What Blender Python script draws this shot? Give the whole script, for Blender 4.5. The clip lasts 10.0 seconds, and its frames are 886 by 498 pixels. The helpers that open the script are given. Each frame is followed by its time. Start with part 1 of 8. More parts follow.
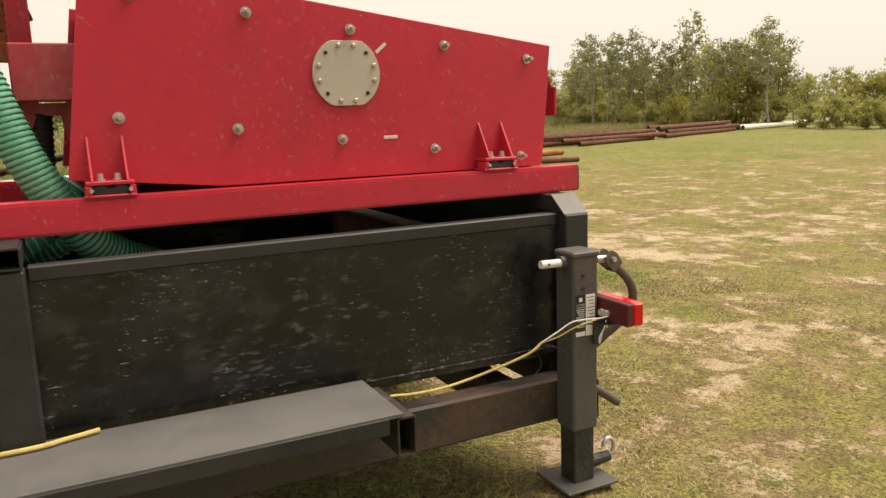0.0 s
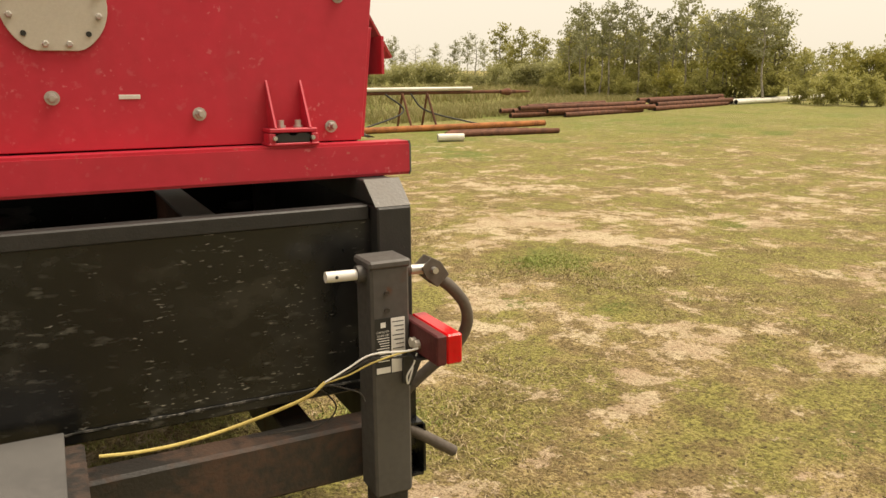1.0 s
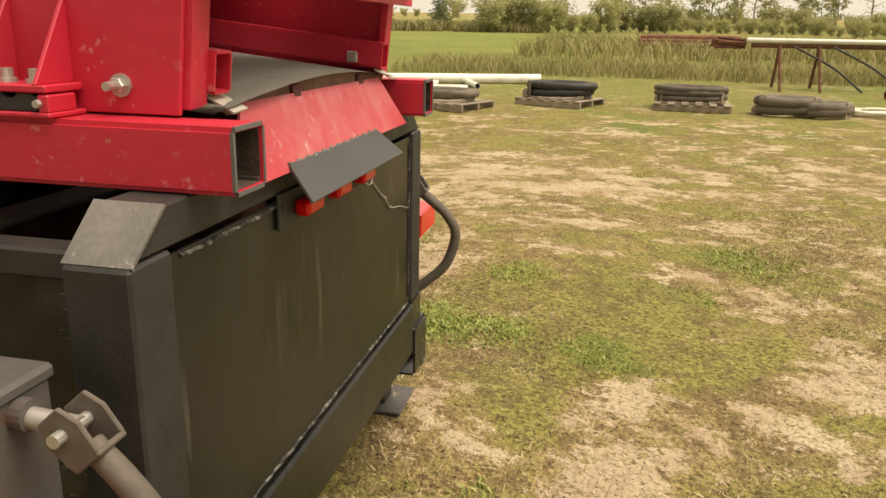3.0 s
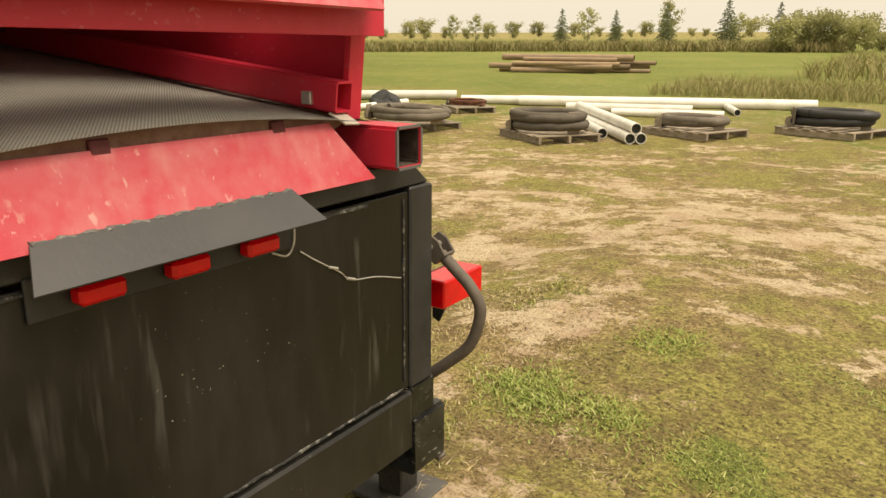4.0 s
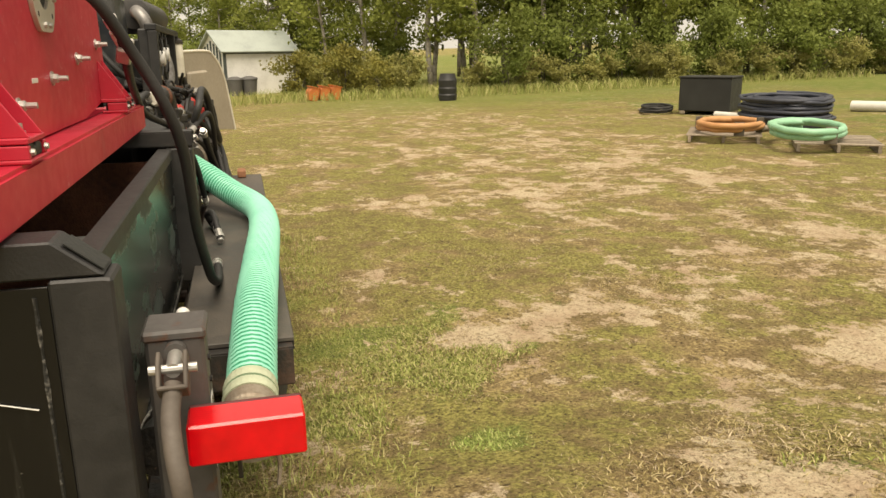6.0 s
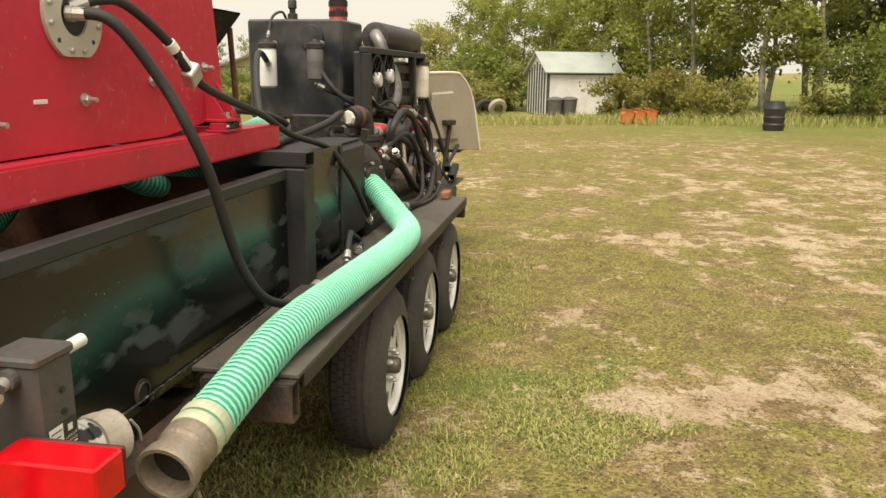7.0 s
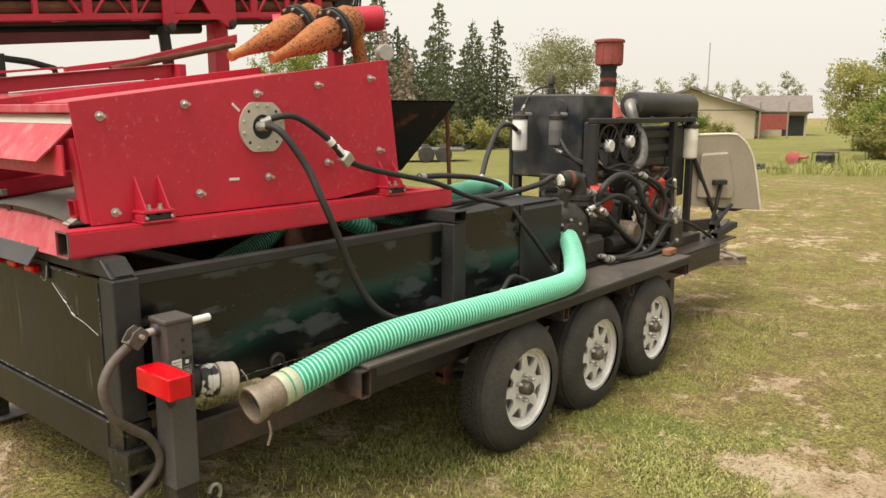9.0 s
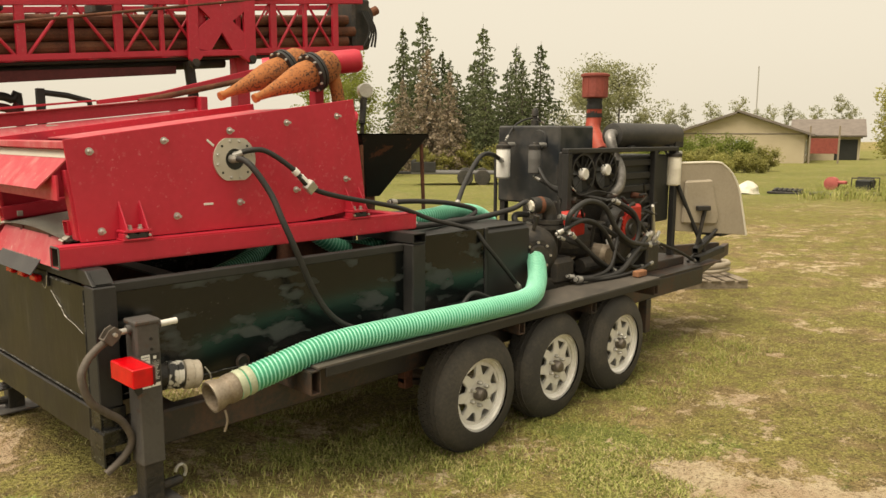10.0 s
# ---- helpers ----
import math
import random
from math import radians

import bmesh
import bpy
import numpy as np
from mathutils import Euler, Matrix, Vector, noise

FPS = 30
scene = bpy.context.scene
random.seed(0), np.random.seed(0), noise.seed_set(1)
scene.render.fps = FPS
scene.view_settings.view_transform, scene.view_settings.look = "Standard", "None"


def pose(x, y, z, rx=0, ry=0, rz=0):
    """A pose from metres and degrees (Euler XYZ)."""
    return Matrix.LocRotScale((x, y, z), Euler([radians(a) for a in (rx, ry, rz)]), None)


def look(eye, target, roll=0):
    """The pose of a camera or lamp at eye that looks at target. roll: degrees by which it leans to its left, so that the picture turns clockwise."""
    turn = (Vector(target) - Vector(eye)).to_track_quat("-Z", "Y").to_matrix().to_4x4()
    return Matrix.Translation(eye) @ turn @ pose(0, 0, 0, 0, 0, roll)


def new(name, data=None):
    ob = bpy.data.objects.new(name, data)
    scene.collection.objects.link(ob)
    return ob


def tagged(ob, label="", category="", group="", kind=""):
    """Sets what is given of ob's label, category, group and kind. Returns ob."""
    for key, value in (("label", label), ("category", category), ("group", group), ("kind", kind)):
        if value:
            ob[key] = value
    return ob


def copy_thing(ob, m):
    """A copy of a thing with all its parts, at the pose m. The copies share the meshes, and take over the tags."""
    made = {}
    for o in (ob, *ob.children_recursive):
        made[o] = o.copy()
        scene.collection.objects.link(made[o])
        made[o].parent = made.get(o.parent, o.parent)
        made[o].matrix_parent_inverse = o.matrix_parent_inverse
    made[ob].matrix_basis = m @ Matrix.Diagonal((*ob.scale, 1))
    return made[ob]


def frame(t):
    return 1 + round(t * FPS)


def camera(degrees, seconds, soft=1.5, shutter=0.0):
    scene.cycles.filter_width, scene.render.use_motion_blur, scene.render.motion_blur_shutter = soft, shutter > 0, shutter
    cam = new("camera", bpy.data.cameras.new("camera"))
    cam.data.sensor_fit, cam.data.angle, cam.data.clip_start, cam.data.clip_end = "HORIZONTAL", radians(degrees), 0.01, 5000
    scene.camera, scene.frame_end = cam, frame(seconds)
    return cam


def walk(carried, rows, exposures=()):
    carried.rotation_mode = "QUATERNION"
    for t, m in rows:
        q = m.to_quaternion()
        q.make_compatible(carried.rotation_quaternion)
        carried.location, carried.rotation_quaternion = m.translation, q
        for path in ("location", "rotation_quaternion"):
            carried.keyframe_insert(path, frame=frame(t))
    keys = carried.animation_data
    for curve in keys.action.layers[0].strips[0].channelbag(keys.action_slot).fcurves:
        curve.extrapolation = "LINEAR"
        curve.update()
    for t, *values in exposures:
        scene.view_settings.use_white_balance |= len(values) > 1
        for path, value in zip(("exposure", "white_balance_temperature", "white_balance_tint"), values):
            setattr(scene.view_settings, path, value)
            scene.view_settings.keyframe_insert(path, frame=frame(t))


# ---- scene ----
cam = camera(59.9, 10.0)
PATH = [
    (0, (1.584, 2.649, 1.410), (0.702, 0.886, 1.073), -1.9),
    (0.5, (1.246, 2.461, 1.393), (0.318, 0.728, 1.025), -1.3),
    (1, (0.825, 2.335, 1.377), (-0.059, 0.591, 0.959), -0.5),
    (1.5, (0.501, 2.127, 1.343), (-0.170, 0.306, 0.858), 0.6),
    (2, (0.160, 1.926, 1.337), (-0.191, 0.031, 0.800), 1.4),
    (2.5, (-0.146, 1.722, 1.360), (-0.147, -0.199, 0.803), 1.5),
    (2.7, (-0.266, 1.563, 1.346), (-0.089, -0.350, 0.789), 1.4),
    (3.8, (-0.820, 0.940, 1.404), (0.082, -0.768, 0.886), 0.6),
    (4, (-0.876, 0.760, 1.388), (0.166, -0.869, 0.878), 0.5),
    (4.5, (-1.012, 0.341, 1.389), (0.301, -1.081, 0.884), 0.4),
    (5, (-1.100, -0.053, 1.393), (0.432, -1.236, 0.886), 0.0),
    (5.5, (-1.071, -0.457, 1.390), (0.660, -1.323, 0.886), -0.5),
    (6, (-1.088, -0.859, 1.403), (0.788, -1.341, 0.906), -0.7),
    (6.2, (-1.062, -0.992, 1.414), (0.852, -1.308, 0.925), -0.7),
    (7.3, (-0.843, -1.832, 1.435), (1.028, -1.283, 0.987), 1.2),
    (7.5, (-0.847, -1.946, 1.480), (0.980, -1.270, 1.024), 1.5),
    (8, (-0.960, -2.202, 1.508), (0.753, -1.264, 1.080), 1.1),
    (8.5, (-0.988, -2.550, 1.567), (0.610, -1.414, 1.170), 0.5),
    (9, (-1.033, -2.910, 1.606), (0.470, -1.638, 1.254), 0.1),
    (9.5, (-1.079, -3.210, 1.632), (0.372, -1.871, 1.312), 0.1),
    (10, (-1.041, -3.513, 1.661), (0.384, -2.140, 1.365), 0.2),
]
EXPOSURES = [(0, 0.46, 6800, 10), (1, 0.45, 7200, 10), (2, 0.42, 7200, 10), (4, 0.39, 7300, 9), (6, 0.34, 7050, 9), (7.5, 0.51, 6500, 10), (8.5, 0.47, 6300, 11), (9.5, 0.36, 6600, 9), (10, 0.28, 7200, 8)]
walk(cam, [(t, look(eye, target, roll)) for t, eye, target, roll in PATH], EXPOSURES)

# ---- daylight: hazy overcast sky and one wide, weak sun ----
SUN_EL, SUN_AZ = radians(64), radians(-85)
world = bpy.data.worlds.new("world")
scene.world = world
world.use_nodes = True
wn, wl = world.node_tree.nodes, world.node_tree.links
wn.clear()
sky = wn.new("ShaderNodeTexSky")
sky.sky_type, sky.sun_disc, sky.sun_elevation, sky.sun_rotation = "NISHITA", False, SUN_EL, SUN_AZ
sky.dust_density, sky.air_density = 6.0, 1.0
sat = wn.new("ShaderNodeHueSaturation")
sat.inputs["Saturation"].default_value = 0.12
haze = wn.new("ShaderNodeMix")
haze.data_type = "RGBA"
haze.inputs["Factor"].default_value = 0.78
haze.inputs["B"].default_value = (8.3, 7.7, 6.6, 1)
bg = wn.new("ShaderNodeBackground")
bg.inputs["Strength"].default_value = 0.101
wout = wn.new("ShaderNodeOutputWorld")
wl.new(sky.outputs[0], sat.inputs["Color"])
wl.new(sat.outputs[0], haze.inputs["A"])
wl.new(haze.outputs["Result"], bg.inputs["Color"])
wl.new(bg.outputs[0], wout.inputs["Surface"])
sun = new("sun", bpy.data.lights.new("sun", "SUN"))
sun.data.energy, sun.data.angle, sun.data.color = 3.4, radians(42), (1.0, 0.90, 0.76)
sun.matrix_world = look((0, 0, 30), (30 * -math.sin(SUN_AZ) / math.tan(SUN_EL), 30 * -math.cos(SUN_AZ) / math.tan(SUN_EL), 0))


# ---- materials ----
def surface(name, base, other, rough=0.5, metal=0.0, scale=3.0, fine=60.0, mix=(0.45, 0.65), speck=None, speck_amount=0.0,
            speck_scale=40.0, bump=0.15, bump_scale=120.0, spec=0.5, vary=0.0, rough_to=None, streak=(1, 1, 1)):
    """A worn surface: two colours mixed by broad and fine noise, specks of a third, and fine relief."""
    m = bpy.data.materials.new(name)
    m.use_nodes = True
    n, l = m.node_tree.nodes, m.node_tree.links
    p = n["Principled BSDF"]
    co = n.new("ShaderNodeTexCoord")
    mp = n.new("ShaderNodeMapping")
    mp.inputs["Scale"].default_value = streak
    l.new(co.outputs["Object"], mp.inputs["Vector"])
    broad = n.new("ShaderNodeTexNoise")
    broad.inputs["Scale"].default_value, broad.inputs["Detail"].default_value = scale, 5
    small = n.new("ShaderNodeTexNoise")
    small.inputs["Scale"].default_value, small.inputs["Detail"].default_value = fine, 4
    l.new(mp.outputs[0], broad.inputs["Vector"]), l.new(mp.outputs[0], small.inputs["Vector"])
    add = n.new("ShaderNodeMath")
    add.operation = "MULTIPLY_ADD"
    add.inputs[1].default_value, add.inputs[2].default_value = 0.35, 0.0
    l.new(small.outputs[0], add.inputs[0])
    both = n.new("ShaderNodeMath")
    both.operation = "MULTIPLY_ADD"
    both.inputs[1].default_value = 0.65
    l.new(broad.outputs[0], both.inputs[0]), l.new(add.outputs[0], both.inputs[2])
    ramp = n.new("ShaderNodeMapRange")
    ramp.inputs["From Min"].default_value, ramp.inputs["From Max"].default_value = mix
    l.new(both.outputs[0], ramp.inputs["Value"])
    col = n.new("ShaderNodeMix")
    col.data_type = "RGBA"
    col.inputs["A"].default_value, col.inputs["B"].default_value = (*base, 1), (*other, 1)
    l.new(ramp.outputs[0], col.inputs["Factor"])
    last = col.outputs["Result"]
    if speck:
        sn = n.new("ShaderNodeTexNoise")
        sn.inputs["Scale"].default_value, sn.inputs["Detail"].default_value, sn.inputs["Roughness"].default_value = speck_scale, 6, 0.65
        l.new(mp.outputs[0], sn.inputs["Vector"])
        lim = n.new("ShaderNodeMapRange")
        lim.inputs["From Min"].default_value, lim.inputs["From Max"].default_value = 0.70 - speck_amount, 0.74 - speck_amount
        l.new(sn.outputs[0], lim.inputs["Value"])
        c2 = n.new("ShaderNodeMix")
        c2.data_type = "RGBA"
        c2.inputs["B"].default_value = (*speck, 1)
        l.new(lim.outputs[0], c2.inputs["Factor"]), l.new(last, c2.inputs["A"])
        last = c2.outputs["Result"]
    if vary:
        info = n.new("ShaderNodeObjectInfo")
        hv = n.new("ShaderNodeHueSaturation")
        vr = n.new("ShaderNodeMapRange")
        vr.inputs["To Min"].default_value, vr.inputs["To Max"].default_value = 1 - vary, 1 + vary
        l.new(info.outputs["Random"], vr.inputs["Value"]), l.new(vr.outputs[0], hv.inputs["Value"]), l.new(last, hv.inputs["Color"])
        last = hv.outputs[0]
    l.new(last, p.inputs["Base Color"])
    rr = n.new("ShaderNodeMapRange")
    rr.inputs["To Min"].default_value, rr.inputs["To Max"].default_value = rough, rough_to if rough_to is not None else min(1, rough + 0.2)
    l.new(ramp.outputs[0], rr.inputs["Value"]), l.new(rr.outputs[0], p.inputs["Roughness"])
    p.inputs["Metallic"].default_value = metal
    p.inputs["Specular IOR Level"].default_value = spec
    if bump:
        bn = n.new("ShaderNodeTexNoise")
        bn.inputs["Scale"].default_value, bn.inputs["Detail"].default_value = bump_scale, 3
        l.new(mp.outputs[0], bn.inputs["Vector"])
        bu = n.new("ShaderNodeBump")
        bu.inputs["Strength"].default_value, bu.inputs["Distance"].default_value = bump, 0.01
        l.new(bn.outputs[0], bu.inputs["Height"]), l.new(bu.outputs[0], p.inputs["Normal"])
    return m


def chips(m, colour, scale=60.0, at=(0.66, 0.70), cluster=3.0, spread=(0.48, 0.60), streak=(1, 1, 1), strength=1.0):
    """Lays gathered chips, scuffs or dust spots of one colour over a material's paint."""
    n, l = m.node_tree.nodes, m.node_tree.links
    p = n["Principled BSDF"]
    under = p.inputs["Base Color"].links[0].from_socket
    co, mp = n.new("ShaderNodeTexCoord"), n.new("ShaderNodeMapping")
    mp.inputs["Scale"].default_value = streak
    l.new(co.outputs["Object"], mp.inputs["Vector"])
    fac = None
    for sc, (lo, hi), src, detail in ((scale, at, mp.outputs[0], 5), (cluster, spread, co.outputs["Object"], 3)):
        t, r = n.new("ShaderNodeTexNoise"), n.new("ShaderNodeMapRange")
        t.inputs["Scale"].default_value, t.inputs["Detail"].default_value = sc, detail
        r.inputs["From Min"].default_value, r.inputs["From Max"].default_value = lo, hi
        l.new(src, t.inputs["Vector"]), l.new(t.outputs[0], r.inputs["Value"])
        if fac is None:
            fac = r.outputs[0]
        else:
            mul = n.new("ShaderNodeMath")
            mul.operation = "MULTIPLY"
            l.new(fac, mul.inputs[0]), l.new(r.outputs[0], mul.inputs[1])
            fac = mul.outputs[0]
    if strength < 1:
        mul = n.new("ShaderNodeMath")
        mul.operation = "MULTIPLY"
        mul.inputs[1].default_value = strength
        l.new(fac, mul.inputs[0])
        fac = mul.outputs[0]
    c = n.new("ShaderNodeMix")
    c.data_type = "RGBA"
    c.inputs["B"].default_value = (*colour, 1)
    l.new(fac, c.inputs["Factor"]), l.new(under, c.inputs["A"]), l.new(c.outputs["Result"], p.inputs["Base Color"])
    return m


RED = surface("red_paint", (0.53, 0.021, 0.050), (0.45, 0.016, 0.037), 0.42, 0, 2.2, 30, (0.4, 0.7), (0.50, 0.13, 0.12), 0.035, 26, 0.05, 300)
RED_DUSTY = surface("dusty_red_paint", (0.47, 0.045, 0.066), (0.50, 0.125, 0.145), 0.5, 0, 5, 40, (0.42, 0.70), (0.58, 0.25, 0.24), 0.03, 45, 0.1, 200)
# much darker than RED; for inner members, under parts, low beams and light housings
RED_DARK = surface("dark_red_parts", (0.10, 0.012, 0.014), (0.05, 0.01, 0.01), 0.6, 0, 4, 50, (0.4, 0.7))
BLACK = surface("black_enamel", (0.007, 0.0075, 0.008), (0.021, 0.021, 0.021), 0.24, 0, 2.5, 18, (0.5, 0.75), bump=0.05, bump_scale=40, rough_to=0.45, spec=0.5)
chips(BLACK, (0.33, 0.32, 0.29), 140, (0.645, 0.685), 5, (0.50, 0.62), (0.32, 0.32, 1.3), 0.85)
chips(BLACK, (0.12, 0.12, 0.11), 40, (0.58, 0.68), 4, (0.44, 0.58), (0.5, 0.5, 1.6), 0.6)
chips(BLACK, (0.05, 0.048, 0.043), 9, (0.52, 0.66), 1.6, (0.42, 0.6), (1, 1, 1.6), 0.5)
BLACK_BLOTCH = surface("blotched_black_enamel", (0.004, 0.0055, 0.006), (0.044, 0.050, 0.049), 0.24, 0, 3.4, 8, (0.54, 0.59), bump=0.04, bump_scale=20, rough_to=0.6, streak=(0.9, 1, 2.2))
chips(BLACK_BLOTCH, (0.40, 0.37, 0.32), 170, (0.70, 0.73), 5, (0.54, 0.64), (1, 1, 1.4))
BLACK_DUSTY = surface("dusty_black_enamel", (0.006, 0.006, 0.0058), (0.020, 0.018, 0.015), 0.30, 0, 2.2, 14, (0.42, 0.70), bump=0.06, bump_scale=30, rough_to=0.5, streak=(1, 1.6, 0.7), spec=0.4)
chips(BLACK_DUSTY, (0.11, 0.105, 0.095), 16, (0.58, 0.72), 3, (0.50, 0.64), (1, 2.6, 0.3), 0.5)
chips(BLACK_DUSTY, (0.30, 0.28, 0.24), 130, (0.70, 0.73), 4, (0.50, 0.62))
BLACK_MATT = surface("matt_black_paint", (0.015, 0.015, 0.0155), (0.034, 0.032, 0.030), 0.5, 0, 4, 40, (0.4, 0.7), (0.12, 0.11, 0.1), -0.01, 60, 0.1, 200)
GREY_PRIMER = surface("dark_grey_primer", (0.092, 0.09, 0.088), (0.125, 0.12, 0.115), 0.55, 0, 6, 60, (0.35, 0.7), (0.18, 0.17, 0.16), -0.02, 80, 0.06, 300)
JACK_GREY = surface("jack_grey_paint", (0.085, 0.080, 0.076), (0.06, 0.055, 0.052), 0.5, 0, 5, 60, (0.4, 0.7), (0.10, 0.05, 0.03), 0.0, 40, 0.06, 300)
CHASSIS = surface("rusted_black_steel", (0.03, 0.027, 0.025), (0.085, 0.05, 0.035), 0.5, 0, 5, 40, (0.45, 0.62), (0.20, 0.09, 0.05), 0.01, 30, 0.2, 120)
RUST = surface("rust", (0.16, 0.06, 0.03), (0.07, 0.03, 0.02), 0.85, 0, 7, 60, (0.4, 0.65), (0.3, 0.13, 0.06), 0.03, 50, 0.4, 150, vary=0.2)
RUST_ORANGE = surface("orange_rust", (0.40, 0.145, 0.04), (0.27, 0.10, 0.04), 0.8, 0, 4, 50, (0.4, 0.65), (0.6, 0.35, 0.16), 0.02, 40, 0.3, 150)
chips(RUST_ORANGE, (0.045, 0.025, 0.015), 90, (0.53, 0.60), 4, (0.38, 0.56))
STEEL = surface("zinc_steel", (0.55, 0.54, 0.51), (0.42, 0.40, 0.37), 0.35, 0.7, 8, 80, (0.4, 0.7), bump=0.05)
SS = surface("brushed_plate", (0.55, 0.51, 0.44), (0.48, 0.44, 0.38), 0.45, 0.25, 5, 200, (0.4, 0.7), bump=0.05, bump_scale=400)
RUBBER = surface("rubber", (0.018, 0.018, 0.018), (0.03, 0.028, 0.026), 0.55, 0, 6, 80, (0.4, 0.7), bump=0.15, vary=0.2)
TYRE = surface("tyre_rubber", (0.036, 0.034, 0.031), (0.085, 0.075, 0.062), 0.8, 0, 5, 60, (0.45, 0.7), bump=0.2)
WHITE = surface("white_enamel", (0.72, 0.71, 0.68), (0.55, 0.52, 0.47), 0.35, 0, 6, 60, (0.5, 0.75), (0.25, 0.2, 0.15), -0.01, 50, 0.05)
MESH = surface("woven_screen", (0.80, 0.77, 0.70), (0.66, 0.63, 0.56), 0.6, 0.1, 6, 500, (0.4, 0.62), bump=0.6, bump_scale=600)


def weave(m, period, dark):
    """Crossed wires: dark gaps between two sets of slanting threads."""
    n, l = m.node_tree.nodes, m.node_tree.links
    p = n["Principled BSDF"]
    under = p.inputs["Base Color"].links[0].from_socket
    co, fac = n.new("ShaderNodeTexCoord"), None
    for turn in (38, -52):
        mp, w = n.new("ShaderNodeMapping"), n.new("ShaderNodeTexWave")
        mp.inputs["Rotation"].default_value = (0, 0, radians(turn))
        w.inputs["Scale"].default_value, w.inputs["Distortion"].default_value = 0.314 / period, 0.4
        l.new(co.outputs["Object"], mp.inputs["Vector"]), l.new(mp.outputs[0], w.inputs["Vector"])
        if fac is None:
            fac = w.outputs["Fac"]
        else:
            mul = n.new("ShaderNodeMath")
            mul.operation = "MULTIPLY"
            l.new(fac, mul.inputs[0]), l.new(w.outputs["Fac"], mul.inputs[1])
            fac = mul.outputs[0]
    r, c = n.new("ShaderNodeMapRange"), n.new("ShaderNodeMix")
    r.inputs["From Min"].default_value, r.inputs["From Max"].default_value = 0.18, 0.5
    c.data_type = "RGBA"
    c.inputs["B"].default_value = (*dark, 1)
    l.new(fac, r.inputs["Value"]), l.new(r.outputs[0], c.inputs["Factor"]), l.new(under, c.inputs["A"]), l.new(c.outputs["Result"], p.inputs["Base Color"])


weave(MESH, 0.0048, (0.30, 0.285, 0.255))
chips(RED, (0.60, 0.20, 0.22), 58, (0.66, 0.72), 3.2, (0.42, 0.58), (1, 1, 1), 0.6)
chips(RED, (0.52, 0.10, 0.12), 42, (0.61, 0.70), 2.6, (0.45, 0.62), (1, 1, 1), 0.6)
chips(RED, (0.30, 0.03, 0.04), 7, (0.5, 0.75), 1.7, (0.40, 0.6), (1.4, 1, 0.35), 0.35)
chips(JACK_GREY, (0.10, 0.045, 0.025), 30, (0.60, 0.70), 5, (0.52, 0.62))
chips(RED_DUSTY, (0.54, 0.24, 0.23), 18, (0.46, 0.70), 3, (0.38, 0.60), (1, 1, 0.5), 0.55)
chips(RED_DUSTY, (0.58, 0.36, 0.32), 60, (0.62, 0.70), 6, (0.45, 0.6), (1, 1, 0.5), 0.7)
GREEN_HOSE = surface("green_hose_wall", (0.05, 0.36, 0.21), (0.04, 0.28, 0.16), 0.35, 0, 4, 60, (0.4, 0.7), bump=0.04)
GREEN_RIB = surface("pale_green_rib", (0.29, 0.68, 0.52), (0.21, 0.58, 0.43), 0.35, 0, 4, 60, (0.4, 0.7), bump=0.04)
GREEN_DARK = surface("dark_green_hose", (0.03, 0.22, 0.10), (0.02, 0.15, 0.07), 0.4, 0, 4, 60, (0.4, 0.7))
ALLOY = surface("dull_aluminium", (0.34, 0.29, 0.23), (0.22, 0.17, 0.12), 0.5, 0.5, 12, 80, (0.4, 0.65), (0.5, 0.46, 0.4), 0.0, 60, 0.25)
CAST = surface("cast_iron_grime", (0.026, 0.025, 0.024), (0.075, 0.060, 0.045), 0.5, 0.2, 14, 80, (0.45, 0.7), (0.2, 0.12, 0.07), 0.0, 50, 0.4, 90)
ENGINE_RED = surface("engine_red", (0.45, 0.02, 0.012), (0.25, 0.015, 0.01), 0.45, 0, 10, 60, (0.45, 0.75), (0.08, 0.04, 0.03), 0.0, 40, 0.2)
BEIGE = surface("beige_gelcoat", (0.36, 0.31, 0.24), (0.28, 0.24, 0.18), 0.45, 0, 3, 50, (0.4, 0.7), (0.42, 0.38, 0.31), -0.01, 40, 0.08)
CREAM = surface("cream_edge", (0.70, 0.66, 0.56), (0.6, 0.56, 0.48), 0.45, 0, 6, 60)
PVC = surface("white_pvc", (0.68, 0.66, 0.60), (0.52, 0.49, 0.42), 0.4, 0, 3, 40, (0.45, 0.7), vary=0.1)
WOOD = surface("weathered_pallet_wood", (0.30, 0.25, 0.19), (0.20, 0.16, 0.12), 0.85, 0, 6, 60, (0.4, 0.65), bump=0.3, vary=0.2, streak=(1, 6, 6))
LOG_WOOD = surface("weathered_log", (0.34, 0.24, 0.15), (0.22, 0.17, 0.12), 0.9, 0, 2, 30, (0.4, 0.65), bump=0.3, vary=0.35, streak=(1, 4, 4))
HOSE_GREY = surface("grey_brown_hose", (0.12, 0.10, 0.075), (0.075, 0.062, 0.048), 0.7, 0, 5, 60, (0.4, 0.7), bump=0.2, vary=0.25)
HOSE_ORANGE = surface("orange_hose", (0.52, 0.27, 0.11), (0.42, 0.2, 0.08), 0.5, 0, 5, 60, (0.4, 0.7))
HOSE_GREEN = surface("mint_hose", (0.30, 0.55, 0.36), (0.22, 0.45, 0.28), 0.45, 0, 5, 60, (0.4, 0.7))
YELLOW = surface("yellow_cable", (0.62, 0.50, 0.16), (0.5, 0.38, 0.12), 0.5, 0, 20, 80)
TAN_BLOCK = surface("raw_block", (0.30, 0.14, 0.07), (0.2, 0.09, 0.05), 0.8, 0, 20, 80)
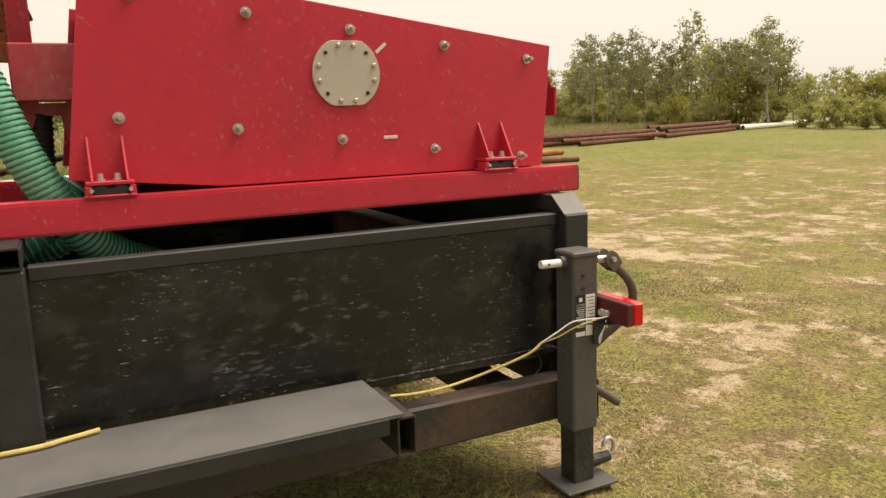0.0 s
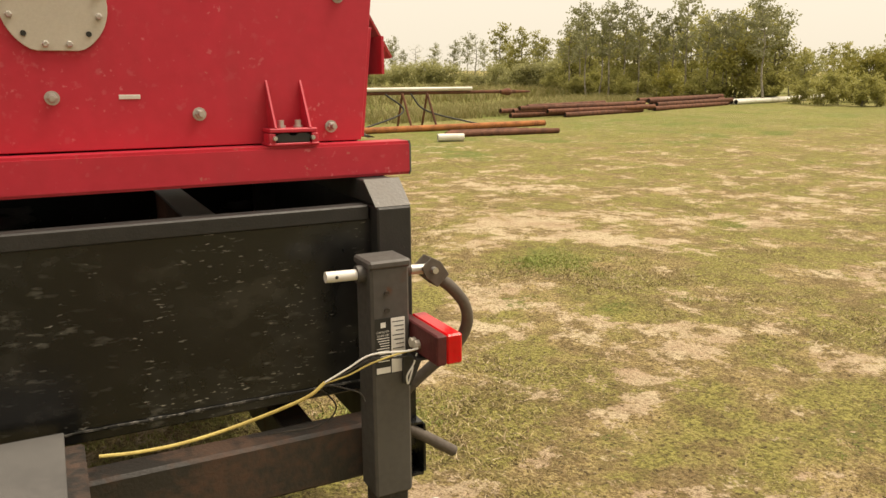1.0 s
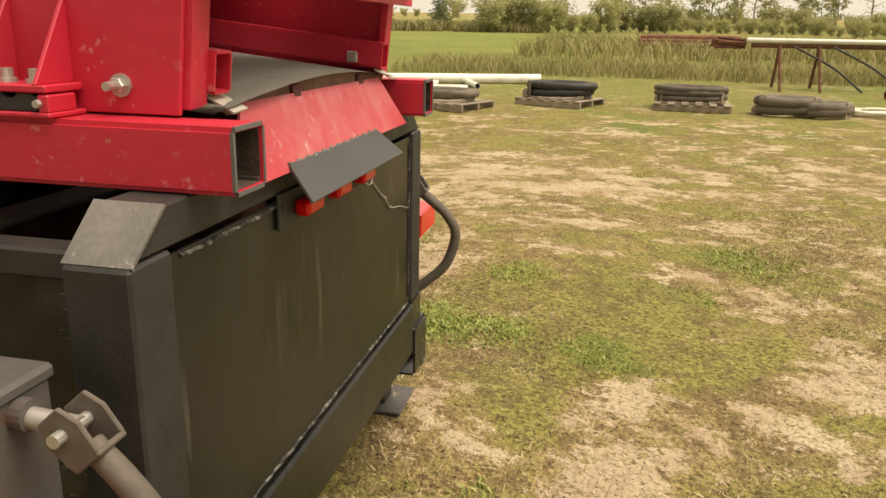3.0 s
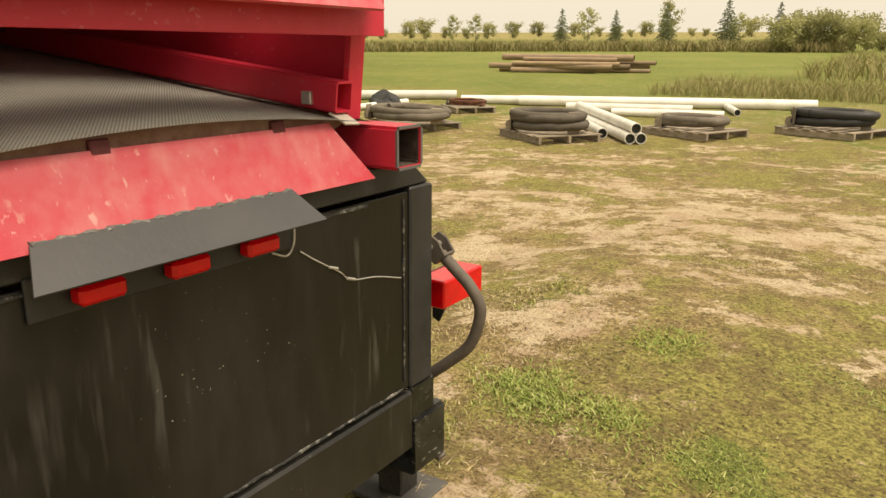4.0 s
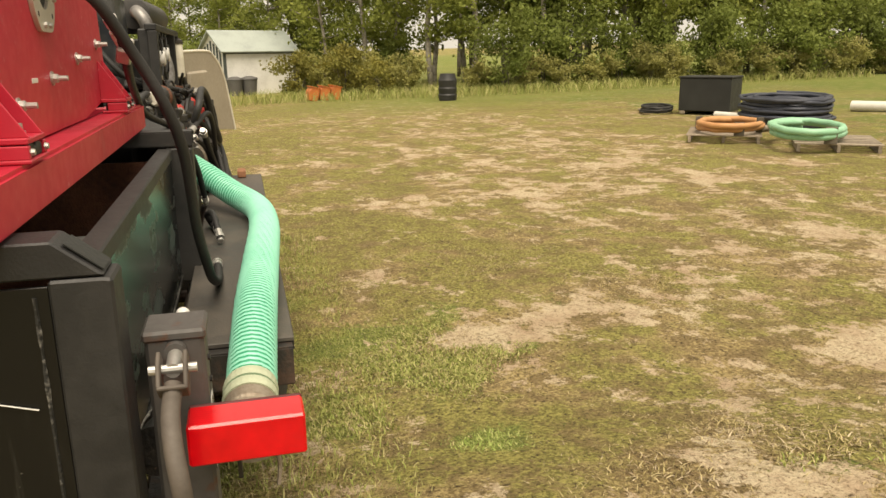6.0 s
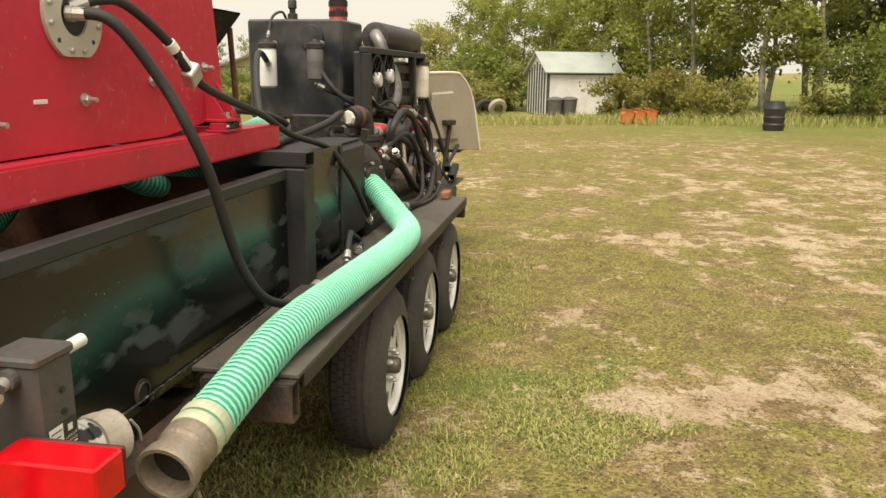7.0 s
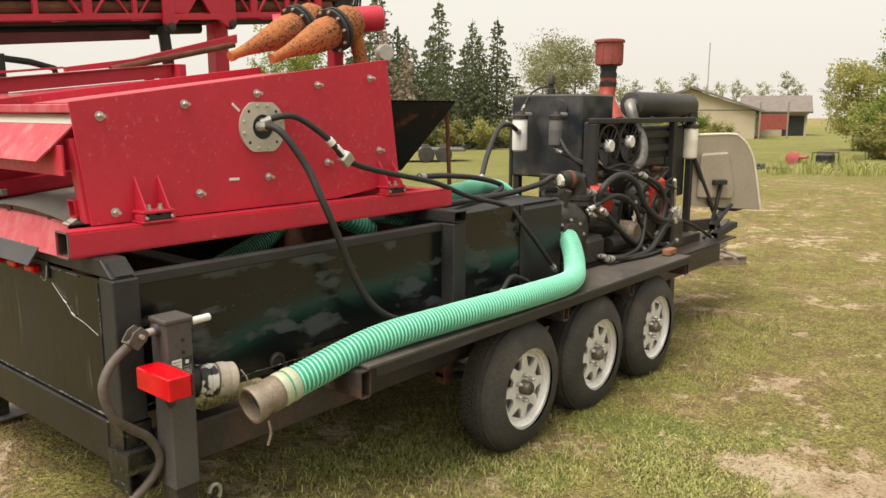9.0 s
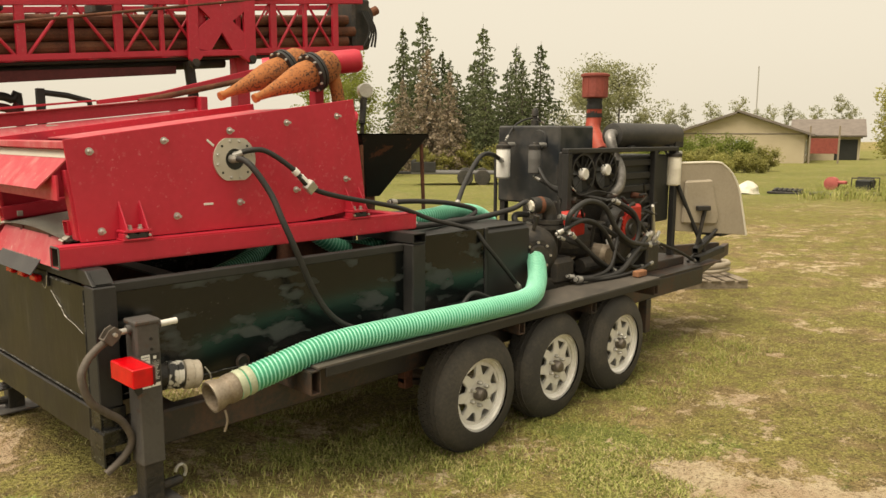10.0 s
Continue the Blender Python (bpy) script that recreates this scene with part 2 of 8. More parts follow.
BARK = surface("grey_bark", (0.16, 0.14, 0.11), (0.08, 0.07, 0.055), 0.9, 0, 8, 40, (0.4, 0.65), bump=0.3)
BARK_PALE = surface("pale_bark", (0.34, 0.31, 0.26), (0.16, 0.14, 0.11), 0.9, 0, 5, 30, (0.45, 0.6), bump=0.3)
STUCCO = surface("beige_stucco", (0.50, 0.43, 0.31), (0.45, 0.38, 0.27), 0.9, 0, 1, 20, (0.4, 0.7), bump=0.3)
ROOF = surface("grey_brown_shingle", (0.20, 0.17, 0.15), (0.14, 0.12, 0.105), 0.9, 0, 2, 20, (0.4, 0.7), bump=0.4, bump_scale=30)
SHED_ROOF = surface("pale_green_grey_roof", (0.36, 0.40, 0.37), (0.30, 0.33, 0.31), 0.7, 0, 2, 20)
SHED_WHITE = surface("white_siding", (0.78, 0.77, 0.74), (0.66, 0.65, 0.62), 0.6, 0, 2, 20)
DARK_GREEN_TRIM = surface("dark_trim", (0.07, 0.085, 0.08), (0.05, 0.06, 0.055), 0.6)
# real black plastic, and also the painted shade of holes and openings
PLASTIC_AND_HOLE_BLACK = surface("black_plastic_and_hole_shade", (0.014, 0.015, 0.014), (0.025, 0.026, 0.024), 0.5, 0, 4, 60)
CLOTH_BLUE = surface("blue_black_hose", (0.035, 0.04, 0.06), (0.06, 0.065, 0.085), 0.5, 0, 5, 60, vary=0.2)


def red_lens():
    m = bpy.data.materials.new("red_plastic_lens")
    m.use_nodes = True
    p = m.node_tree.nodes["Principled BSDF"]
    p.inputs["Base Color"].default_value = (0.72, 0.004, 0.006, 1)
    p.inputs["Roughness"].default_value = 0.18
    p.inputs["Subsurface Weight"].default_value = 0.2
    p.inputs["Subsurface Radius"].default_value = (0.03, 0.004, 0.004)
    n, l = m.node_tree.nodes, m.node_tree.links
    co, wave, bu = n.new("ShaderNodeTexCoord"), n.new("ShaderNodeTexWave"), n.new("ShaderNodeBump")
    wave.inputs["Scale"].default_value = 40
    # uneven brightness inside the lens, put into the base colour as two reds
    tone, broad = n.new("ShaderNodeMix"), n.new("ShaderNodeTexNoise")
    tone.data_type = "RGBA"
    tone.inputs["A"].default_value, tone.inputs["B"].default_value = (0.80, 0.004, 0.012, 1), (0.42, 0.002, 0.006, 1)
    broad.inputs["Scale"].default_value, broad.inputs["Detail"].default_value = 26, 2
    l.new(co.outputs["Object"], broad.inputs["Vector"]), l.new(broad.outputs[0], tone.inputs["Factor"]), l.new(tone.outputs["Result"], p.inputs["Base Color"])
    bu.inputs["Strength"].default_value, bu.inputs["Distance"].default_value = 0.07, 0.004
    l.new(co.outputs["Object"], wave.inputs["Vector"]), l.new(wave.outputs["Color"], bu.inputs["Height"]), l.new(bu.outputs[0], p.inputs["Normal"])
    return m


LENS = red_lens()


def leafy(name, base, other, trans=0.35):
    m = surface(name, base, other, 0.6, 0, 0.9, 9, (0.38, 0.66), bump=0, vary=0.16, spec=0.2)
    n, l = m.node_tree.nodes, m.node_tree.links
    p = n["Principled BSDF"]
    tl, mx = n.new("ShaderNodeBsdfTranslucent"), n.new("ShaderNodeMixShader")
    mx.inputs[0].default_value = trans
    l.new(p.inputs["Base Color"].links[0].from_socket, tl.inputs["Color"])
    l.new(p.outputs[0], mx.inputs[1]), l.new(tl.outputs[0], mx.inputs[2]), l.new(mx.outputs[0], n["Material Output"].inputs["Surface"])
    return m


LEAF = leafy("poplar_leaves", (0.23, 0.27, 0.06), (0.34, 0.36, 0.09), 0.45)
LEAF_OLIVE = leafy("olive_leaves", (0.30, 0.295, 0.095), (0.40, 0.37, 0.14), 0.45)
# distance haze is put into this leaf colour by making it paler
LEAF_FAR = leafy("haze_paled_leaves", (0.33, 0.33, 0.15), (0.42, 0.40, 0.20), 0.45)
LEAF_DARK = leafy("dark_leaves", (0.18, 0.225, 0.055), (0.27, 0.305, 0.08), 0.45)
LEAF_PALE = leafy("pale_leaves", (0.26, 0.27, 0.14), (0.33, 0.32, 0.18))
LEAF_YELLOW = leafy("yellowing_leaves", (0.24, 0.21, 0.05), (0.17, 0.18, 0.045))
NEEDLE = leafy("spruce_needles", (0.12, 0.15, 0.075), (0.19, 0.21, 0.105), 0.3)
NEEDLE_DRY = leafy("dry_spruce_needles", (0.36, 0.29, 0.22), (0.25, 0.21, 0.15), 0.2)
REED = leafy("tall_dry_grass", (0.22, 0.20, 0.08), (0.16, 0.18, 0.06), 0.2)


# ---- mesh helpers; all take world metres, part() moves them to the base of their thing ----
def thing(name, at, label, category, group="", kind=""):
    ob = new(name)
    ob.empty_display_size = 0.1
    ob.location = at
    return tagged(ob, label, category, group, kind)


def base_of(ob):
    p = Vector(ob.location)
    while ob.parent:
        ob = ob.parent
        p += Vector(ob.location)
    return p


def part(name, bm, material, parent=None, label="", smooth=False):
    me = bpy.data.meshes.new(name)
    if parent:
        bm.transform(Matrix.Translation(-base_of(parent)))
    bm.normal_update()
    bm.to_mesh(me)
    bm.free()
    if smooth:
        me.shade_smooth()
    me.materials.append(material)
    ob = new(name, me)
    ob.parent = parent
    return tagged(ob, label)


def auto(ob, angle=35):
    """Smooth shading that keeps edges sharper than the angle."""
    me = ob.data
    me.shade_smooth()
    b = bmesh.new()
    b.from_mesh(me)
    lim = radians(angle)
    for e in b.edges:
        e.smooth = len(e.link_faces) == 2 and e.calc_face_angle(0) < lim
    b.to_mesh(me)
    b.free()
    return ob


def box(x0, x1, y0, y1, z0, z1, bevel=0.003, bm=None, m=None):
    b = bmesh.new()
    v = [b.verts.new((x, y, z)) for x in (x0, x1) for y in (y0, y1) for z in (z0, z1)]
    for f in ((0, 1, 3, 2), (4, 6, 7, 5), (0, 4, 5, 1), (2, 3, 7, 6), (0, 2, 6, 4), (1, 5, 7, 3)):
        b.faces.new([v[i] for i in f])
    if bevel:
        bmesh.ops.bevel(b, geom=b.edges[:], offset=bevel, segments=1, affect="EDGES")
    return join(b, bm, m)


def join(b, bm=None, m=None):
    if m is not None:
        b.transform(m)
    if bm is None:
        return b
    me = bpy.data.meshes.new("tmp")
    b.to_mesh(me)
    b.free()
    bm.from_mesh(me)
    bpy.data.meshes.remove(me)
    return bm


def prism(points, axis, a0, a1, bevel=0.002, bm=None, m=None):
    """A flat outline pushed from a0 to a1 along x, y or z; the outline's two numbers are the other two axes in order."""
    b = bmesh.new()
    put = {"x": lambda u, v, a: (a, u, v), "y": lambda u, v, a: (u, a, v), "z": lambda u, v, a: (u, v, a)}[axis]
    lo, hi = [b.verts.new(put(u, v, a0)) for u, v in points], [b.verts.new(put(u, v, a1)) for u, v in points]
    b.faces.new(lo), b.faces.new(hi[::-1])
    k = len(points)
    for i in range(k):
        b.faces.new((lo[i], hi[i], hi[(i + 1) % k], lo[(i + 1) % k]))
    bmesh.ops.recalc_face_normals(b, faces=b.faces[:])
    if bevel:
        bmesh.ops.bevel(b, geom=b.edges[:], offset=bevel, segments=1, affect="EDGES")
    return join(b, bm, m)


def sheet(corners, thick, bm=None):
    """A flat plate from its corners in space, thickened along its normal."""
    b = bmesh.new()
    c = [Vector(p) for p in corners]
    nrm = (c[1] - c[0]).cross(c[2] - c[0]).normalized() * thick
    lo, hi = [b.verts.new(p) for p in c], [b.verts.new(p + nrm) for p in c]
    b.faces.new(lo[::-1]), b.faces.new(hi)
    k = len(c)
    for i in range(k):
        b.faces.new((lo[i], lo[(i + 1) % k], hi[(i + 1) % k], hi[i]))
    bmesh.ops.recalc_face_normals(b, faces=b.faces[:])
    return join(b, bm)


def turned(p0, p1, profile, segs=20, bm=None, caps=True):
    """A body turned about the line p0 to p1; profile: rows of (share of the length, radius)."""
    b = bmesh.new()
    p0, p1 = Vector(p0), Vector(p1)
    d = p1 - p0
    q = d.to_track_quat("Z", "Y").to_matrix()
    rings = []
    for s, r in profile:
        rings.append([b.verts.new(p0 + d * s + q @ Vector((r * math.cos(2 * math.pi * i / segs), r * math.sin(2 * math.pi * i / segs), 0))) for i in range(segs)])
    for a, c in zip(rings, rings[1:]):
        for i in range(segs):
            b.faces.new((a[i], a[(i + 1) % segs], c[(i + 1) % segs], c[i]))
    if caps:
        b.faces.new(rings[0][::-1]), b.faces.new(rings[-1])
    return join(b, bm)


def rod(p0, p1, r, segs=12, bm=None, r2=None):
    return turned(p0, p1, [(0, r), (1, r if r2 is None else r2)], segs, bm)


def spline(points, per=8):
    """A smooth line through the points."""
    p = [Vector(q) for q in points]
    p = [2 * p[0] - p[1]] + p + [2 * p[-1] - p[-2]]
    out = []
    for i in range(1, len(p) - 2):
        for k in range(per):
            t = k / per
            a, b, c, d = p[i - 1], p[i], p[i + 1], p[i + 2]
            out.append(0.5 * ((2 * b) + (c - a) * t + (2 * a - 5 * b + 4 * c - d) * t * t + (3 * b - a - 3 * c + d) * t ** 3))
    return out + [p[-2]]


def resample(line, step):
    out, left = [line[0]], step
    for a, b in zip(line, line[1:]):
        n = (b - a).length
        while left <= n:
            out.append(a + (b - a) * (left / n))
            left += step
        left -= n
    return out


def pipe(line, r, segs=10, bm=None, caps=True, radius=None):
    """A tube along a line; radius(i) may vary it ring by ring."""
    b = bmesh.new()
    line = [Vector(p) for p in line]
    up = Vector((0, 0, 1))
    rings = []
    for i, p in enumerate(line):
        d = (line[min(i + 1, len(line) - 1)] - line[max(i - 1, 0)]).normalized()
        side = d.cross(up)
        if side.length < 0.2:
            side = d.cross(Vector((1, 0, 0)))
        if rings and side.dot(last) < 0:
            side = -side
        side.normalize()
        last = side
        up = side.cross(d).normalized()
        rr = radius(i) if radius else r
        rings.append([b.verts.new(p + rr * (side * math.cos(2 * math.pi * k / segs) + up * math.sin(2 * math.pi * k / segs))) for k in range(segs)])
    for a, c in zip(rings, rings[1:]):
        for k in range(segs):
            b.faces.new((a[k], a[(k + 1) % segs], c[(k + 1) % segs], c[k]))
    if caps:
        b.faces.new(rings[0][::-1]), b.faces.new(rings[-1])
    bmesh.ops.recalc_face_normals(b, faces=b.faces[:])
    return join(b, bm)


def square_tube(p0, p1, w, h, wall=0.006, bm=None, up=(0, 0, 1)):
    """A hollow rectangular tube with open ends."""
    b = bmesh.new()
    p0, p1 = Vector(p0), Vector(p1)
    d = (p1 - p0).normalized()
    s = d.cross(Vector(up)).normalized()
    u = s.cross(d)
    rim = lambda p, k: [b.verts.new(p + s * (i * (w / 2 - k)) + u * (j * (h / 2 - k))) for i, j in ((-1, -1), (1, -1), (1, 1), (-1, 1))]  # noqa: E731
    o0, i0, o1, i1 = rim(p0, 0), rim(p0, wall), rim(p1, 0), rim(p1, wall)
    for k in range(4):
        n = (k + 1) % 4
        b.faces.new((o0[k], o0[n], o1[n], o1[k])), b.faces.new((i0[n], i0[k], i1[k], i1[n]))
        b.faces.new((o0[n], o0[k], i0[k], i0[n])), b.faces.new((o1[k], o1[n], i1[n], i1[k]))
    bmesh.ops.recalc_face_normals(b, faces=b.faces[:])
    long = [e for e in b.edges if abs((e.verts[1].co - e.verts[0].co).normalized().dot(d)) > 0.99 and (e.verts[0] in o0 or e.verts[1] in o0)]
    bmesh.ops.bevel(b, geom=long, offset=min(w, h) * 0.08, segments=2, affect="EDGES")
    return join(b, bm)


def ease(a, b, x):
    s = min(1, max(0, (x - a) / (b - a)))
    return s * s * (3 - 2 * s)


def land(x, y):
    """The height of the ground: one gentle slope, with a low swell under the back of the trailer."""
    near = math.exp(-(max(0, abs(y) - 2.5) / 2.5) ** 2) * math.exp(-(max(0, -x - 2) / 2.5) ** 2)
    mound = (0.12 if y > 0 else 0.09) * math.exp(-((x - 0.17) ** 2 + (abs(y) - 0.75) ** 2) / 0.085)
    return -0.03 - 0.021 * y + mound + near * (0.17 * (1 - ease(0.5, 1.6, x)) - 0.06 * (1 - ease(-1.1, 0.0, x)))


# ---- ground ----
def ground_material():
    m = bpy.data.materials.new("dry_grass_field")
    m.use_nodes = True
    n, l = m.node_tree.nodes, m.node_tree.links
    p = n["Principled BSDF"]
    co = n.new("ShaderNodeTexCoord")

    def tex(scale, detail, rough=0.6):
        t = n.new("ShaderNodeTexNoise")
        t.inputs["Scale"].default_value, t.inputs["Detail"].default_value, t.inputs["Roughness"].default_value = scale, detail, rough
        l.new(co.outputs["Object"], t.inputs["Vector"])
        return t.outputs[0]

    def ramp(src, lo, hi):
        r = n.new("ShaderNodeMapRange")
        r.inputs["From Min"].default_value, r.inputs["From Max"].default_value = lo, hi
        l.new(src, r.inputs["Value"])
        return r.outputs[0]

    def mix(fac, a, b):
        x = n.new("ShaderNodeMix")
        x.data_type = "RGBA"
        l.new(fac, x.inputs["Factor"])
        for v, k in ((a, "A"), (b, "B")):
            if isinstance(v, tuple):
                x.inputs[k].default_value = (*v, 1)
            else:
                l.new(v, x.inputs[k])
        return x.outputs["Result"]

    def math_node(op, a, b):
        x = n.new("ShaderNodeMath")
        x.operation = op
        for v, i in ((a, 0), (b, 1)):
            if isinstance(v, float):
                x.inputs[i].default_value = v
            else:
                l.new(v, x.inputs[i])
        return x.outputs[0]

    attr = n.new("ShaderNodeAttribute")
    attr.attribute_name = "bare"
    straw = mix(ramp(tex(60, 5, 0.75), 0.42, 0.58), (0.46, 0.36, 0.17), (0.21, 0.15, 0.066))
    olive = mix(ramp(tex(52, 5, 0.75), 0.42, 0.58), (0.37, 0.335, 0.105), (0.155, 0.14, 0.045))
    brown = mix(ramp(tex(70, 5, 0.75), 0.42, 0.58), (0.235, 0.165, 0.085), (0.085, 0.058, 0.03))
    # a ragged mosaic a hand or two wide: straw where the turf is trodden, olive where it is not, brown dead weeds in both
    trodden = math_node("ADD", math_node("MULTIPLY", tex(1.3, 7, 0.74), 0.9), math_node("MULTIPLY", attr.outputs["Fac"], 0.7))
    grass = mix(ramp(trodden, 0.74, 0.86), olive, straw)
    weeds = ramp(math_node("ADD", math_node("MULTIPLY", tex(2.6, 8, 0.76), 0.6), math_node("MULTIPLY", tex(9, 8, 0.80), 0.9)), 0.735, 0.80)
    grass = mix(math_node("MULTIPLY", weeds, 0.65), grass, brown)
    # green patches with ragged edges
    tint = n.new("ShaderNodeAttribute")
    tint.attribute_name = "green"
    fresh = mix(ramp(tex(75, 5, 0.75), 0.40, 0.60), (0.245, 0.27, 0.07), (0.09, 0.11, 0.03))
    grass = mix(ramp(math_node("ADD", tint.outputs["Fac"], math_node("MULTIPLY", tex(9, 8, 0.80), 1.2)), 0.98, 1.10), grass, fresh)
    # dark gaps between the stems: short shadows of thatch clumps painted into the colour
    grass = mix(ramp(tex(48, 7, 0.75), 0.55, 0.61), grass, (0.065, 0.046, 0.025))
    soil = mix(ramp(tex(3.1, 8, 0.7), 0.40, 0.62), (0.60, 0.50, 0.34), (0.47, 0.345, 0.23))
    soil = mix(ramp(tex(33, 7, 0.74), 0.50, 0.66), soil, (0.34, 0.25, 0.155))
    # bare soil: crisp broken patches, more of them in the worn zones
    crumb = math_node("ADD", math_node("MULTIPLY", tex(2.4, 8, 0.76), 0.75), math_node("MULTIPLY", tex(7.0, 8, 0.82), 1.2))
    bare = ramp(math_node("ADD", math_node("MULTIPLY", attr.outputs["Fac"], 0.70), crumb), 1.40, 1.43)
    # dead stems and clods strewn over the soil
    soil = mix(ramp(tex(58, 6, 0.76), 0.56, 0.61), soil, (0.17, 0.115, 0.065))
    near = mix(bare, grass, soil)
    lush = n.new("ShaderNodeAttribute")
    lush.attribute_name = "lush"
    meadow = mix(ramp(tex(0.25, 5), 0.35, 0.7), (0.131, 0.174, 0.039), (0.204, 0.226, 0.061))
    meadow = mix(ramp(tex(3.2, 7, 0.75), 0.50, 0.66), meadow, (0.261, 0.235, 0.087))
    final = mix(lush.outputs["Fac"], near, meadow)
    l.new(final, p.inputs["Base Color"])
    p.inputs["Roughness"].default_value = 0.95
    p.inputs["Specular IOR Level"].default_value = 0.15
    bu = n.new("ShaderNodeBump")
    bu.inputs["Strength"].default_value, bu.inputs["Distance"].default_value = 1.0, 0.035
    l.new(math_node("ADD", tex(60, 5), tex(9, 4)), bu.inputs["Height"]), l.new(bu.outputs[0], p.inputs["Normal"])
    return m


GROUND_MAT = ground_material()


def wear_at(x, y):
    """How worn the turf is: most on the trodden ground beside and behind the trailer, least out in the meadow."""
    d = math.hypot((x - 2.0) / 10, (y + 5.2) / 3.6)
    e = math.hypot((x + 5.5) / 5.5, (y + 3.5) / 5.0)
    f = math.hypot((x - 12.0) / 8, (y + 4.5) / 3.2)
    return max(0.0, 1 - d) + 0.4 * max(0.0, 1 - e) + 0.7 * max(0.0, 1 - f)


SOIL = ((2.15, -2.25, 0.55), (2.6, -2.4, 0.45), (2.4, -1.95, 0.3), (-1.4, -1.55, 0.35), (-0.06, -0.58, 0.3), (-0.45, -3.6, 0.5), (-2.8, -3.5, 0.6), (-1.6, -0.64, 0.35), (0.9, -5.0, 0.7), (-0.3, -4.8, 0.6), (0.52, -2.08, 0.3))
TUFTS = ((0.16, -1.50, 0.20), (-0.09, -1.55, 0.17), (-0.42, -1.46, 0.26), (-0.09, -2.3, 0.22), (-0.6, -2.3, 0.30), (0.27, -1.62, 0.18), (1.3, -1.64, 0.16), (-1.2, -3.0, 0.3), (-2.2, -2.2, 0.25), (-0.17, -0.24, 0.2),
         (-0.79, -2.23, 0.25))


def patch(spots, x, y):
    """How deep a place lies inside the nearest of some round spots, 0 to 1."""
    best = 0.0
    for px, py, r in spots:
        d = ((x - px) ** 2 + (y - py) ** 2) / (r * r)
        if d < 6:
            best = max(best, math.exp(-d))
    return best


def bare_at(x, y):
    """Share of bare soil: broken blotches inside the worn zones, about 0 to 1."""
    broad = noise.noise((x * 0.35, y * 0.5, 2.0))
    blot = 0.24 * noise.noise((x * 1.1 + 3, y * 1.5, 5.0)) + 0.24 * noise.noise((x * 2.6, y * 3.3, 9.0)) + 0.20 * noise.noise((x * 6.1, y * 7.0, 4.0))
    fade = 1 - 0.85 * ease(6, 20, math.hypot(x, y + 2))
    return 0.445 + 0.12 * broad + blot * fade + 0.15 * min(1.2, wear_at(x, y)) + 0.14 * patch(SOIL, x, y) - 0.25 * patch(TUFTS, x, y)


def green_at(x, y):
    """Where the grass is fresh: patches some decimetres wide, about 0 to 1."""
    v = noise.noise((x * 0.8, y * 0.8, 7.3)) + 0.55 * noise.noise((x * 2.6, y * 2.6, 1.1))
    shade = 0.15 * ease(0.0, 0.8, x) * (1 - ease(4.8, 6.0, x)) * (1 - ease(1.5, 2.6, abs(y)))
    return 0.05 + (0.62 - 0.34 * min(1.0, wear_at(x, y))) * v + shade + 0.45 * patch(TUFTS, x, y) + 0.22 * ease(-6.5, -11, y)


def lush_at(x, y):
    far = 1 - ease(120, 170, math.hypot(x, y))
    if y < 0:
        return far * max(0.9 * ease(-14.6, -17.5, y + 0.25 * min(0, x)) * ease(-6, 3, x), 0.75 * ease(14, 20, x) * ease(0, -6, y), 0.45 * ease(-9, -14, y))
    return far * 0.55 * ease(8, 18, y + 0.5 * x)


def build_ground():
    steps = [0.0]
    while steps[-1] < 900:
        steps.append(steps[-1] + max(0.095, 0.05 * (steps[-1] - 5)))
    axis = [-s for s in steps[:0:-1]] + steps
    k = len(axis)
    verts, wear, lush, fresh = [], [], [], []
    for gy in axis:
        for gx in axis:
            x, y = gx, gy - 3
            far = math.hypot(x, y)
            bump = 0.018 * noise.noise((x * 0.9, y * 0.9, 0)) + 0.008 * noise.noise((x * 3, y * 3, 4)) if far < 40 else 0
            verts.append((x, y, land(x, y) + bump))
            wear.append(bare_at(x, y)), lush.append(lush_at(x, y)), fresh.append(green_at(x, y))
    faces = [(j * k + i, j * k + i + 1, (j + 1) * k + i + 1, (j + 1) * k + i) for j in range(k - 1) for i in range(k - 1)]
    me = bpy.data.meshes.new("ground")
    me.from_pydata(verts, [], faces)
    for key, values in (("bare", wear), ("lush", lush), ("green", fresh)):
        me.attributes.new(key, "FLOAT", "POINT").data.foreach_set("value", values)
    me.shade_smooth()
    me.materials.append(GROUND_MAT)
    return tagged(new("ground", me), "dry worn grass field with bare sandy patches", "ground", kind="structure")


ground = build_ground()


# ---- trailer ----
def cross_bolts(bm, x, y, z, side, r=0.011, long=0.02):
    """A hex bolt head with its washer on a plate that faces side (+1 or -1 along y)."""
    turned((x, y, z), (x, y + side * 0.004, z), [(0, r * 1.4), (1, r * 1.4)], 16, bm)
    turned((x, y + side * 0.004, z), (x, y + side * 0.014, z), [(0, r), (0.8, r), (1, r * 0.85)], 6, bm)
    turned((x, y + side * 0.014, z), (x, y + side * (0.014 + long), z), [(0, r * 0.62), (1, r * 0.55)], 10, bm)
    return bm


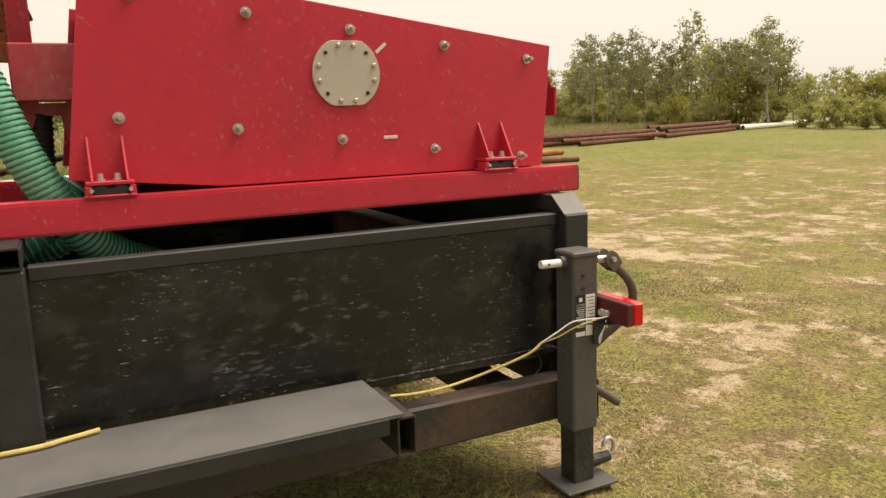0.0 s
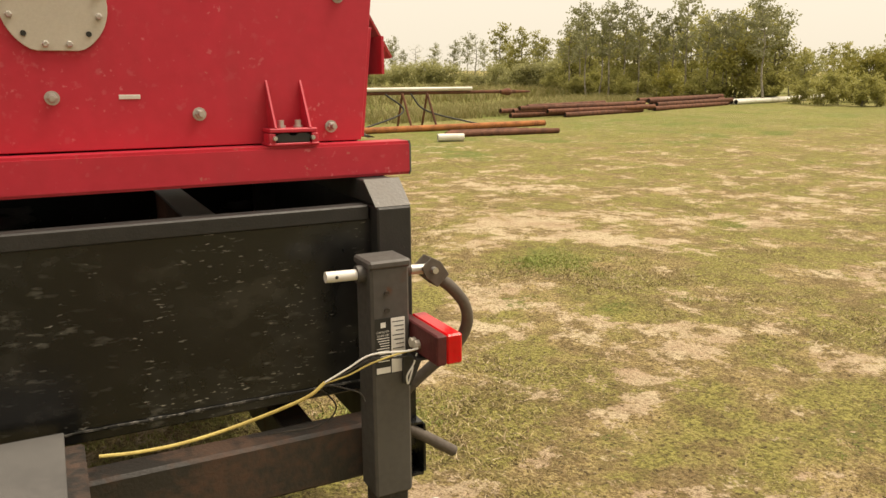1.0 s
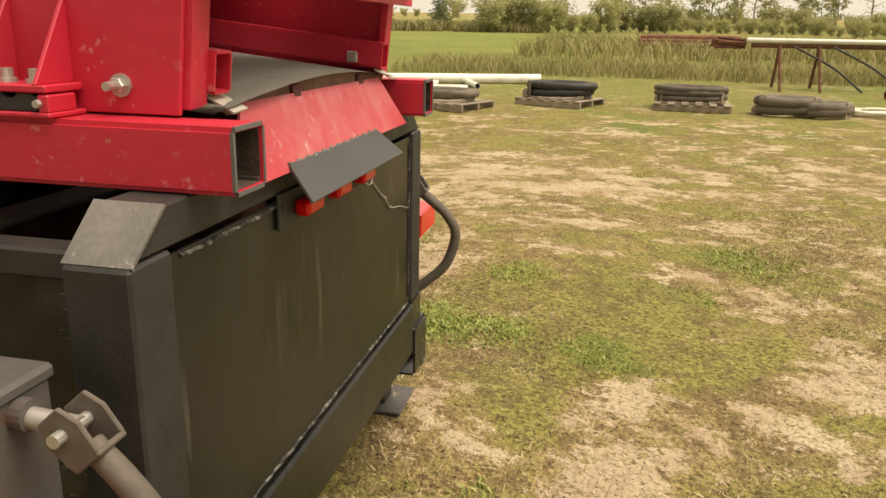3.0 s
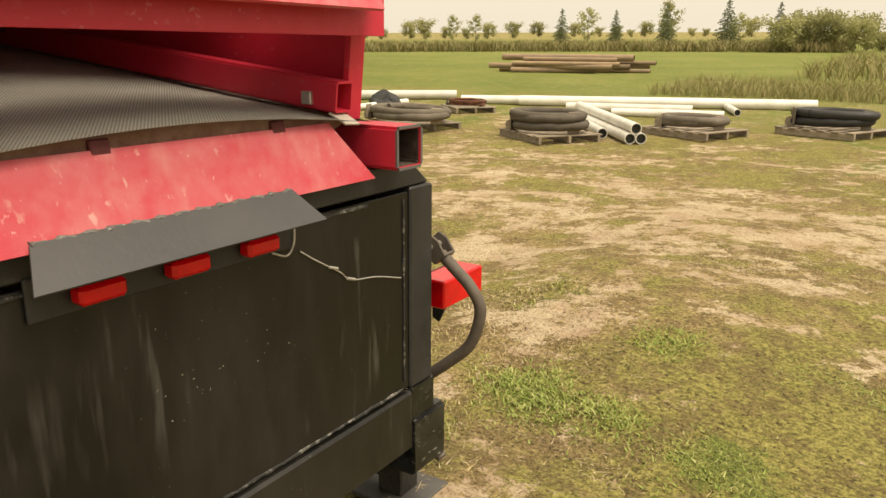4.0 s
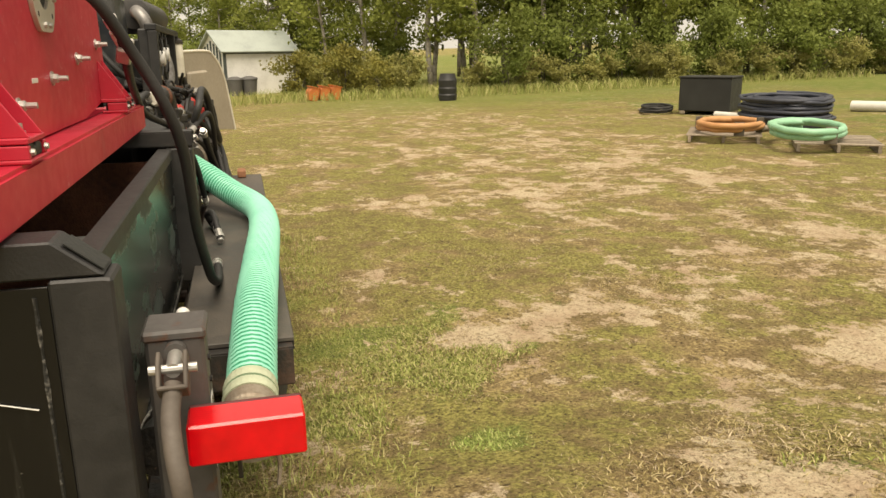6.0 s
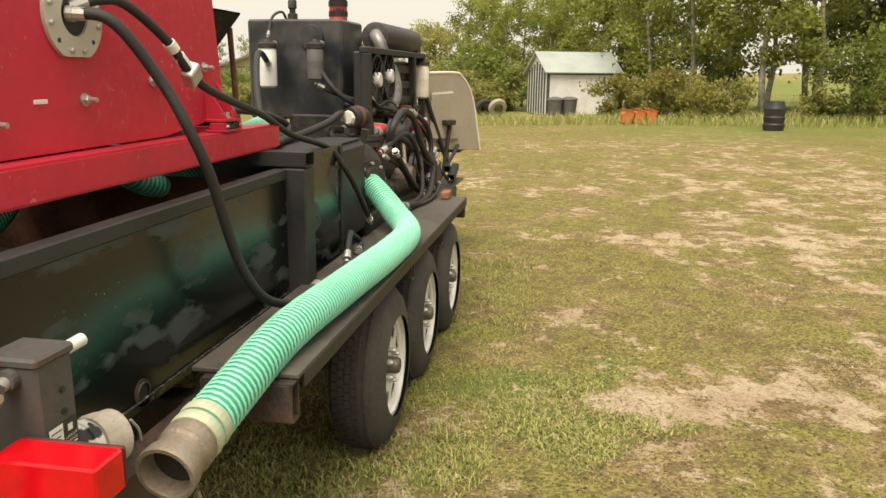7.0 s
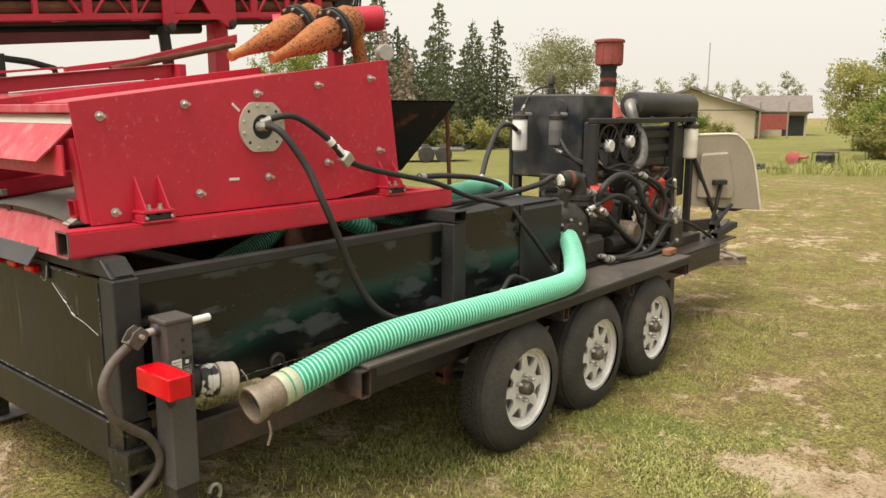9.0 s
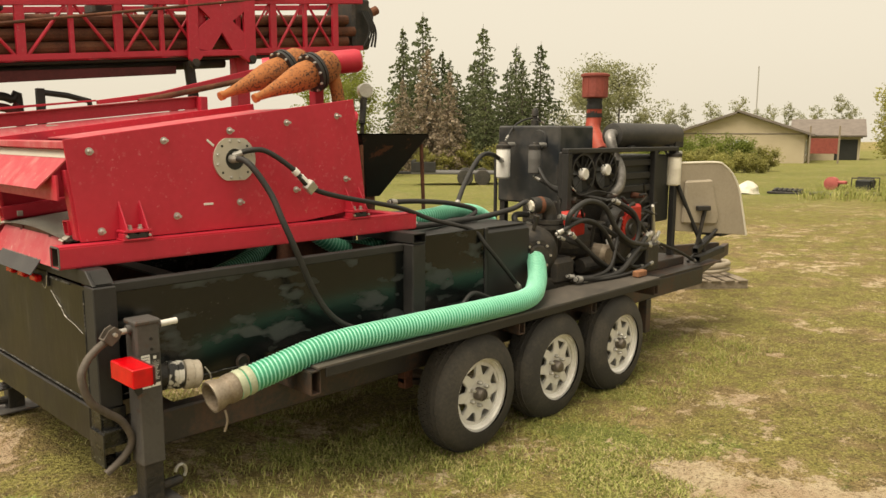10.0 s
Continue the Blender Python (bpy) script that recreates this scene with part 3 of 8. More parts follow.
def build_trailer():
    tr = thing("trailer", (2.5, 0, 0), "black three-axle equipment trailer with rusty frame on grass", "trailer")
    for s in (1, -1):
        ob = part("chassis_rail", box(0.17, 5.0, min(s * 0.62, s * 0.70), max(s * 0.62, s * 0.70), 0.435, 0.575, 0.008), CHASSIS, tr)
        part("side_plate", box(0.86, 3.80, min(s * 0.66, s * 0.95), max(s * 0.66, s * 0.95), 0.667, 0.68, 0.002), GREY_PRIMER if s > 0 else DUSTY_PLATE, tr)
        part("plate_lip", box(0.90, 3.80, min(s * 0.944, s * 0.952), max(s * 0.944, s * 0.952), 0.628, 0.672, 0.002), BLACK_MATT, tr)
        for x in (0.85, 2.26, 2.98, 3.76):
            part("outrigger", square_tube((x, s * 0.70, 0.612), (x, s * 0.945, 0.612), 0.052, 0.105, 0.005), CHASSIS, tr)
    for x in (0.35, 0.95, 1.55, 2.2, 2.85, 3.5, 4.2, 4.9):
        part("cross_member", box(x - 0.04, x + 0.04, -0.62, 0.62, 0.45, 0.56, 0.004), CHASSIS, tr)
    part("rear_beam", box(0.055, 0.15, -0.575, 0.575, 0.475, 0.622, 0.006), BLACK_DUSTY, tr)
    for s in (1, -1):
        part("post_socket", square_tube((0.108, s * 0.62, 0.475), (0.108, s * 0.62, 0.625), 0.104, 0.098, 0.006, up=(1, 0, 0)), BLACK, tr)
        part("beam_end", square_tube((0.10, s * 0.575, 0.475), (0.10, s * 0.70, 0.475), 0.10, 0.145, 0.006), BLACK, tr)
    part("front_deck", box(3.82, 5.35, -0.70, 0.70, 0.578, 0.592, 0.003), CHASSIS, tr)
    for s in (1, -1):
        part("tongue_beam", square_tube((4.9, s * 0.60, 0.50), (6.9, s * 0.05, 0.46), 0.06, 0.12, 0.006), CHASSIS, tr)
    part("stand_leg", box(4.08, 4.15, -0.70, -0.63, 0.18, 0.435, 0.004), CHASSIS, tr)
    part("stand_leg", box(4.08, 4.15, 0.63, 0.70, 0.18, 0.435, 0.004), CHASSIS, tr)
    for x in WHEEL_X:
        part("axle", rod((x, -0.74, WHEEL_Z), (x, 0.74, WHEEL_Z), 0.038, 14), CHASSIS, tr)
        for s in (1, -1):
            build_wheel(tr, x, s)
            part("spring_hanger", box(x - 0.30, x - 0.24, s * 0.64 - 0.03, s * 0.64 + 0.03, 0.33, 0.436, 0.005), RUST, tr)
            part("leaf_spring", prism([(x - 0.30, 0.36), (x - 0.1, 0.30), (x + 0.1, 0.30), (x + 0.30, 0.36), (x + 0.30, 0.385), (x + 0.1, 0.335), (x - 0.1, 0.335), (x - 0.30, 0.385)],
                                      "y", s * 0.64 - 0.025, s * 0.64 + 0.025), CHASSIS, tr)
    return tr


WHEEL_X, WHEEL_Z = (1.925, 2.62, 3.33), 0.295


def build_wheel(tr, x, s):
    """A white spoked wheel with a black tyre; s: the side of the trailer."""
    yo, z, R = s * 0.945, WHEEL_Z, 0.325
    yi = s * 0.745
    prof = [(0.0, 0.198), (0.0, 0.215), (0.06, 0.255), (0.10, 0.288), (0.20, 0.312), (0.30, 0.322), (0.5, R), (0.70, 0.322), (0.80, 0.312), (0.90, 0.288),
            (0.94, 0.255), (1.0, 0.215), (1.0, 0.198)]
    rim = turned((x, yi, z), (x, yo - s * 0.004, z), [(0, 0.198), (0, 0.17), (0.9, 0.172), (0.94, 0.184), (1, 0.188), (1, 0.205), (0.98, 0.207), (0.9, 0.198)], 48, None, False)
    # spoke disc: a ring of eight trapezoid windows between hub and rim
    b = bmesh.new()
    yd = yo - s * 0.035
    put = lambda r, a, y: b.verts.new((x + r * math.cos(a), y, z + r * math.sin(a)))  # noqa: E731
    n = 8
    for face in range(2):
        y0 = yd - s * 0.012 * face
        dish = lambda r: y0 + s * 0.014 * math.cos((r - 0.1) / 0.075 * 1.2)  # noqa: E731
        for k in range(n):
            a0, a1 = 2 * math.pi * k / n, 2 * math.pi * (k + 1) / n
            g = 0.19
            aa = [a0, a0 + g, a1 - g, a1]
            lv = [[put(r, a, dish(r)) for a in aa] for r in (0.0, 0.105, 0.155, 0.186)]
            ow = [put(0.105, (a0 + a1) / 2 - 0.11, dish(0.105)), put(0.105, (a0 + a1) / 2 + 0.11, dish(0.105))]
            iw = [put(0.155, a0 + 0.13, dish(0.155)), put(0.155, a1 - 0.13, dish(0.155))]
            c = lv[0][0]
            b.faces.new((c, lv[1][0], ow[0])), b.faces.new((c, ow[0], ow[1])), b.faces.new((c, ow[1], lv[1][3]))
            b.faces.new((lv[1][0], lv[2][0], iw[0], ow[0])), b.faces.new((ow[1], iw[1], lv[2][3], lv[1][3]))
            b.faces.new((lv[2][0], lv[3][0], lv[3][1], iw[0])), b.faces.new((iw[0], lv[3][1], lv[3][2], iw[1])), b.faces.new((iw[1], lv[3][2], lv[3][3], lv[2][3]))
    bmesh.ops.delete(b, geom=[v for v in b.verts if not v.link_faces], context="VERTS")
    bmesh.ops.remove_doubles(b, verts=b.verts[:], dist=0.0004)
    wheel = auto(part("wheel", join(b, rim), WHITE, tr, "white spoked trailer wheel with black tyre"))
    tyre = auto(part("tyre", turned((x, yi - s * 0.004, z), (x, yo + s * 0.012, z), prof, 56, None, False), TYRE, wheel), 50)
    tread = bmesh.new()
    for q in (0.25, 0.38, 0.5, 0.62, 0.75):
        yq = yi + (yo - yi) * q
        for k in range(64):
            a = 2 * math.pi * (k + (0.5 if q in (0.38, 0.62) else 0)) / 64
            box(-0.013, 0.013, -0.011, 0.011, 0, 0.008, 0, tread, Matrix.Translation((x, yq, z)) @ Matrix.Rotation(a, 4, "Y") @ Matrix.Translation((0, 0, R - (0.002 if q == 0.5 else 0.0045 if 0.3 < q < 0.7 else 0.012))))
    tagged(part("tread", tread, TYRE, wheel), kind="stuff")
    auto(part("hub", turned((x, yo - s * 0.10, z), (x, yo + s * 0.022, z), [(0, 0.07), (0.40, 0.066), (0.50, 0.052), (0.55, 0.036), (0.88, 0.034), (0.96, 0.028), (1, 0.012)], 24), HUB, wheel, "grease-stained dull metal hub"))
    for k in range(6):
        a = 2 * math.pi * (k + 0.5) / 6
        bx, bz = x + 0.062 * math.cos(a), z + 0.062 * math.sin(a)
        part("lug_nut", turned((bx, yo - s * 0.03, bz), (bx, yo + s * 0.004, bz), [(0, 0.011), (0.7, 0.011), (1, 0.007)], 6), STEEL, wheel)


HUB = surface("greasy_hub", (0.16, 0.14, 0.12), (0.06, 0.05, 0.045), 0.45, 0.5, 14, 60, (0.45, 0.62), bump=0.2)
DUSTY_PLATE = surface("dusty_deck_plate", (0.052, 0.047, 0.042), (0.105, 0.09, 0.074), 0.55, 0, 3, 24, (0.40, 0.66), bump=0.1)
SCUFFED = chips(surface("scuffed_cap", (0.10, 0.096, 0.09), (0.17, 0.16, 0.15), 0.5, 0, 8, 60, (0.4, 0.7), bump=0.2), (0.5, 0.48, 0.44), 110, (0.60, 0.68), 9, (0.45, 0.6))
trailer = build_trailer()


def build_mud_tank():
    tk = thing("mud_tank", (1.4, 0, 0.62), "black enamelled steel mud tank with chipped paint", "tank")
    for s in (1, -1):
        part("side_wall", box(0.15, 1.67, s * 0.612 - 0.004, s * 0.612 + 0.004, 0.652, 1.06, 0.001), BLACK if s > 0 else BLACK_BLOTCH, tk, "chipped glossy black side wall")
        part("top_lip", box(0.155, 1.665, min(s * 0.575, s * 0.622), max(s * 0.575, s * 0.622), 1.058, 1.096, 0.004), BLACK_MATT, tk)
        part("bottom_lip", box(0.155, 1.665, min(s * 0.58, s * 0.620), max(s * 0.58, s * 0.620), 0.630, 0.654, 0.003), BLACK, tk)
        part("corner_post", prism([(s * 0.575, 0.625), (s * 0.662, 0.625), (s * 0.662, 1.092), (s * 0.648, 1.094), (s * 0.575, 1.094)], "x", 0.062, 0.150, 0.004), BLACK_MATT, tk)
        part("middle_post", box(1.668, 1.762, min(s * 0.60, s * 0.688), max(s * 0.60, s * 0.688), 0.625, 1.096, 0.005), BLACK_MATT, tk)
        part("front_wall", box(1.764, 2.33, s * 0.60 - 0.004, s * 0.60 + 0.004, 0.65, 1.12, 0.001), BLACK_BLOTCH, tk)
        part("front_box", box(2.345, 2.78, min(s * 0.40, s * 0.595), max(s * 0.40, s * 0.595), 0.66, 1.11, 0.025), BLACK_MATT, tk)
        part("seam_strip", box(2.325, 2.35, s * 0.600 - 0.012, s * 0.600 + 0.012, 0.65, 1.12, 0.002), BLACK_MATT, tk)
    part("rear_wall", box(0.068, 0.076, -0.574, 0.574, 0.63, 1.085, 0.001), BLACK_DUSTY, tk, "black rear wall with a wandering crack line")
    # top cross tubes: the rear one has mitred ends
    b = prism([(-0.652, 1.096), (0.652, 1.096), (0.585, 1.150), (-0.585, 1.150)], "x", 0.066, 0.150, 0.003)
    part("rear_cross_tube", b, BLACK_MATT, tk)
    part("tube_cap", sheet([(0.062, 0.657, 1.094), (0.152, 0.657, 1.094), (0.154, 0.586, 1.153), (0.060, 0.586, 1.153)], 0.004), SCUFFED, tk, "grey scuffed end cap")
    # black sheet on the solid end, painted shade of the tube's hollow
    part("tube_opening", sheet([(0.078, -0.6485, 1.102), (0.138, -0.6485, 1.102), (0.138, -0.5985, 1.143), (0.078, -0.5985, 1.143)], 0.002), PLASTIC_AND_HOLE_BLACK, tk)
    part("front_cross_tube", square_tube((1.715, -0.69, 1.126), (1.715, 0.69, 1.126), 0.09, 0.052, 0.005), BLACK_MATT, tk)
    part("floor_plate", box(0.15, 2.78, -0.60, 0.60, 0.622, 0.630, 0.001), CHASSIS, tk)
    part("divider", box(1.70, 1.712, -0.60, 0.60, 0.64, 1.05, 0.001), RUST, tk, "rust-brown inner divider plate")
    part("baffle_strip", box(0.46, 0.54, -0.575, 0.575, 1.045, 1.055, 0.002), GREY_PRIMER, tk)
    part("baffle", box(0.495, 0.503, -0.60, 0.60, 0.64, 1.045, 0.001), RUST, tk)
    part("front_plate", box(2.77, 2.782, -0.58, 0.58, 0.66, 1.08, 0.001), BLACK_MATT, tk)
    part("hatch", box(1.80, 2.74, -0.58, 0.30, 1.112, 1.118, 0.001), BLACK_MATT, tk)
    return tk


mud_tank = build_mud_tank()


# ---- shaker on its red skid ----
def build_skid():
    sk = thing("shaker_skid", (0.9, 0, 1.15), "red painted square-tube skid on the black tank", "skid frame")
    for s in (1, -1):
        auto(part("skid_rail", square_tube((0.0, s * 0.484, 1.1945), (1.848, s * 0.484, 1.1945), 0.086, 0.085, 0.006), RED, sk))
    for s in (1, -1):
        # plate and liner are added: the tube's inner shade as colour, over some rust
        part("rail_mouth_shade", box(0.10, 0.104, s * 0.484 - 0.0355, s * 0.484 + 0.0355, 1.160, 1.229, 0.001), PLASTIC_AND_HOLE_BLACK, sk, "black plate standing for the shade deep in the open tube")
        part("rail_shade_liner", square_tube((0.004, s * 0.484, 1.1945), (0.10, s * 0.484, 1.1945), 0.0735, 0.0725, 0.001), TUBE_SHADE_RUST, sk, "added liner in rust brown, darkened for the shade in the tube")
        part("rail_rim", square_tube((-0.0015, s * 0.484, 1.1945), (0.003, s * 0.484, 1.1945), 0.0872, 0.0862, 0.0055), GREY_PRIMER, sk, "bare grey cut edge")
    for x in (0.95, 1.80):
        part("skid_cross", box(x - 0.04, x + 0.04, -0.44, 0.44, 1.155, 1.232, 0.004), RED, sk)
    return sk


# rust brown, darkened to stand for the shade inside the rail ends
TUBE_SHADE_RUST = surface("shaded_tube_rust", (0.035, 0.022, 0.018), (0.085, 0.06, 0.045), 0.9, 0, 10, 50, (0.4, 0.65), bump=0.3)
build_skid()
PANEL = [(0.108, 1.240), (0.066, 1.634), (1.475, 1.832), (1.552, 1.282), (1.16, 1.242)]
BOLTS = [(0.16, 1.590), (0.464, 1.630), (0.770, 1.672), (1.070, 1.711), (1.366, 1.747), (0.189, 1.277), (0.507, 1.315), (0.810, 1.356), (1.114, 1.397), (1.418, 1.436)]


def build_shaker():
    sh = thing("shale_shaker", (0.8, 0, 1.24), "red painted shale shaker box with bolted side panels", "shaker")
    for s in (1, -1):
        panel = part("side_panel", prism(PANEL, "y", s * 0.452, s * 0.460, 0.0015), RED, sh)
        for x, z in BOLTS:
            auto(part("bolt", cross_bolts(bmesh.new(), x, s * 0.460, z, s), STEEL, panel))
        # flange with flats top and bottom
        cx, cz, r = 0.788, 1.547, 0.104
        ring = []
        for k in range(48):
            a = 2 * math.pi * k / 48
            ring.append((cx + r * math.cos(a), cz + max(-0.093, min(0.093, r * math.sin(a)))))
        if s > 0:
            plate = auto(part("cover_plate", prism(ring, "y", 0.4605, 0.468, 0.001), SS, panel, "bare metal cover plate with a ring of holes"))
        else:
            b = bmesh.new()
            inner = [(cx + 0.047 * math.cos(2 * math.pi * k / 48), cz + 0.047 * math.sin(2 * math.pi * k / 48)) for k in range(48)]
            rows = [[b.verts.new((u, y, v)) for u, v in pts] for pts, y in ((ring, -0.4605), (ring, -0.470), (inner, -0.470), (inner, -0.462))]
            for p, q in zip(rows, rows[1:]):
                for k in range(48):
                    b.faces.new((p[k], p[(k + 1) % 48], q[(k + 1) % 48], q[k]))
            plate = part("flange_ring", b, SS, panel, "bare metal ring flange round a dark opening")
            # black disc in place of the shaded hollow behind the ring
            part("opening", turned((cx, -0.461, cz), (cx, -0.4635, cz), [(0, 0.047), (1, 0.047)], 32), PLASTIC_AND_HOLE_BLACK, plate)
        for k in range(12):
            a = 2 * math.pi * (k + 0.5) / 12
            u, v = cx + 0.088 * math.cos(a), cz + 0.082 * math.sin(a)
            if k % 3 == 1:
                # hole shown as a black dot for its inner shade
                part("hole", turned((u, s * 0.4685, v), (u, s * 0.4705, v), [(0, 0.006), (1, 0.006)], 10), PLASTIC_AND_HOLE_BLACK, plate)
            else:
                part("screw", turned((u, s * 0.468, v), (u, s * 0.477, v), [(0, 0.007), (0.8, 0.007), (1, 0.005)], 6), STEEL, plate)
        for u, v, w, tilt in ((0.655, 1.356, 0.045, 0), (0.675, 1.62, 0.042, 40)):
            part("chalk_mark", box(-w / 2, w / 2, -0.0012, 0.0012, -0.005, 0.005, 0.001, None, pose(u, s * 0.4612, v, 0, tilt, 0)), WHITE, panel, "pale rubbed paint mark")
        for x in (0.305, 1.458):
            build_isolator(sh, x, s)
    # top frame, lid and screens
    part("cross_tube", rod((1.2, -0.452, 1.45), (1.2, 0.452, 1.45), 0.035, 16), RED_DARK, sh)
    part("lid", sheet([(0.085, -0.452, 1.562), (0.085, 0.452, 1.562), (-0.012, 0.385, 1.447), (-0.012, -0.385, 1.447)], 0.006), RED_DUSTY, sh, "sloping faded red rear lid")
    part("lid_strip", box(0.075, 0.20, -0.452, 0.452, 1.600, 1.628, 0.003), RED_DUSTY, sh)
    part("grey_seal", sheet([(0.078, -0.452, 1.566), (0.078, 0.452, 1.566), (0.10, 0.452, 1.596), (0.10, -0.452, 1.596)], 0.004), SS, sh, "crumpled grey sheet-metal seal")
    part("lid_lip", box(0.035, 0.043, -0.452, 0.452, 1.405, 1.50, 0.001), RED, sh)
    part("top_plate", sheet([(0.33, -0.450, 1.632), (1.46, -0.450, 1.79), (1.46, 0.450, 1.79), (0.33, 0.450, 1.632)], 0.006), RED_DUSTY, sh, "dusty faded red top plate")
    arc = [(-0.40 + 0.8 * k / 12, 1.243 + 0.030 * math.sin(math.pi * (0.052 + 0.8 * k / 12 / 0.904))) for k in range(13)]
    part("grime_strip", prism([(-0.36, 1.232), (0.36, 1.232)] + arc[::-1], "x", 0.090, 0.095, 0), GRIME, sh, "mud-stained strip under the screen edge")
    for y in (-0.21, 0.13):
        part("screen_lug", prism([(0.080, 1.236), (0.092, 1.240), (0.092, 1.262), (0.084, 1.262)], "y", y - 0.016, y + 0.016, 0.002), RED_DARK, sh)
    part("flap_weld", pipe([(0.045 + 0.002 * math.sin(k * 2.3), -0.195 + 0.46 * k / 46, 1.1465 + 0.002 * math.sin(k * 1.7)) for k in range(47)], 0.004, 6, None, True, lambda i: 0.0035 + 0.0015 * math.sin(i * 2.9)), SCUFFED, sh, "rough weld bead along the flap")
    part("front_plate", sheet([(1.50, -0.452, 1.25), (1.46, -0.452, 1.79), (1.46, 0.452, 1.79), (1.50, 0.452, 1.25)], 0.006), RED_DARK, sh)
    b = bmesh.new()
    nx, ny = 10, 14
    grid = [[b.verts.new((0.065 + 1.40 * i / nx, -0.452 + 0.904 * j / ny, 1.243 + 0.15 * i / nx + 0.030 * math.sin(math.pi * j / ny))) for j in range(ny + 1)] for i in range(nx + 1)]
    for i in range(nx):
        for j in range(ny):
            b.faces.new((grid[i][j], grid[i + 1][j], grid[i + 1][j + 1], grid[i][j + 1]))
    ret = bmesh.ops.solidify(b, geom=b.faces[:], thickness=0.004)
    part("screen", b, MESH, sh, "dusty woven wire screen, bowed upwards", smooth=True)
    for s in (1, -1):
        auto(part("side_channel", square_tube((0.082, s * 0.386, 1.293), (1.45, s * 0.386, 1.44), 0.048, 0.058, 0.004), RED, sh))
        part("rear_flange", prism([(0.097, 1.247), (0.112, 1.247), (0.083, 1.52), (0.068, 1.52)], "y", min(s * 0.408, s * 0.4515), max(s * 0.408, s * 0.4515), 0.001), RED, sh)
        part("screen_hook", sheet([(0.06, s * 0.36, 1.244), (0.06, s * 0.402, 1.241), (0.10, s * 0.402, 1.262), (0.10, s * 0.36, 1.262)], 0.003), SS, sh, "bent bare metal screen hook")
        part("clamp", box(0.14, 0.165, s * 0.360 - 0.005, s * 0.360 + 0.005, 1.278, 1.303, 0.002), STEEL, sh)
    for y in (-0.28, -0.09, 0.1, 0.29):
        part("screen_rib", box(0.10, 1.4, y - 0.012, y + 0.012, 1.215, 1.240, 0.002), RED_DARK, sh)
    part("apron", sheet([(0.088, -0.34, 1.246), (0.088, 0.34, 1.246), (0.045, 0.425, 1.135), (0.045, -0.425, 1.135)], 0.005), RED_DUSTY, sh, "sun-bleached scuffed red discharge apron")
    part("apron_flap", sheet([(0.046, -0.195, 1.146), (0.046, 0.265, 1.146), (-0.005, 0.295, 1.095), (-0.005, -0.225, 1.095)], 0.004), FLAP, sh, "grey primer flap welded under the apron")
    return sh


def build_isolator(sh, x, s):
    """Gusseted foot on a black rubber block."""
    y0, y1 = s * 0.460, s * 0.532
    for dx in (-0.042, 0.042):
        part("gusset", prism([(y0, 1.279), (y1, 1.279), (y0, 1.392)], "x", x + dx - 0.003, x + dx + 0.003, 0.001), RED, sh)
    ft = part("foot_plate", box(x - 0.058, x + 0.058, min(y0, y1), max(y0, y1), 1.269, 1.279, 0.002), RED, sh)
    blk = part("rubber_block", prism([(x - 0.040, 1.245), (x + 0.040, 1.245), (x + 0.044, 1.262), (x + 0.030, 1.269), (x + 0.012, 1.269), (x + 0.006, 1.262), (x - 0.006, 1.262), (x - 0.012, 1.269), (x - 0.030, 1.269), (x - 0.044, 1.262)],
                                     "y", min(s * 0.47, s * 0.528), max(s * 0.47, s * 0.528), 0.002), RUBBER, sh)
    part("base_plate", box(x - 0.062, x + 0.062, min(s * 0.462, s * 0.534), max(s * 0.462, s * 0.534), 1.238, 1.245, 0.002), RED, sh)
    for dx in (-0.052, 0.052):
        part("cheek", box(x + dx - 0.008, x + dx + 0.008, min(s * 0.478, s * 0.532), max(s * 0.478, s * 0.532), 1.2445, 1.267, 0.002), RED, sh)
    for dx in (-0.02, 0.022):
        part("bolt", turned((x + dx, s * 0.5, 1.279), (x + dx, s * 0.5, 1.297), [(0, 0.012), (0.3, 0.012), (0.3, 0.008), (1, 0.008)], 10), STEEL, ft)
    for dx in (-0.046, 0.046):
        part("bolt", turned((x + dx, s * 0.532, 1.256), (x + dx, s * 0.538, 1.256), [(0, 0.006), (1, 0.005)], 8), STEEL, blk)


GRIME = surface("dried_mud", (0.16, 0.075, 0.055), (0.24, 0.15, 0.11), 0.9, 0, 14, 60, (0.4, 0.65), bump=0.4)
FLAP = surface("blue_grey_primer", (0.040, 0.041, 0.044), (0.062, 0.062, 0.063), 0.5, 0, 6, 60, (0.35, 0.7), bump=0.06)
shaker = build_shaker()


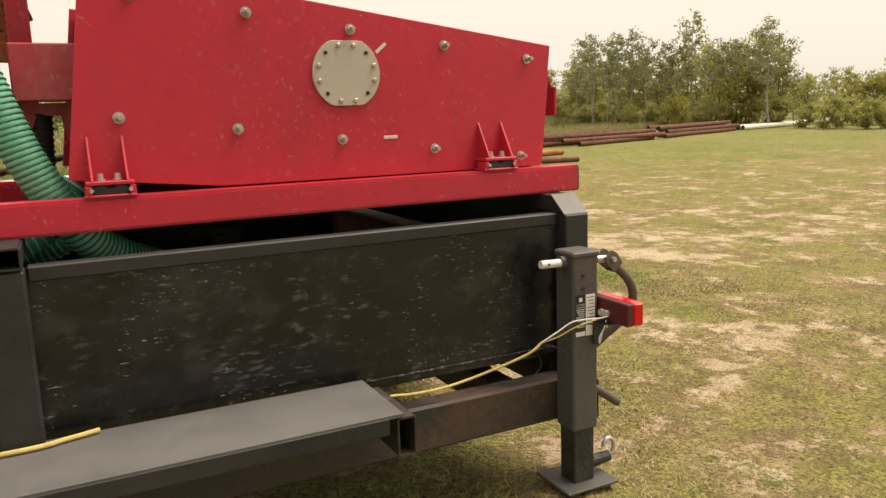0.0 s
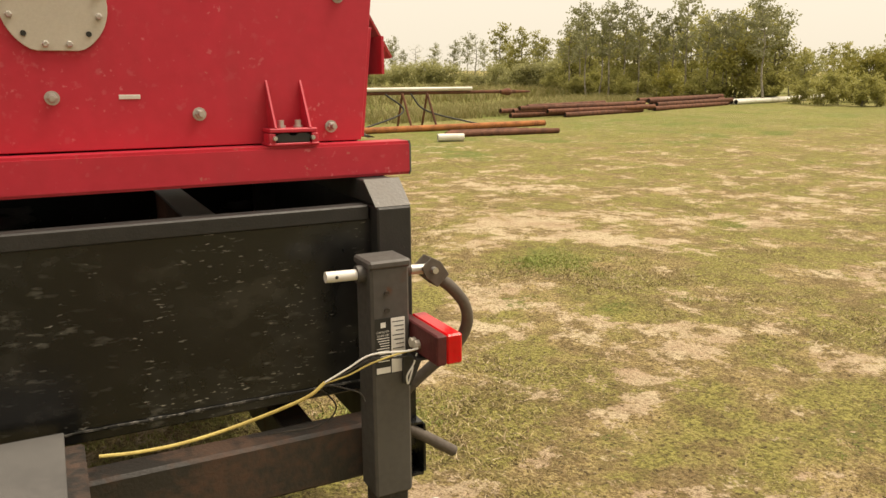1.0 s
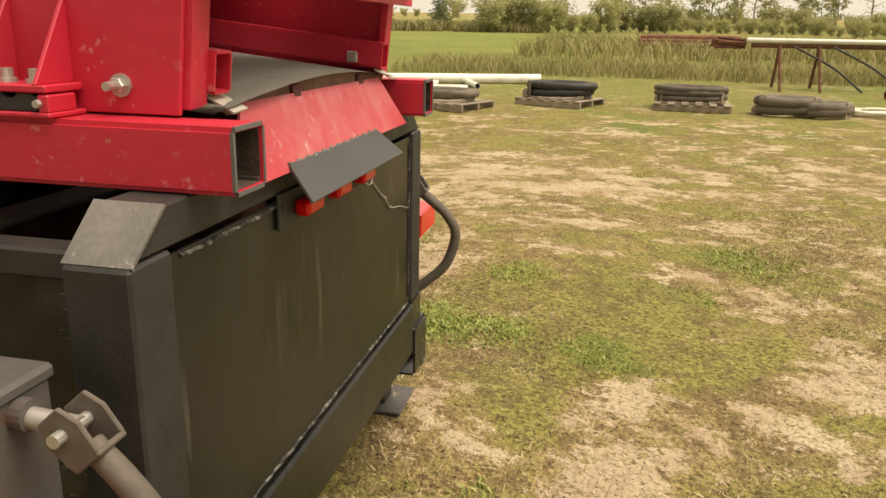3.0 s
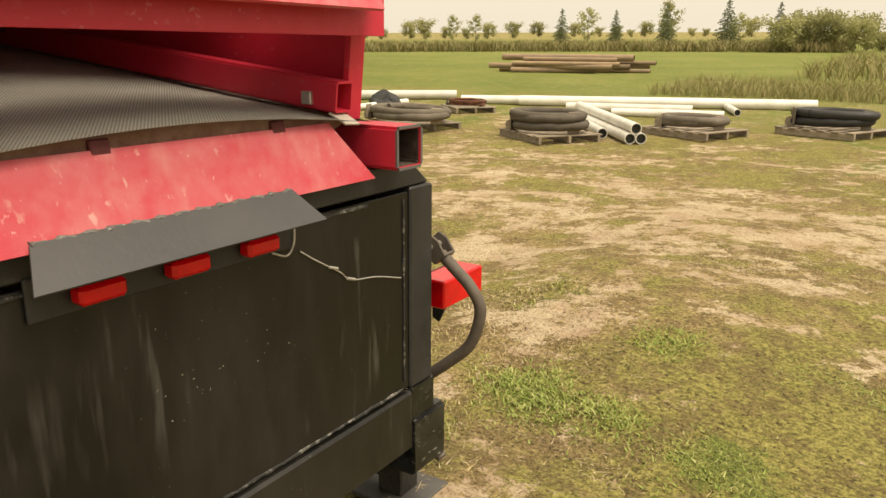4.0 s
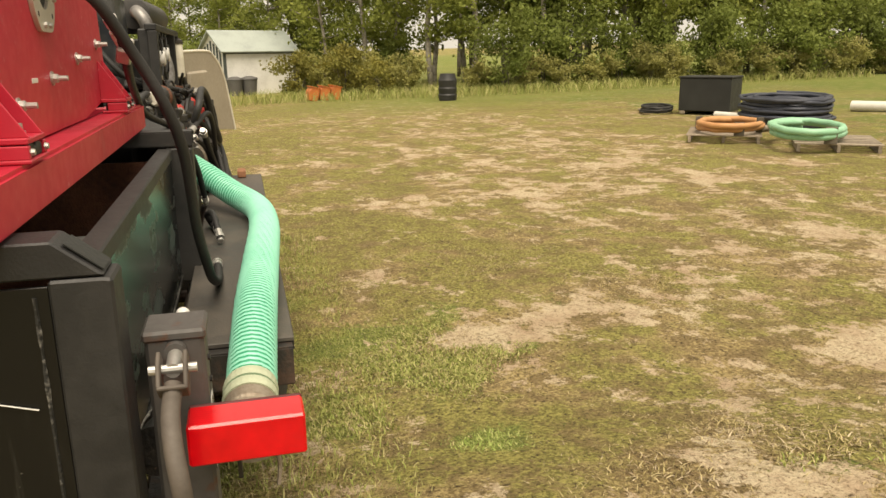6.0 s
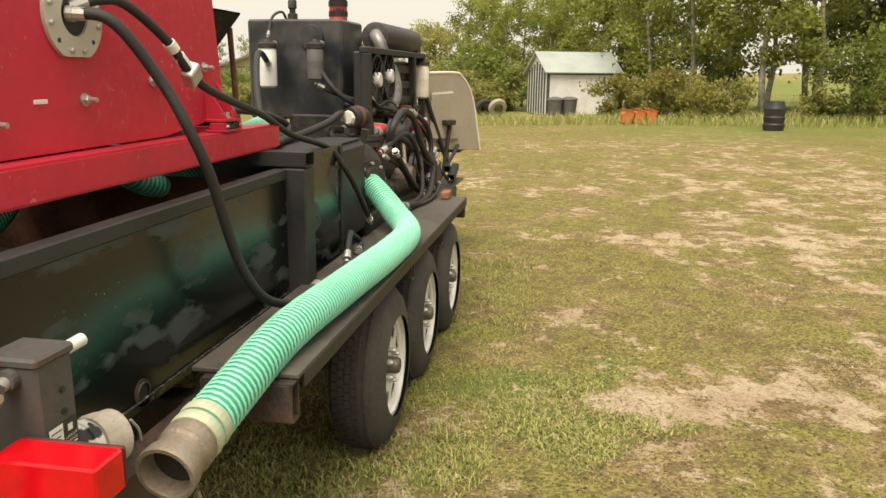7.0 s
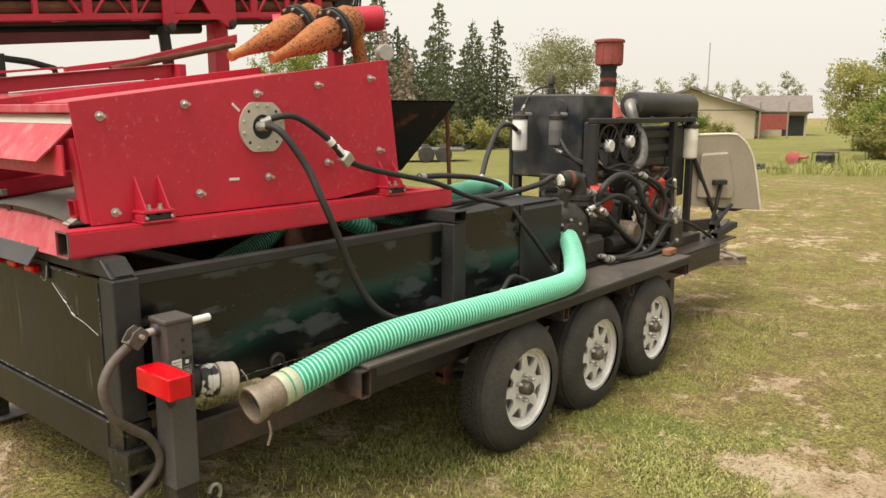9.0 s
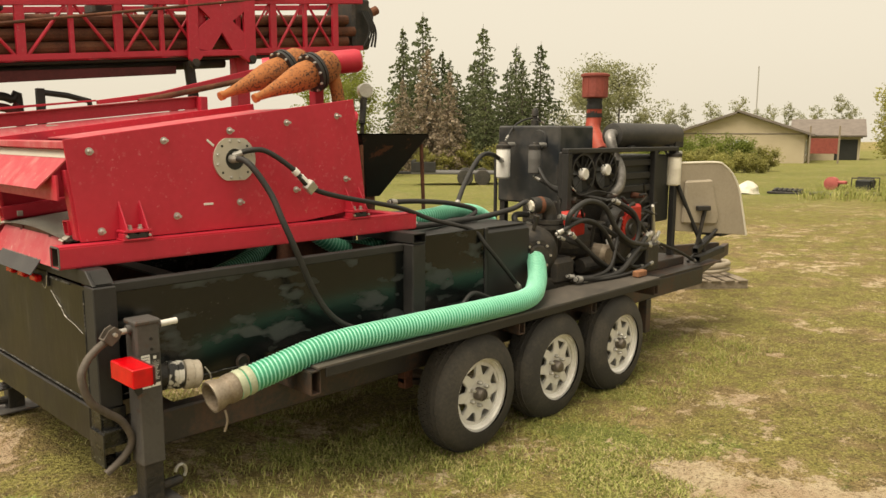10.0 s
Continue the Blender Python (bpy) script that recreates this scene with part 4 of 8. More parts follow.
# ---- jacks with lights ----
def build_jack(s):
    x0, x1 = 0.135, 0.228
    y0, y1 = (0.712, 0.805) if s > 0 else (-0.805, -0.712)
    xc, yc = (x0 + x1) / 2, (y0 + y1) / 2
    g = land(xc, yc) + (0.015 if s < 0 else 0)
    jk = thing("trailer_jack", (xc, yc, g), "grey drop-leg trailer jack with side crank handle", "jack", "jacks at the back of the trailer")
    sl = part("sleeve", box(x0, x1, y0, y1, 0.43, 0.985, 0.006), JACK_GREY, jk)
    part("cap", box(x0 - 0.004, x1 + 0.004, y0 - 0.004, y1 + 0.004, 0.980, 0.999, 0.005), JACK_GREY, jk)
    part("drop_leg", box(x0 + 0.008, x1 - 0.008, y0 + 0.008, y1 - 0.008, g + 0.01, 0.44, 0.004), CAST, jk, "bare steel inner leg")
    part("foot_plate", box(xc - 0.10, xc + 0.095, yc - 0.095, yc + 0.085, g + 0.002, g + 0.012, 0.003), JACK_GREY, jk)
    part("weld_bracket", box(x0 + 0.01, x1 - 0.01, min(s * 0.60, s * 0.714), max(s * 0.60, s * 0.714), 0.47, 0.56, 0.004), CHASSIS, jk)
    yp = 0.765 if s > 0 else -0.760
    auto(part("drive_shaft", rod((0.245, yp, 0.965), (0.318, yp, 0.967), 0.0125, 16), WHITE, jk, "pale plated shaft end with a pin hole"))
    auto(part("shaft_collar", rod((0.226, yp, 0.965), (0.247, yp, 0.965), 0.02, 16), JACK_GREY, jk))
    auto(part("shaft", rod((0.062, yp, 0.958), (0.137, yp, 0.962), 0.012, 16), STEEL, jk))
    part("shaft_collar", rod((0.118, yp, 0.964), (0.137, yp, 0.964), 0.018, 16), JACK_GREY, jk)
    # the hole is a small black disc, its shade given as colour
    part("pin_hole", rod((0.296, yp + 0.0127, 0.967), (0.296, yp + 0.0135, 0.967), 0.004, 8), PLASTIC_AND_HOLE_BLACK, jk)
    bent = [(0.052, yp, 0.940), (0.012, 0.770, 0.908), (-0.025, 0.770, 0.860), (-0.035, 0.762, 0.805), (-0.010, 0.745, 0.748), (0.050, 0.720, 0.692), (0.108, 0.698, 0.632), (0.130, 0.690, 0.578),
            (0.100, 0.690, 0.538), (0.045, 0.698, 0.500), (-0.030, 0.700, 0.446)] if s > 0 else \
           [(0.050, yp, 0.940), (0.006, -0.756, 0.908), (-0.032, -0.760, 0.872), (-0.056, -0.768, 0.815), (-0.030, -0.768, 0.725), (0.030, -0.760, 0.665), (0.088, -0.753, 0.612), (0.124, -0.743, 0.530),
            (0.095, -0.733, 0.468), (0.025, -0.733, 0.420)]
    crank = auto(part("crank_handle", pipe(spline(bent, 6), 0.0145, 12), HANDLE, jk, "brown-grey bent crank handle"))
    # the yoke hangs over towards the handle
    mk = Matrix.Translation((0.066, yp, 0.960)) @ Matrix.Rotation(radians(42), 4, "Y")
    yoke = bmesh.new()
    for e in (-1, 1):
        prism([(-0.021, -0.036), (0.021, -0.036), (0.026, 0.0), (0.017, 0.024), (-0.017, 0.024), (-0.026, 0.0)], "y", e * 0.020 - 0.0032, e * 0.020 + 0.0032, 0.0015, yoke, mk)
    box(-0.021, 0.021, -0.023, 0.023, -0.040, -0.033, 0.002, yoke, mk)
    part("yoke", yoke, HANDLE, crank)
    part("yoke_pin", rod((0.066, yp - 0.036, 0.960), (0.066, yp + 0.036, 0.960), 0.0075, 10), STEEL, crank)
    for z in (0.925, 0.885):
        part("bolt", rod((xc + 0.01, yc + s * 0.046, z), (xc + 0.01, yc + s * 0.051, z), 0.006, 8), CAST, sl)
    # pull ring on the leg
    part("pull_pin", rod((xc - s * 0.04, yc, g + 0.05), (xc - s * 0.125, yc, g + 0.055), 0.022, 12, None, 0.018), CAST, jk)
    ring = [(xc - s * (0.125 + 0.022 * math.sin(a)), yc, g + 0.085 + 0.03 * math.cos(a)) for a in [k * 0.35 for k in range(-4, 8)]]
    part("pull_hook", pipe(ring, 0.007, 8), STEEL, jk)
    # paper label wrapped on the outer face
    lab = part("label", box(0.148, 0.222, s * 0.8055 - 0.0006, s * 0.8055 + 0.0006, 0.735, 0.868, 0), LABEL_DARK, sl, "black and white capacity sticker")
    ya = s * 0.8066
    part("label_panel", box(0.149, 0.183, ya - 0.0004, ya + 0.0004, 0.737, 0.866, 0), SHED_WHITE, lab)
    bars = bmesh.new()
    for k in range(9):
        z = 0.858 - 0.0105 * k
        box(0.152, 0.180 - 0.004 * (k % 3), ya + s * 0.0008 - 0.0002, ya + s * 0.0008 + 0.0002, z - 0.002, z, 0, bars)
    tagged(part("print_bars", bars, LABEL_DARK, lab), kind="stuff")
    bars = bmesh.new()
    for k in range(10):
        z = 0.822 - 0.006 * k
        box(0.188, 0.218 - 0.003 * (k % 4), ya - 0.0002, ya + 0.0002, z - 0.0018, z, 0, bars)
    box(0.196, 0.208, ya - 0.0002, ya + 0.0002, 0.846, 0.858, 0, bars)
    tagged(part("print_bars", bars, SHED_WHITE, lab), kind="stuff")
    part("label_foot", box(0.186, 0.220, ya - 0.0002, ya + 0.0002, 0.738, 0.752, 0), SHED_WHITE, lab)
    for t, (z, w) in enumerate(((0.834, "CAPACITY"), (0.826, "12,000 LBS"))):
        cu = bpy.data.curves.new("lettering", "FONT")
        cu.body, cu.size, cu.align_x = w, 0.0066, "CENTER"
        tx = new("lettering", cu)
        tx.parent = lab
        tx.matrix_local = Matrix.Translation(Vector((0.203, ya + s * 0.0006, z)) - base_of(lab)) @ (pose(0, 0, 0, 90, 0, 180) if s > 0 else pose(0, 0, 0, 90, 0, 0))
        cu.materials.append(SHED_WHITE)
    return jk


HANDLE = surface("worn_brown_handle", (0.115, 0.095, 0.078), (0.075, 0.062, 0.052), 0.6, 0, 9, 60, (0.4, 0.66), bump=0.08)
LABEL_DARK = surface("label_black", (0.02, 0.02, 0.02), (0.03, 0.03, 0.03), 0.4)
build_jack(1)
build_jack(-1).location += Vector((0.03, 0.033, -0.03))


def build_light(s):
    """Red box light bolted beside a jack."""
    ys = (0.755, 0.940) if s > 0 else (-0.924, -0.738)
    lt = thing("tail_light", (0.10, s * 0.86, 0.76), "red plastic box tail light on a dark bracket", "tail light", "tail lights of the trailer")
    z0, z1, xm = (0.785, 0.853, 0.110) if s > 0 else (0.765, 0.836, 0.154)
    part("lens", box(0.072 if s > 0 else 0.078, xm, ys[0], ys[1], z0, z1, 0.004), LENS, lt, "glossy red lens")
    part("housing", box(xm, xm + (0.024 if s > 0 else 0.009), ys[0], ys[1], z0, z1, 0.003), RED_DARK, lt)
    part("bracket", prism([(0.10, 0.784), (0.16, 0.784), (0.16, 0.71), (0.14, 0.70)], "y", s * 0.81, s * 0.817, 0.001), BLACK_MATT, lt)
    part("bracket_slot", box(0.09, 0.15, min(s * 0.81, s * 0.87), max(s * 0.81, s * 0.87), 0.777, 0.784, 0.002), BLACK_MATT, lt)
    for y in (0.83, 0.85):
        part("grommet", rod((0.135, s * y, 0.81), (0.147, s * y, 0.81), 0.011, 10), SS, lt)
    return lt


for side in (1, -1):
    build_light(side)


def build_clearance_lights():
    bar = thing("marker_light_bar", (0.062, 0.03, 1.05), "black steel bar with three small red marker lights", "marker lights")
    part("bar", box(0.060, 0.067, -0.21, 0.27, 1.040, 1.100, 0.002), BLACK_MATT, bar)
    for y in (0.177, 0.03, -0.118):
        m = auto(part("marker_light", box(0.032, 0.061, y - 0.036, y + 0.036, 1.052, 1.080, 0.006), LENS, bar, "small red marker lens"))
    for y in (0.255, 0.10, 0.09, -0.05, -0.06):
        # holes are black discs on the bar, shade given as colour
        part("hole", rod((0.0595, y, 1.075), (0.0585, y, 1.075), 0.007, 8), PLASTIC_AND_HOLE_BLACK, bar)


build_clearance_lights()


# ---- hoses ----
def plain_hose(line, r, material, label, category="hose", ends=True, name="hydraulic_hose"):
    pts = spline(line, 8)
    h = thing(name, pts[0], label, category)
    auto(part("hose", pipe(pts, r, 12), material, h), 60)
    if ends:
        for a, b in ((pts[0], pts[2]), (pts[-1], pts[-3])):
            d = (b - a).normalized()
            part("fitting", turned(a - d * 0.01, a + d * 0.05, [(0, r * 0.9), (0.3, r * 0.9), (0.3, r * 1.35), (0.55, r * 1.35), (0.55, r * 1.15), (1, r * 1.1)], 10), STEEL, h)
    return h


def ribbed_hose(line, r, wall, rib, label, pitch=0.019, name="suction_hose"):
    pts = resample(spline(line, 12), 0.006)
    h = thing(name, pts[0], label, "hose")
    auto(part("wall", pipe(pts, r, 20), wall, h), 60)
    # the stiff spiral round the wall
    b, turn = bmesh.new(), []
    up = Vector((0, 0, 1))
    for i, p in enumerate(pts):
        d = (pts[min(i + 1, len(pts) - 1)] - pts[max(i - 1, 0)]).normalized()
        side = d.cross(up).normalized()
        u = side.cross(d)
        for k in range(5):
            q = p + d * 0.006 * k / 5
            a = 2 * math.pi * (i + k / 5) * 0.006 / pitch
            turn.append(q + (side * math.cos(a) + u * math.sin(a)) * (r + 0.0005))
    auto(part("spiral_rib", pipe(turn, 0.0042, 4, None, True), rib, h), 70)
    return h


PALE_BAND = surface("pale_green_band", (0.46, 0.50, 0.36), (0.36, 0.40, 0.28), 0.5, 0, 12, 60, (0.4, 0.66), bump=0.15)
main_hose = ribbed_hose([(0.52, -0.832, 0.646), (0.68, -0.840, 0.678), (1.00, -0.860, 0.733), (1.43, -0.886, 0.742), (1.99, -0.915, 0.742), (2.37, -0.895, 0.742), (2.59, -0.79, 0.778),
                         (2.745, -0.675, 0.842), (2.82, -0.60, 0.885)], 0.055, GREEN_HOSE, GREEN_RIB, "bright green ribbed suction hose lying along the side plate")
d0 = Vector((-0.98, 0.03, -0.19)).normalized()
p0 = Vector((0.535, -0.832, 0.650))
auto(part("hose_coupling", turned(p0 + d0 * 0.0, p0 + d0 * 0.115, [(0, 0.057), (0.1, 0.061), (0.35, 0.061), (0.4, 0.056), (0.55, 0.056), (0.7, 0.063), (0.95, 0.066), (1, 0.065), (1, 0.056), (0.6, 0.050)], 32, None, False), ALLOY, main_hose, "dull corroded cam coupling"), 40)
# black disc closes the coupling, standing for the shade in its throat
auto(part("coupling_throat", turned(p0 + d0 * 0.06, p0 + d0 * 0.07, [(0, 0.054), (1, 0.054)], 24), PLASTIC_AND_HOLE_BLACK, main_hose))
for k in (0.0, 0.038):
    part("clamp_band", turned(p0 - d0 * k, p0 - d0 * (k + 0.030), [(0, 0.0605), (0.5, 0.0625), (1, 0.0605)], 28), PALE_BAND, main_hose, "pale hose clamp band")
part("chain", pipe(spline([p0 + d0 * 0.08 + Vector((0, -0.05, -0.055)), p0 + d0 * 0.075 + Vector((0, -0.055, -0.10)), p0 + d0 * 0.085 + Vector((0, -0.05, -0.14))], 6), 0.005, 6), ALLOY, main_hose)

hose_a = ribbed_hose([(1.78, 0.34, 1.68), (1.72, 0.36, 1.54), (1.65, 0.38, 1.35), (1.59, 0.38, 1.23), (1.53, 0.36, 1.13), (1.46, 0.31, 1.065), (1.36, 0.24, 1.01), (1.22, 0.20, 0.955), (1.00, 0.19, 0.885), (0.85, 0.18, 0.82)], 0.048,
                     GREEN_RIB, GREEN_DARK, "pale green ribbed hose dropping into the mud tank", 0.015)
ribbed_hose([(1.53, 0.28, 1.26), (1.62, 0.30, 1.15), (1.70, 0.315, 1.10), (1.80, 0.33, 1.03)], 0.042, GREEN_HOSE, GREEN_RIB, "dark green ribbed hose under the skid", 0.02)
ribbed_hose([(1.50, -0.06, 1.12), (1.60, -0.09, 1.05), (1.72, -0.12, 1.015), (1.86, -0.15, 1.03), (2.05, -0.20, 1.14), (2.33, -0.20, 1.17), (2.58, -0.15, 1.175), (2.83, -0.10, 1.14), (3.0, -0.08, 1.06)], 0.042,
            GREEN_HOSE, GREEN_RIB, "mint green ribbed hose looping over the tank", 0.02)
ribbed_hose([(1.60, 0.2, 1.46), (1.605, 0.2, 1.37), (1.61, 0.2, 1.26)], 0.03, RUBBER, RUBBER, "black corrugated drain hose behind the shaker panel", 0.016)

plain_hose([(0.77, -0.455, 1.55), (0.797, -0.555, 1.535), (0.858, -0.63, 1.405), (0.880, -0.685, 1.287), (0.922, -0.715, 1.16), (1.01, -0.722, 0.965), (1.09, -0.735, 0.84), (1.207, -0.742, 0.757), (1.40, -0.75, 0.70), (1.62, -0.74, 0.70)], 0.0140, RUBBER,
           "black hydraulic hose drooping from the shaker motor")
long_hose = plain_hose([(0.78, -0.455, 1.56), (0.84, -0.50, 1.585), (0.92, -0.52, 1.58), (1.03, -0.56, 1.50), (1.11, -0.58, 1.415), (1.29, -0.56, 1.36), (1.72, -0.52, 1.275), (1.98, -0.52, 1.19), (2.24, -0.585, 1.115), (2.31, -0.635, 1.02),
                        (2.42, -0.66, 0.90), (2.58, -0.67, 0.74)], 0.0125, RUBBER, "black hydraulic hose with a square steel coupling")
part("coupling_block", box(-0.026, 0.026, -0.018, 0.018, -0.026, 0.026, 0.004, None, pose(1.11, -0.58, 1.415, 20, 42, 15)), STEEL, long_hose, "zinc-plated square coupling")
auto(part("coupling_nut", turned((1.035, -0.561, 1.495), (1.095, -0.577, 1.432), [(0, 0.017), (0.3, 0.017), (0.3, 0.013), (0.5, 0.013), (0.5, 0.017), (1, 0.016)], 12), SHED_WHITE, long_hose))
HOSES = [
    ([(3.05, -0.60, 1.02), (3.25, -0.68, 1.10), (3.45, -0.70, 1.02), (3.60, -0.70, 0.86), (3.78, -0.72, 0.74), (4.0, -0.70, 0.70)], 0.014, "black hydraulic hose looping before the engine"),
    ([(3.10, -0.66, 0.74), (3.3, -0.72, 0.72), (3.5, -0.73, 0.76), (3.62, -0.70, 0.90), (3.72, -0.66, 1.02), (3.85, -0.6, 1.06)], 0.012, "thin black hose rising beside the engine"),
    ([(3.42, -0.13, 1.36), (3.45, -0.25, 1.30), (3.55, -0.42, 1.24), (3.75, -0.58, 1.18), (3.95, -0.66, 1.05), (4.1, -0.68, 0.92)], 0.013, "black hose sagging from the grey oil filter"),
    ([(3.2, -0.70, 0.70), (3.5, -0.76, 0.695), (3.8, -0.76, 0.70), (4.1, -0.72, 0.72)], 0.012, "black hose lying along the deck edge"),
    ([(3.7, -0.62, 1.2), (3.85, -0.68, 1.12), (3.92, -0.70, 1.0), (3.88, -0.70, 0.88), (3.76, -0.72, 0.78)], 0.016, "short thick black hose at the flywheel housing"),
    ([(1.86, -0.30, 1.28), (2.10, -0.28, 1.27), (2.42, -0.25, 1.235), (2.64, -0.25, 1.18), (2.49, -0.30, 1.14), (2.08, -0.42, 1.145), (1.88, -0.44, 1.17)], 0.015, "looped black hydraulic hose on the tank top"),
    ([(2.98, -0.44, 1.18), (2.94, -0.42, 1.22), (2.85, -0.38, 1.18), (2.58, -0.35, 1.145), (2.19, -0.38, 1.14), (1.90, -0.46, 1.15), (1.70, -0.42, 1.14)], 0.017, "thick black hose running to the pump elbow"),
    ([(3.02, -0.40, 1.06), (2.88, -0.40, 1.09), (2.90, -0.38, 1.14), (3.04, -0.42, 1.13)], 0.02, "short black hose behind the pump"),
    ([(3.40, -0.12, 1.57), (3.42, -0.15, 1.45), (3.41, -0.25, 1.32), (3.49, -0.35, 1.24), (3.70, -0.47, 1.19), (3.93, -0.52, 1.10)], 0.0145, "grey-black hose from a filter head"),
    ([(3.16, -0.60, 1.02), (3.13, -0.65, 1.15), (3.31, -0.66, 1.22), (3.49, -0.68, 1.17), (3.61, -0.70, 1.02), (3.77, -0.72, 0.91), (4.09, -0.70, 0.85)], 0.019, "thick arched black engine hose"),
    ([(3.15, -0.55, 1.12), (3.48, -0.62, 1.05), (3.72, -0.69, 0.92), (3.93, -0.71, 0.84), (4.12, -0.68, 0.86)], 0.017, "black hose across the engine"),
    ([(3.12, -0.66, 1.02), (3.37, -0.69, 0.84), (3.61, -0.71, 0.71)], 0.015, "slanting black hose below the engine"),
    ([(3.14, -0.70, 0.72), (3.38, -0.73, 0.705), (3.60, -0.75, 0.72), (3.82, -0.73, 0.82), (4.09, -0.68, 0.93)], 0.018, "black hose coiled on the deck"),
    ([(3.20, -0.62, 0.70), (3.45, -0.68, 0.70), (3.75, -0.70, 0.72), (3.98, -0.68, 0.80), (4.20, -0.62, 0.88)], 0.015, "black hose lying beside the pump drive"),
    ([(4.36, -0.60, 0.84), (4.70, -0.62, 0.73), (4.98, -0.64, 0.615)], 0.012, "thin black hose trailing to the front deck"),
    ([(3.36, 0.13, 1.47), (3.20, 0.10, 1.52), (3.02, 0.05, 1.50), (2.77, -0.05, 1.35), (2.57, -0.15, 1.20)], 0.016, "black hose arching from the white filter"),
    ([(3.44, 0.16, 1.62), (3.62, 0.20, 1.74), (3.90, 0.25, 1.79), (4.06, 0.28, 1.75)], 0.008, "thin black line over the tank"),
    ([(4.90, -0.38, 1.50), (4.80, -0.40, 1.54), (4.67, -0.41, 1.50), (4.60, -0.42, 1.29), (4.58, -0.44, 1.05)], 0.009, "thin grey line to the hanging filter"),
    ([(3.42, -0.45, 1.30), (3.50, -0.47, 1.24), (3.69, -0.48, 1.26), (3.95, -0.48, 1.22)], 0.006, "thin wire under the fans"),
    ([(3.05, -0.62, 1.0), (3.29, -0.66, 0.90), (3.47, -0.68, 0.77), (3.73, -0.70, 0.72)], 0.010, "thin black hose along the pump"),
    ([(1.95, -0.745, 0.705), (2.08, -0.72, 0.78), (2.22, -0.69, 0.75), (2.30, -0.70, 0.70), (2.16, -0.73, 0.695)], 0.013, "coiled black hose end on the side plate"),
]
for line, r, label in HOSES:
    plain_hose(line, r, RUBBER, label)


# ---- hydrocyclones, trough and hopper over the shaker ----
def build_cyclone(big, tip, label):
    c = thing("hydrocyclone", big, label, "hydrocyclone", "desander cones")
    b, t = Vector(big), Vector(tip)
    d = (t - b).normalized()
    auto(part("cone", turned(b, t, [(0, 0.074), (0.14, 0.077), (0.32, 0.067), (0.55, 0.045), (0.78, 0.027), (0.93, 0.020), (0.95, 0.024), (1, 0.023)], 24), RUST_ORANGE, c, "orange cone speckled with rust"))
    auto(part("head", turned(b - d * 0.15, b, [(0, 0.07), (0.25, 0.088), (1, 0.088)], 24), RUST_ORANGE, c))
    ring = part("flange_clamp", turned(b - d * 0.03, b + d * 0.012, [(0, 0.105), (0.4, 0.105), (0.4, 0.098), (0.6, 0.098), (0.6, 0.105), (1, 0.105)], 28), BLACK_MATT, c, "black bolted flange clamp")
    q = d.to_track_quat("Z", "Y").to_matrix()
    for k in range(10):
        a = 2 * math.pi * k / 10
        o = b + q @ Vector((0.096 * math.cos(a), 0.096 * math.sin(a), 0))
        part("bolt", rod(o + d * 0.008, o + d * 0.026, 0.007, 6), STEEL, ring)
    return c


build_cyclone((1.52, -0.06, 1.985), (1.155, -0.06, 1.835), "orange rusty hydrocyclone with black flange clamp")
build_cyclone((1.50, 0.18, 2.015), (1.09, 0.16, 1.85), "rust-speckled hydrocyclone behind its twin")


def build_manifold():
    m = thing("cyclone_manifold", (1.7, 0.05, 1.8), "red feed manifold with rusty supports for the cyclones", "manifold")
    auto(part("feed_pipe", turned((1.45, 0.30, 2.02), (1.90, -0.03, 2.08), [(0, 0.060), (0.6, 0.066), (0.93, 0.066), (0.98, 0.057), (1, 0.035)], 24), RED, m))
    auto(part("down_pipe", pipe(spline([(1.66, 0.0, 2.04), (1.66, -0.06, 1.98), (1.68, -0.08, 1.85), (1.70, -0.08, 1.62)], 6), 0.036, 14), RUST_ORANGE, m))
    part("stand_post", box(1.60, 1.66, 0.02, 0.08, 1.25, 2.02, 0.004), RED, m)
    part("stand_box", box(1.49, 1.66, 0.20, 0.30, 1.488, 1.640, 0.004), RED_DUSTY, m, "dusty red box beam")
    part("stand_bracket", prism([(1.50, 1.485), (1.65, 1.485), (1.70, 1.30), (1.66, 1.30), (1.61, 1.45), (1.55, 1.45), (1.535, 1.38), (1.50, 1.40)], "y", 0.22, 0.23, 0.001), RED_DUSTY, m)
    part("valve", turned((1.60, -0.15, 1.78), (1.72, -0.15, 1.74), [(0, 0.03), (0.4, 0.034), (0.6, 0.034), (1, 0.05)], 12), RED, m)
    return m


build_manifold()
gauge = thing("pressure_gauge", (1.96, 0.05, 1.70), "round pressure gauge on a thin riser behind the shaker", "gauge")
part("riser", rod((1.96, 0.05, 1.35), (1.96, 0.05, 1.86), 0.012, 10), CAST, gauge)
part("spring_stem", rod((1.95, 0.04, 1.72), (1.985, 0.06, 1.87), 0.02, 10), CAST, gauge)
auto(part("dial", turned((2.02, 0.10, 1.915), (1.985, 0.04, 1.915), [(0, 0.045), (0.8, 0.045), (1, 0.04)], 20), STEEL, gauge))


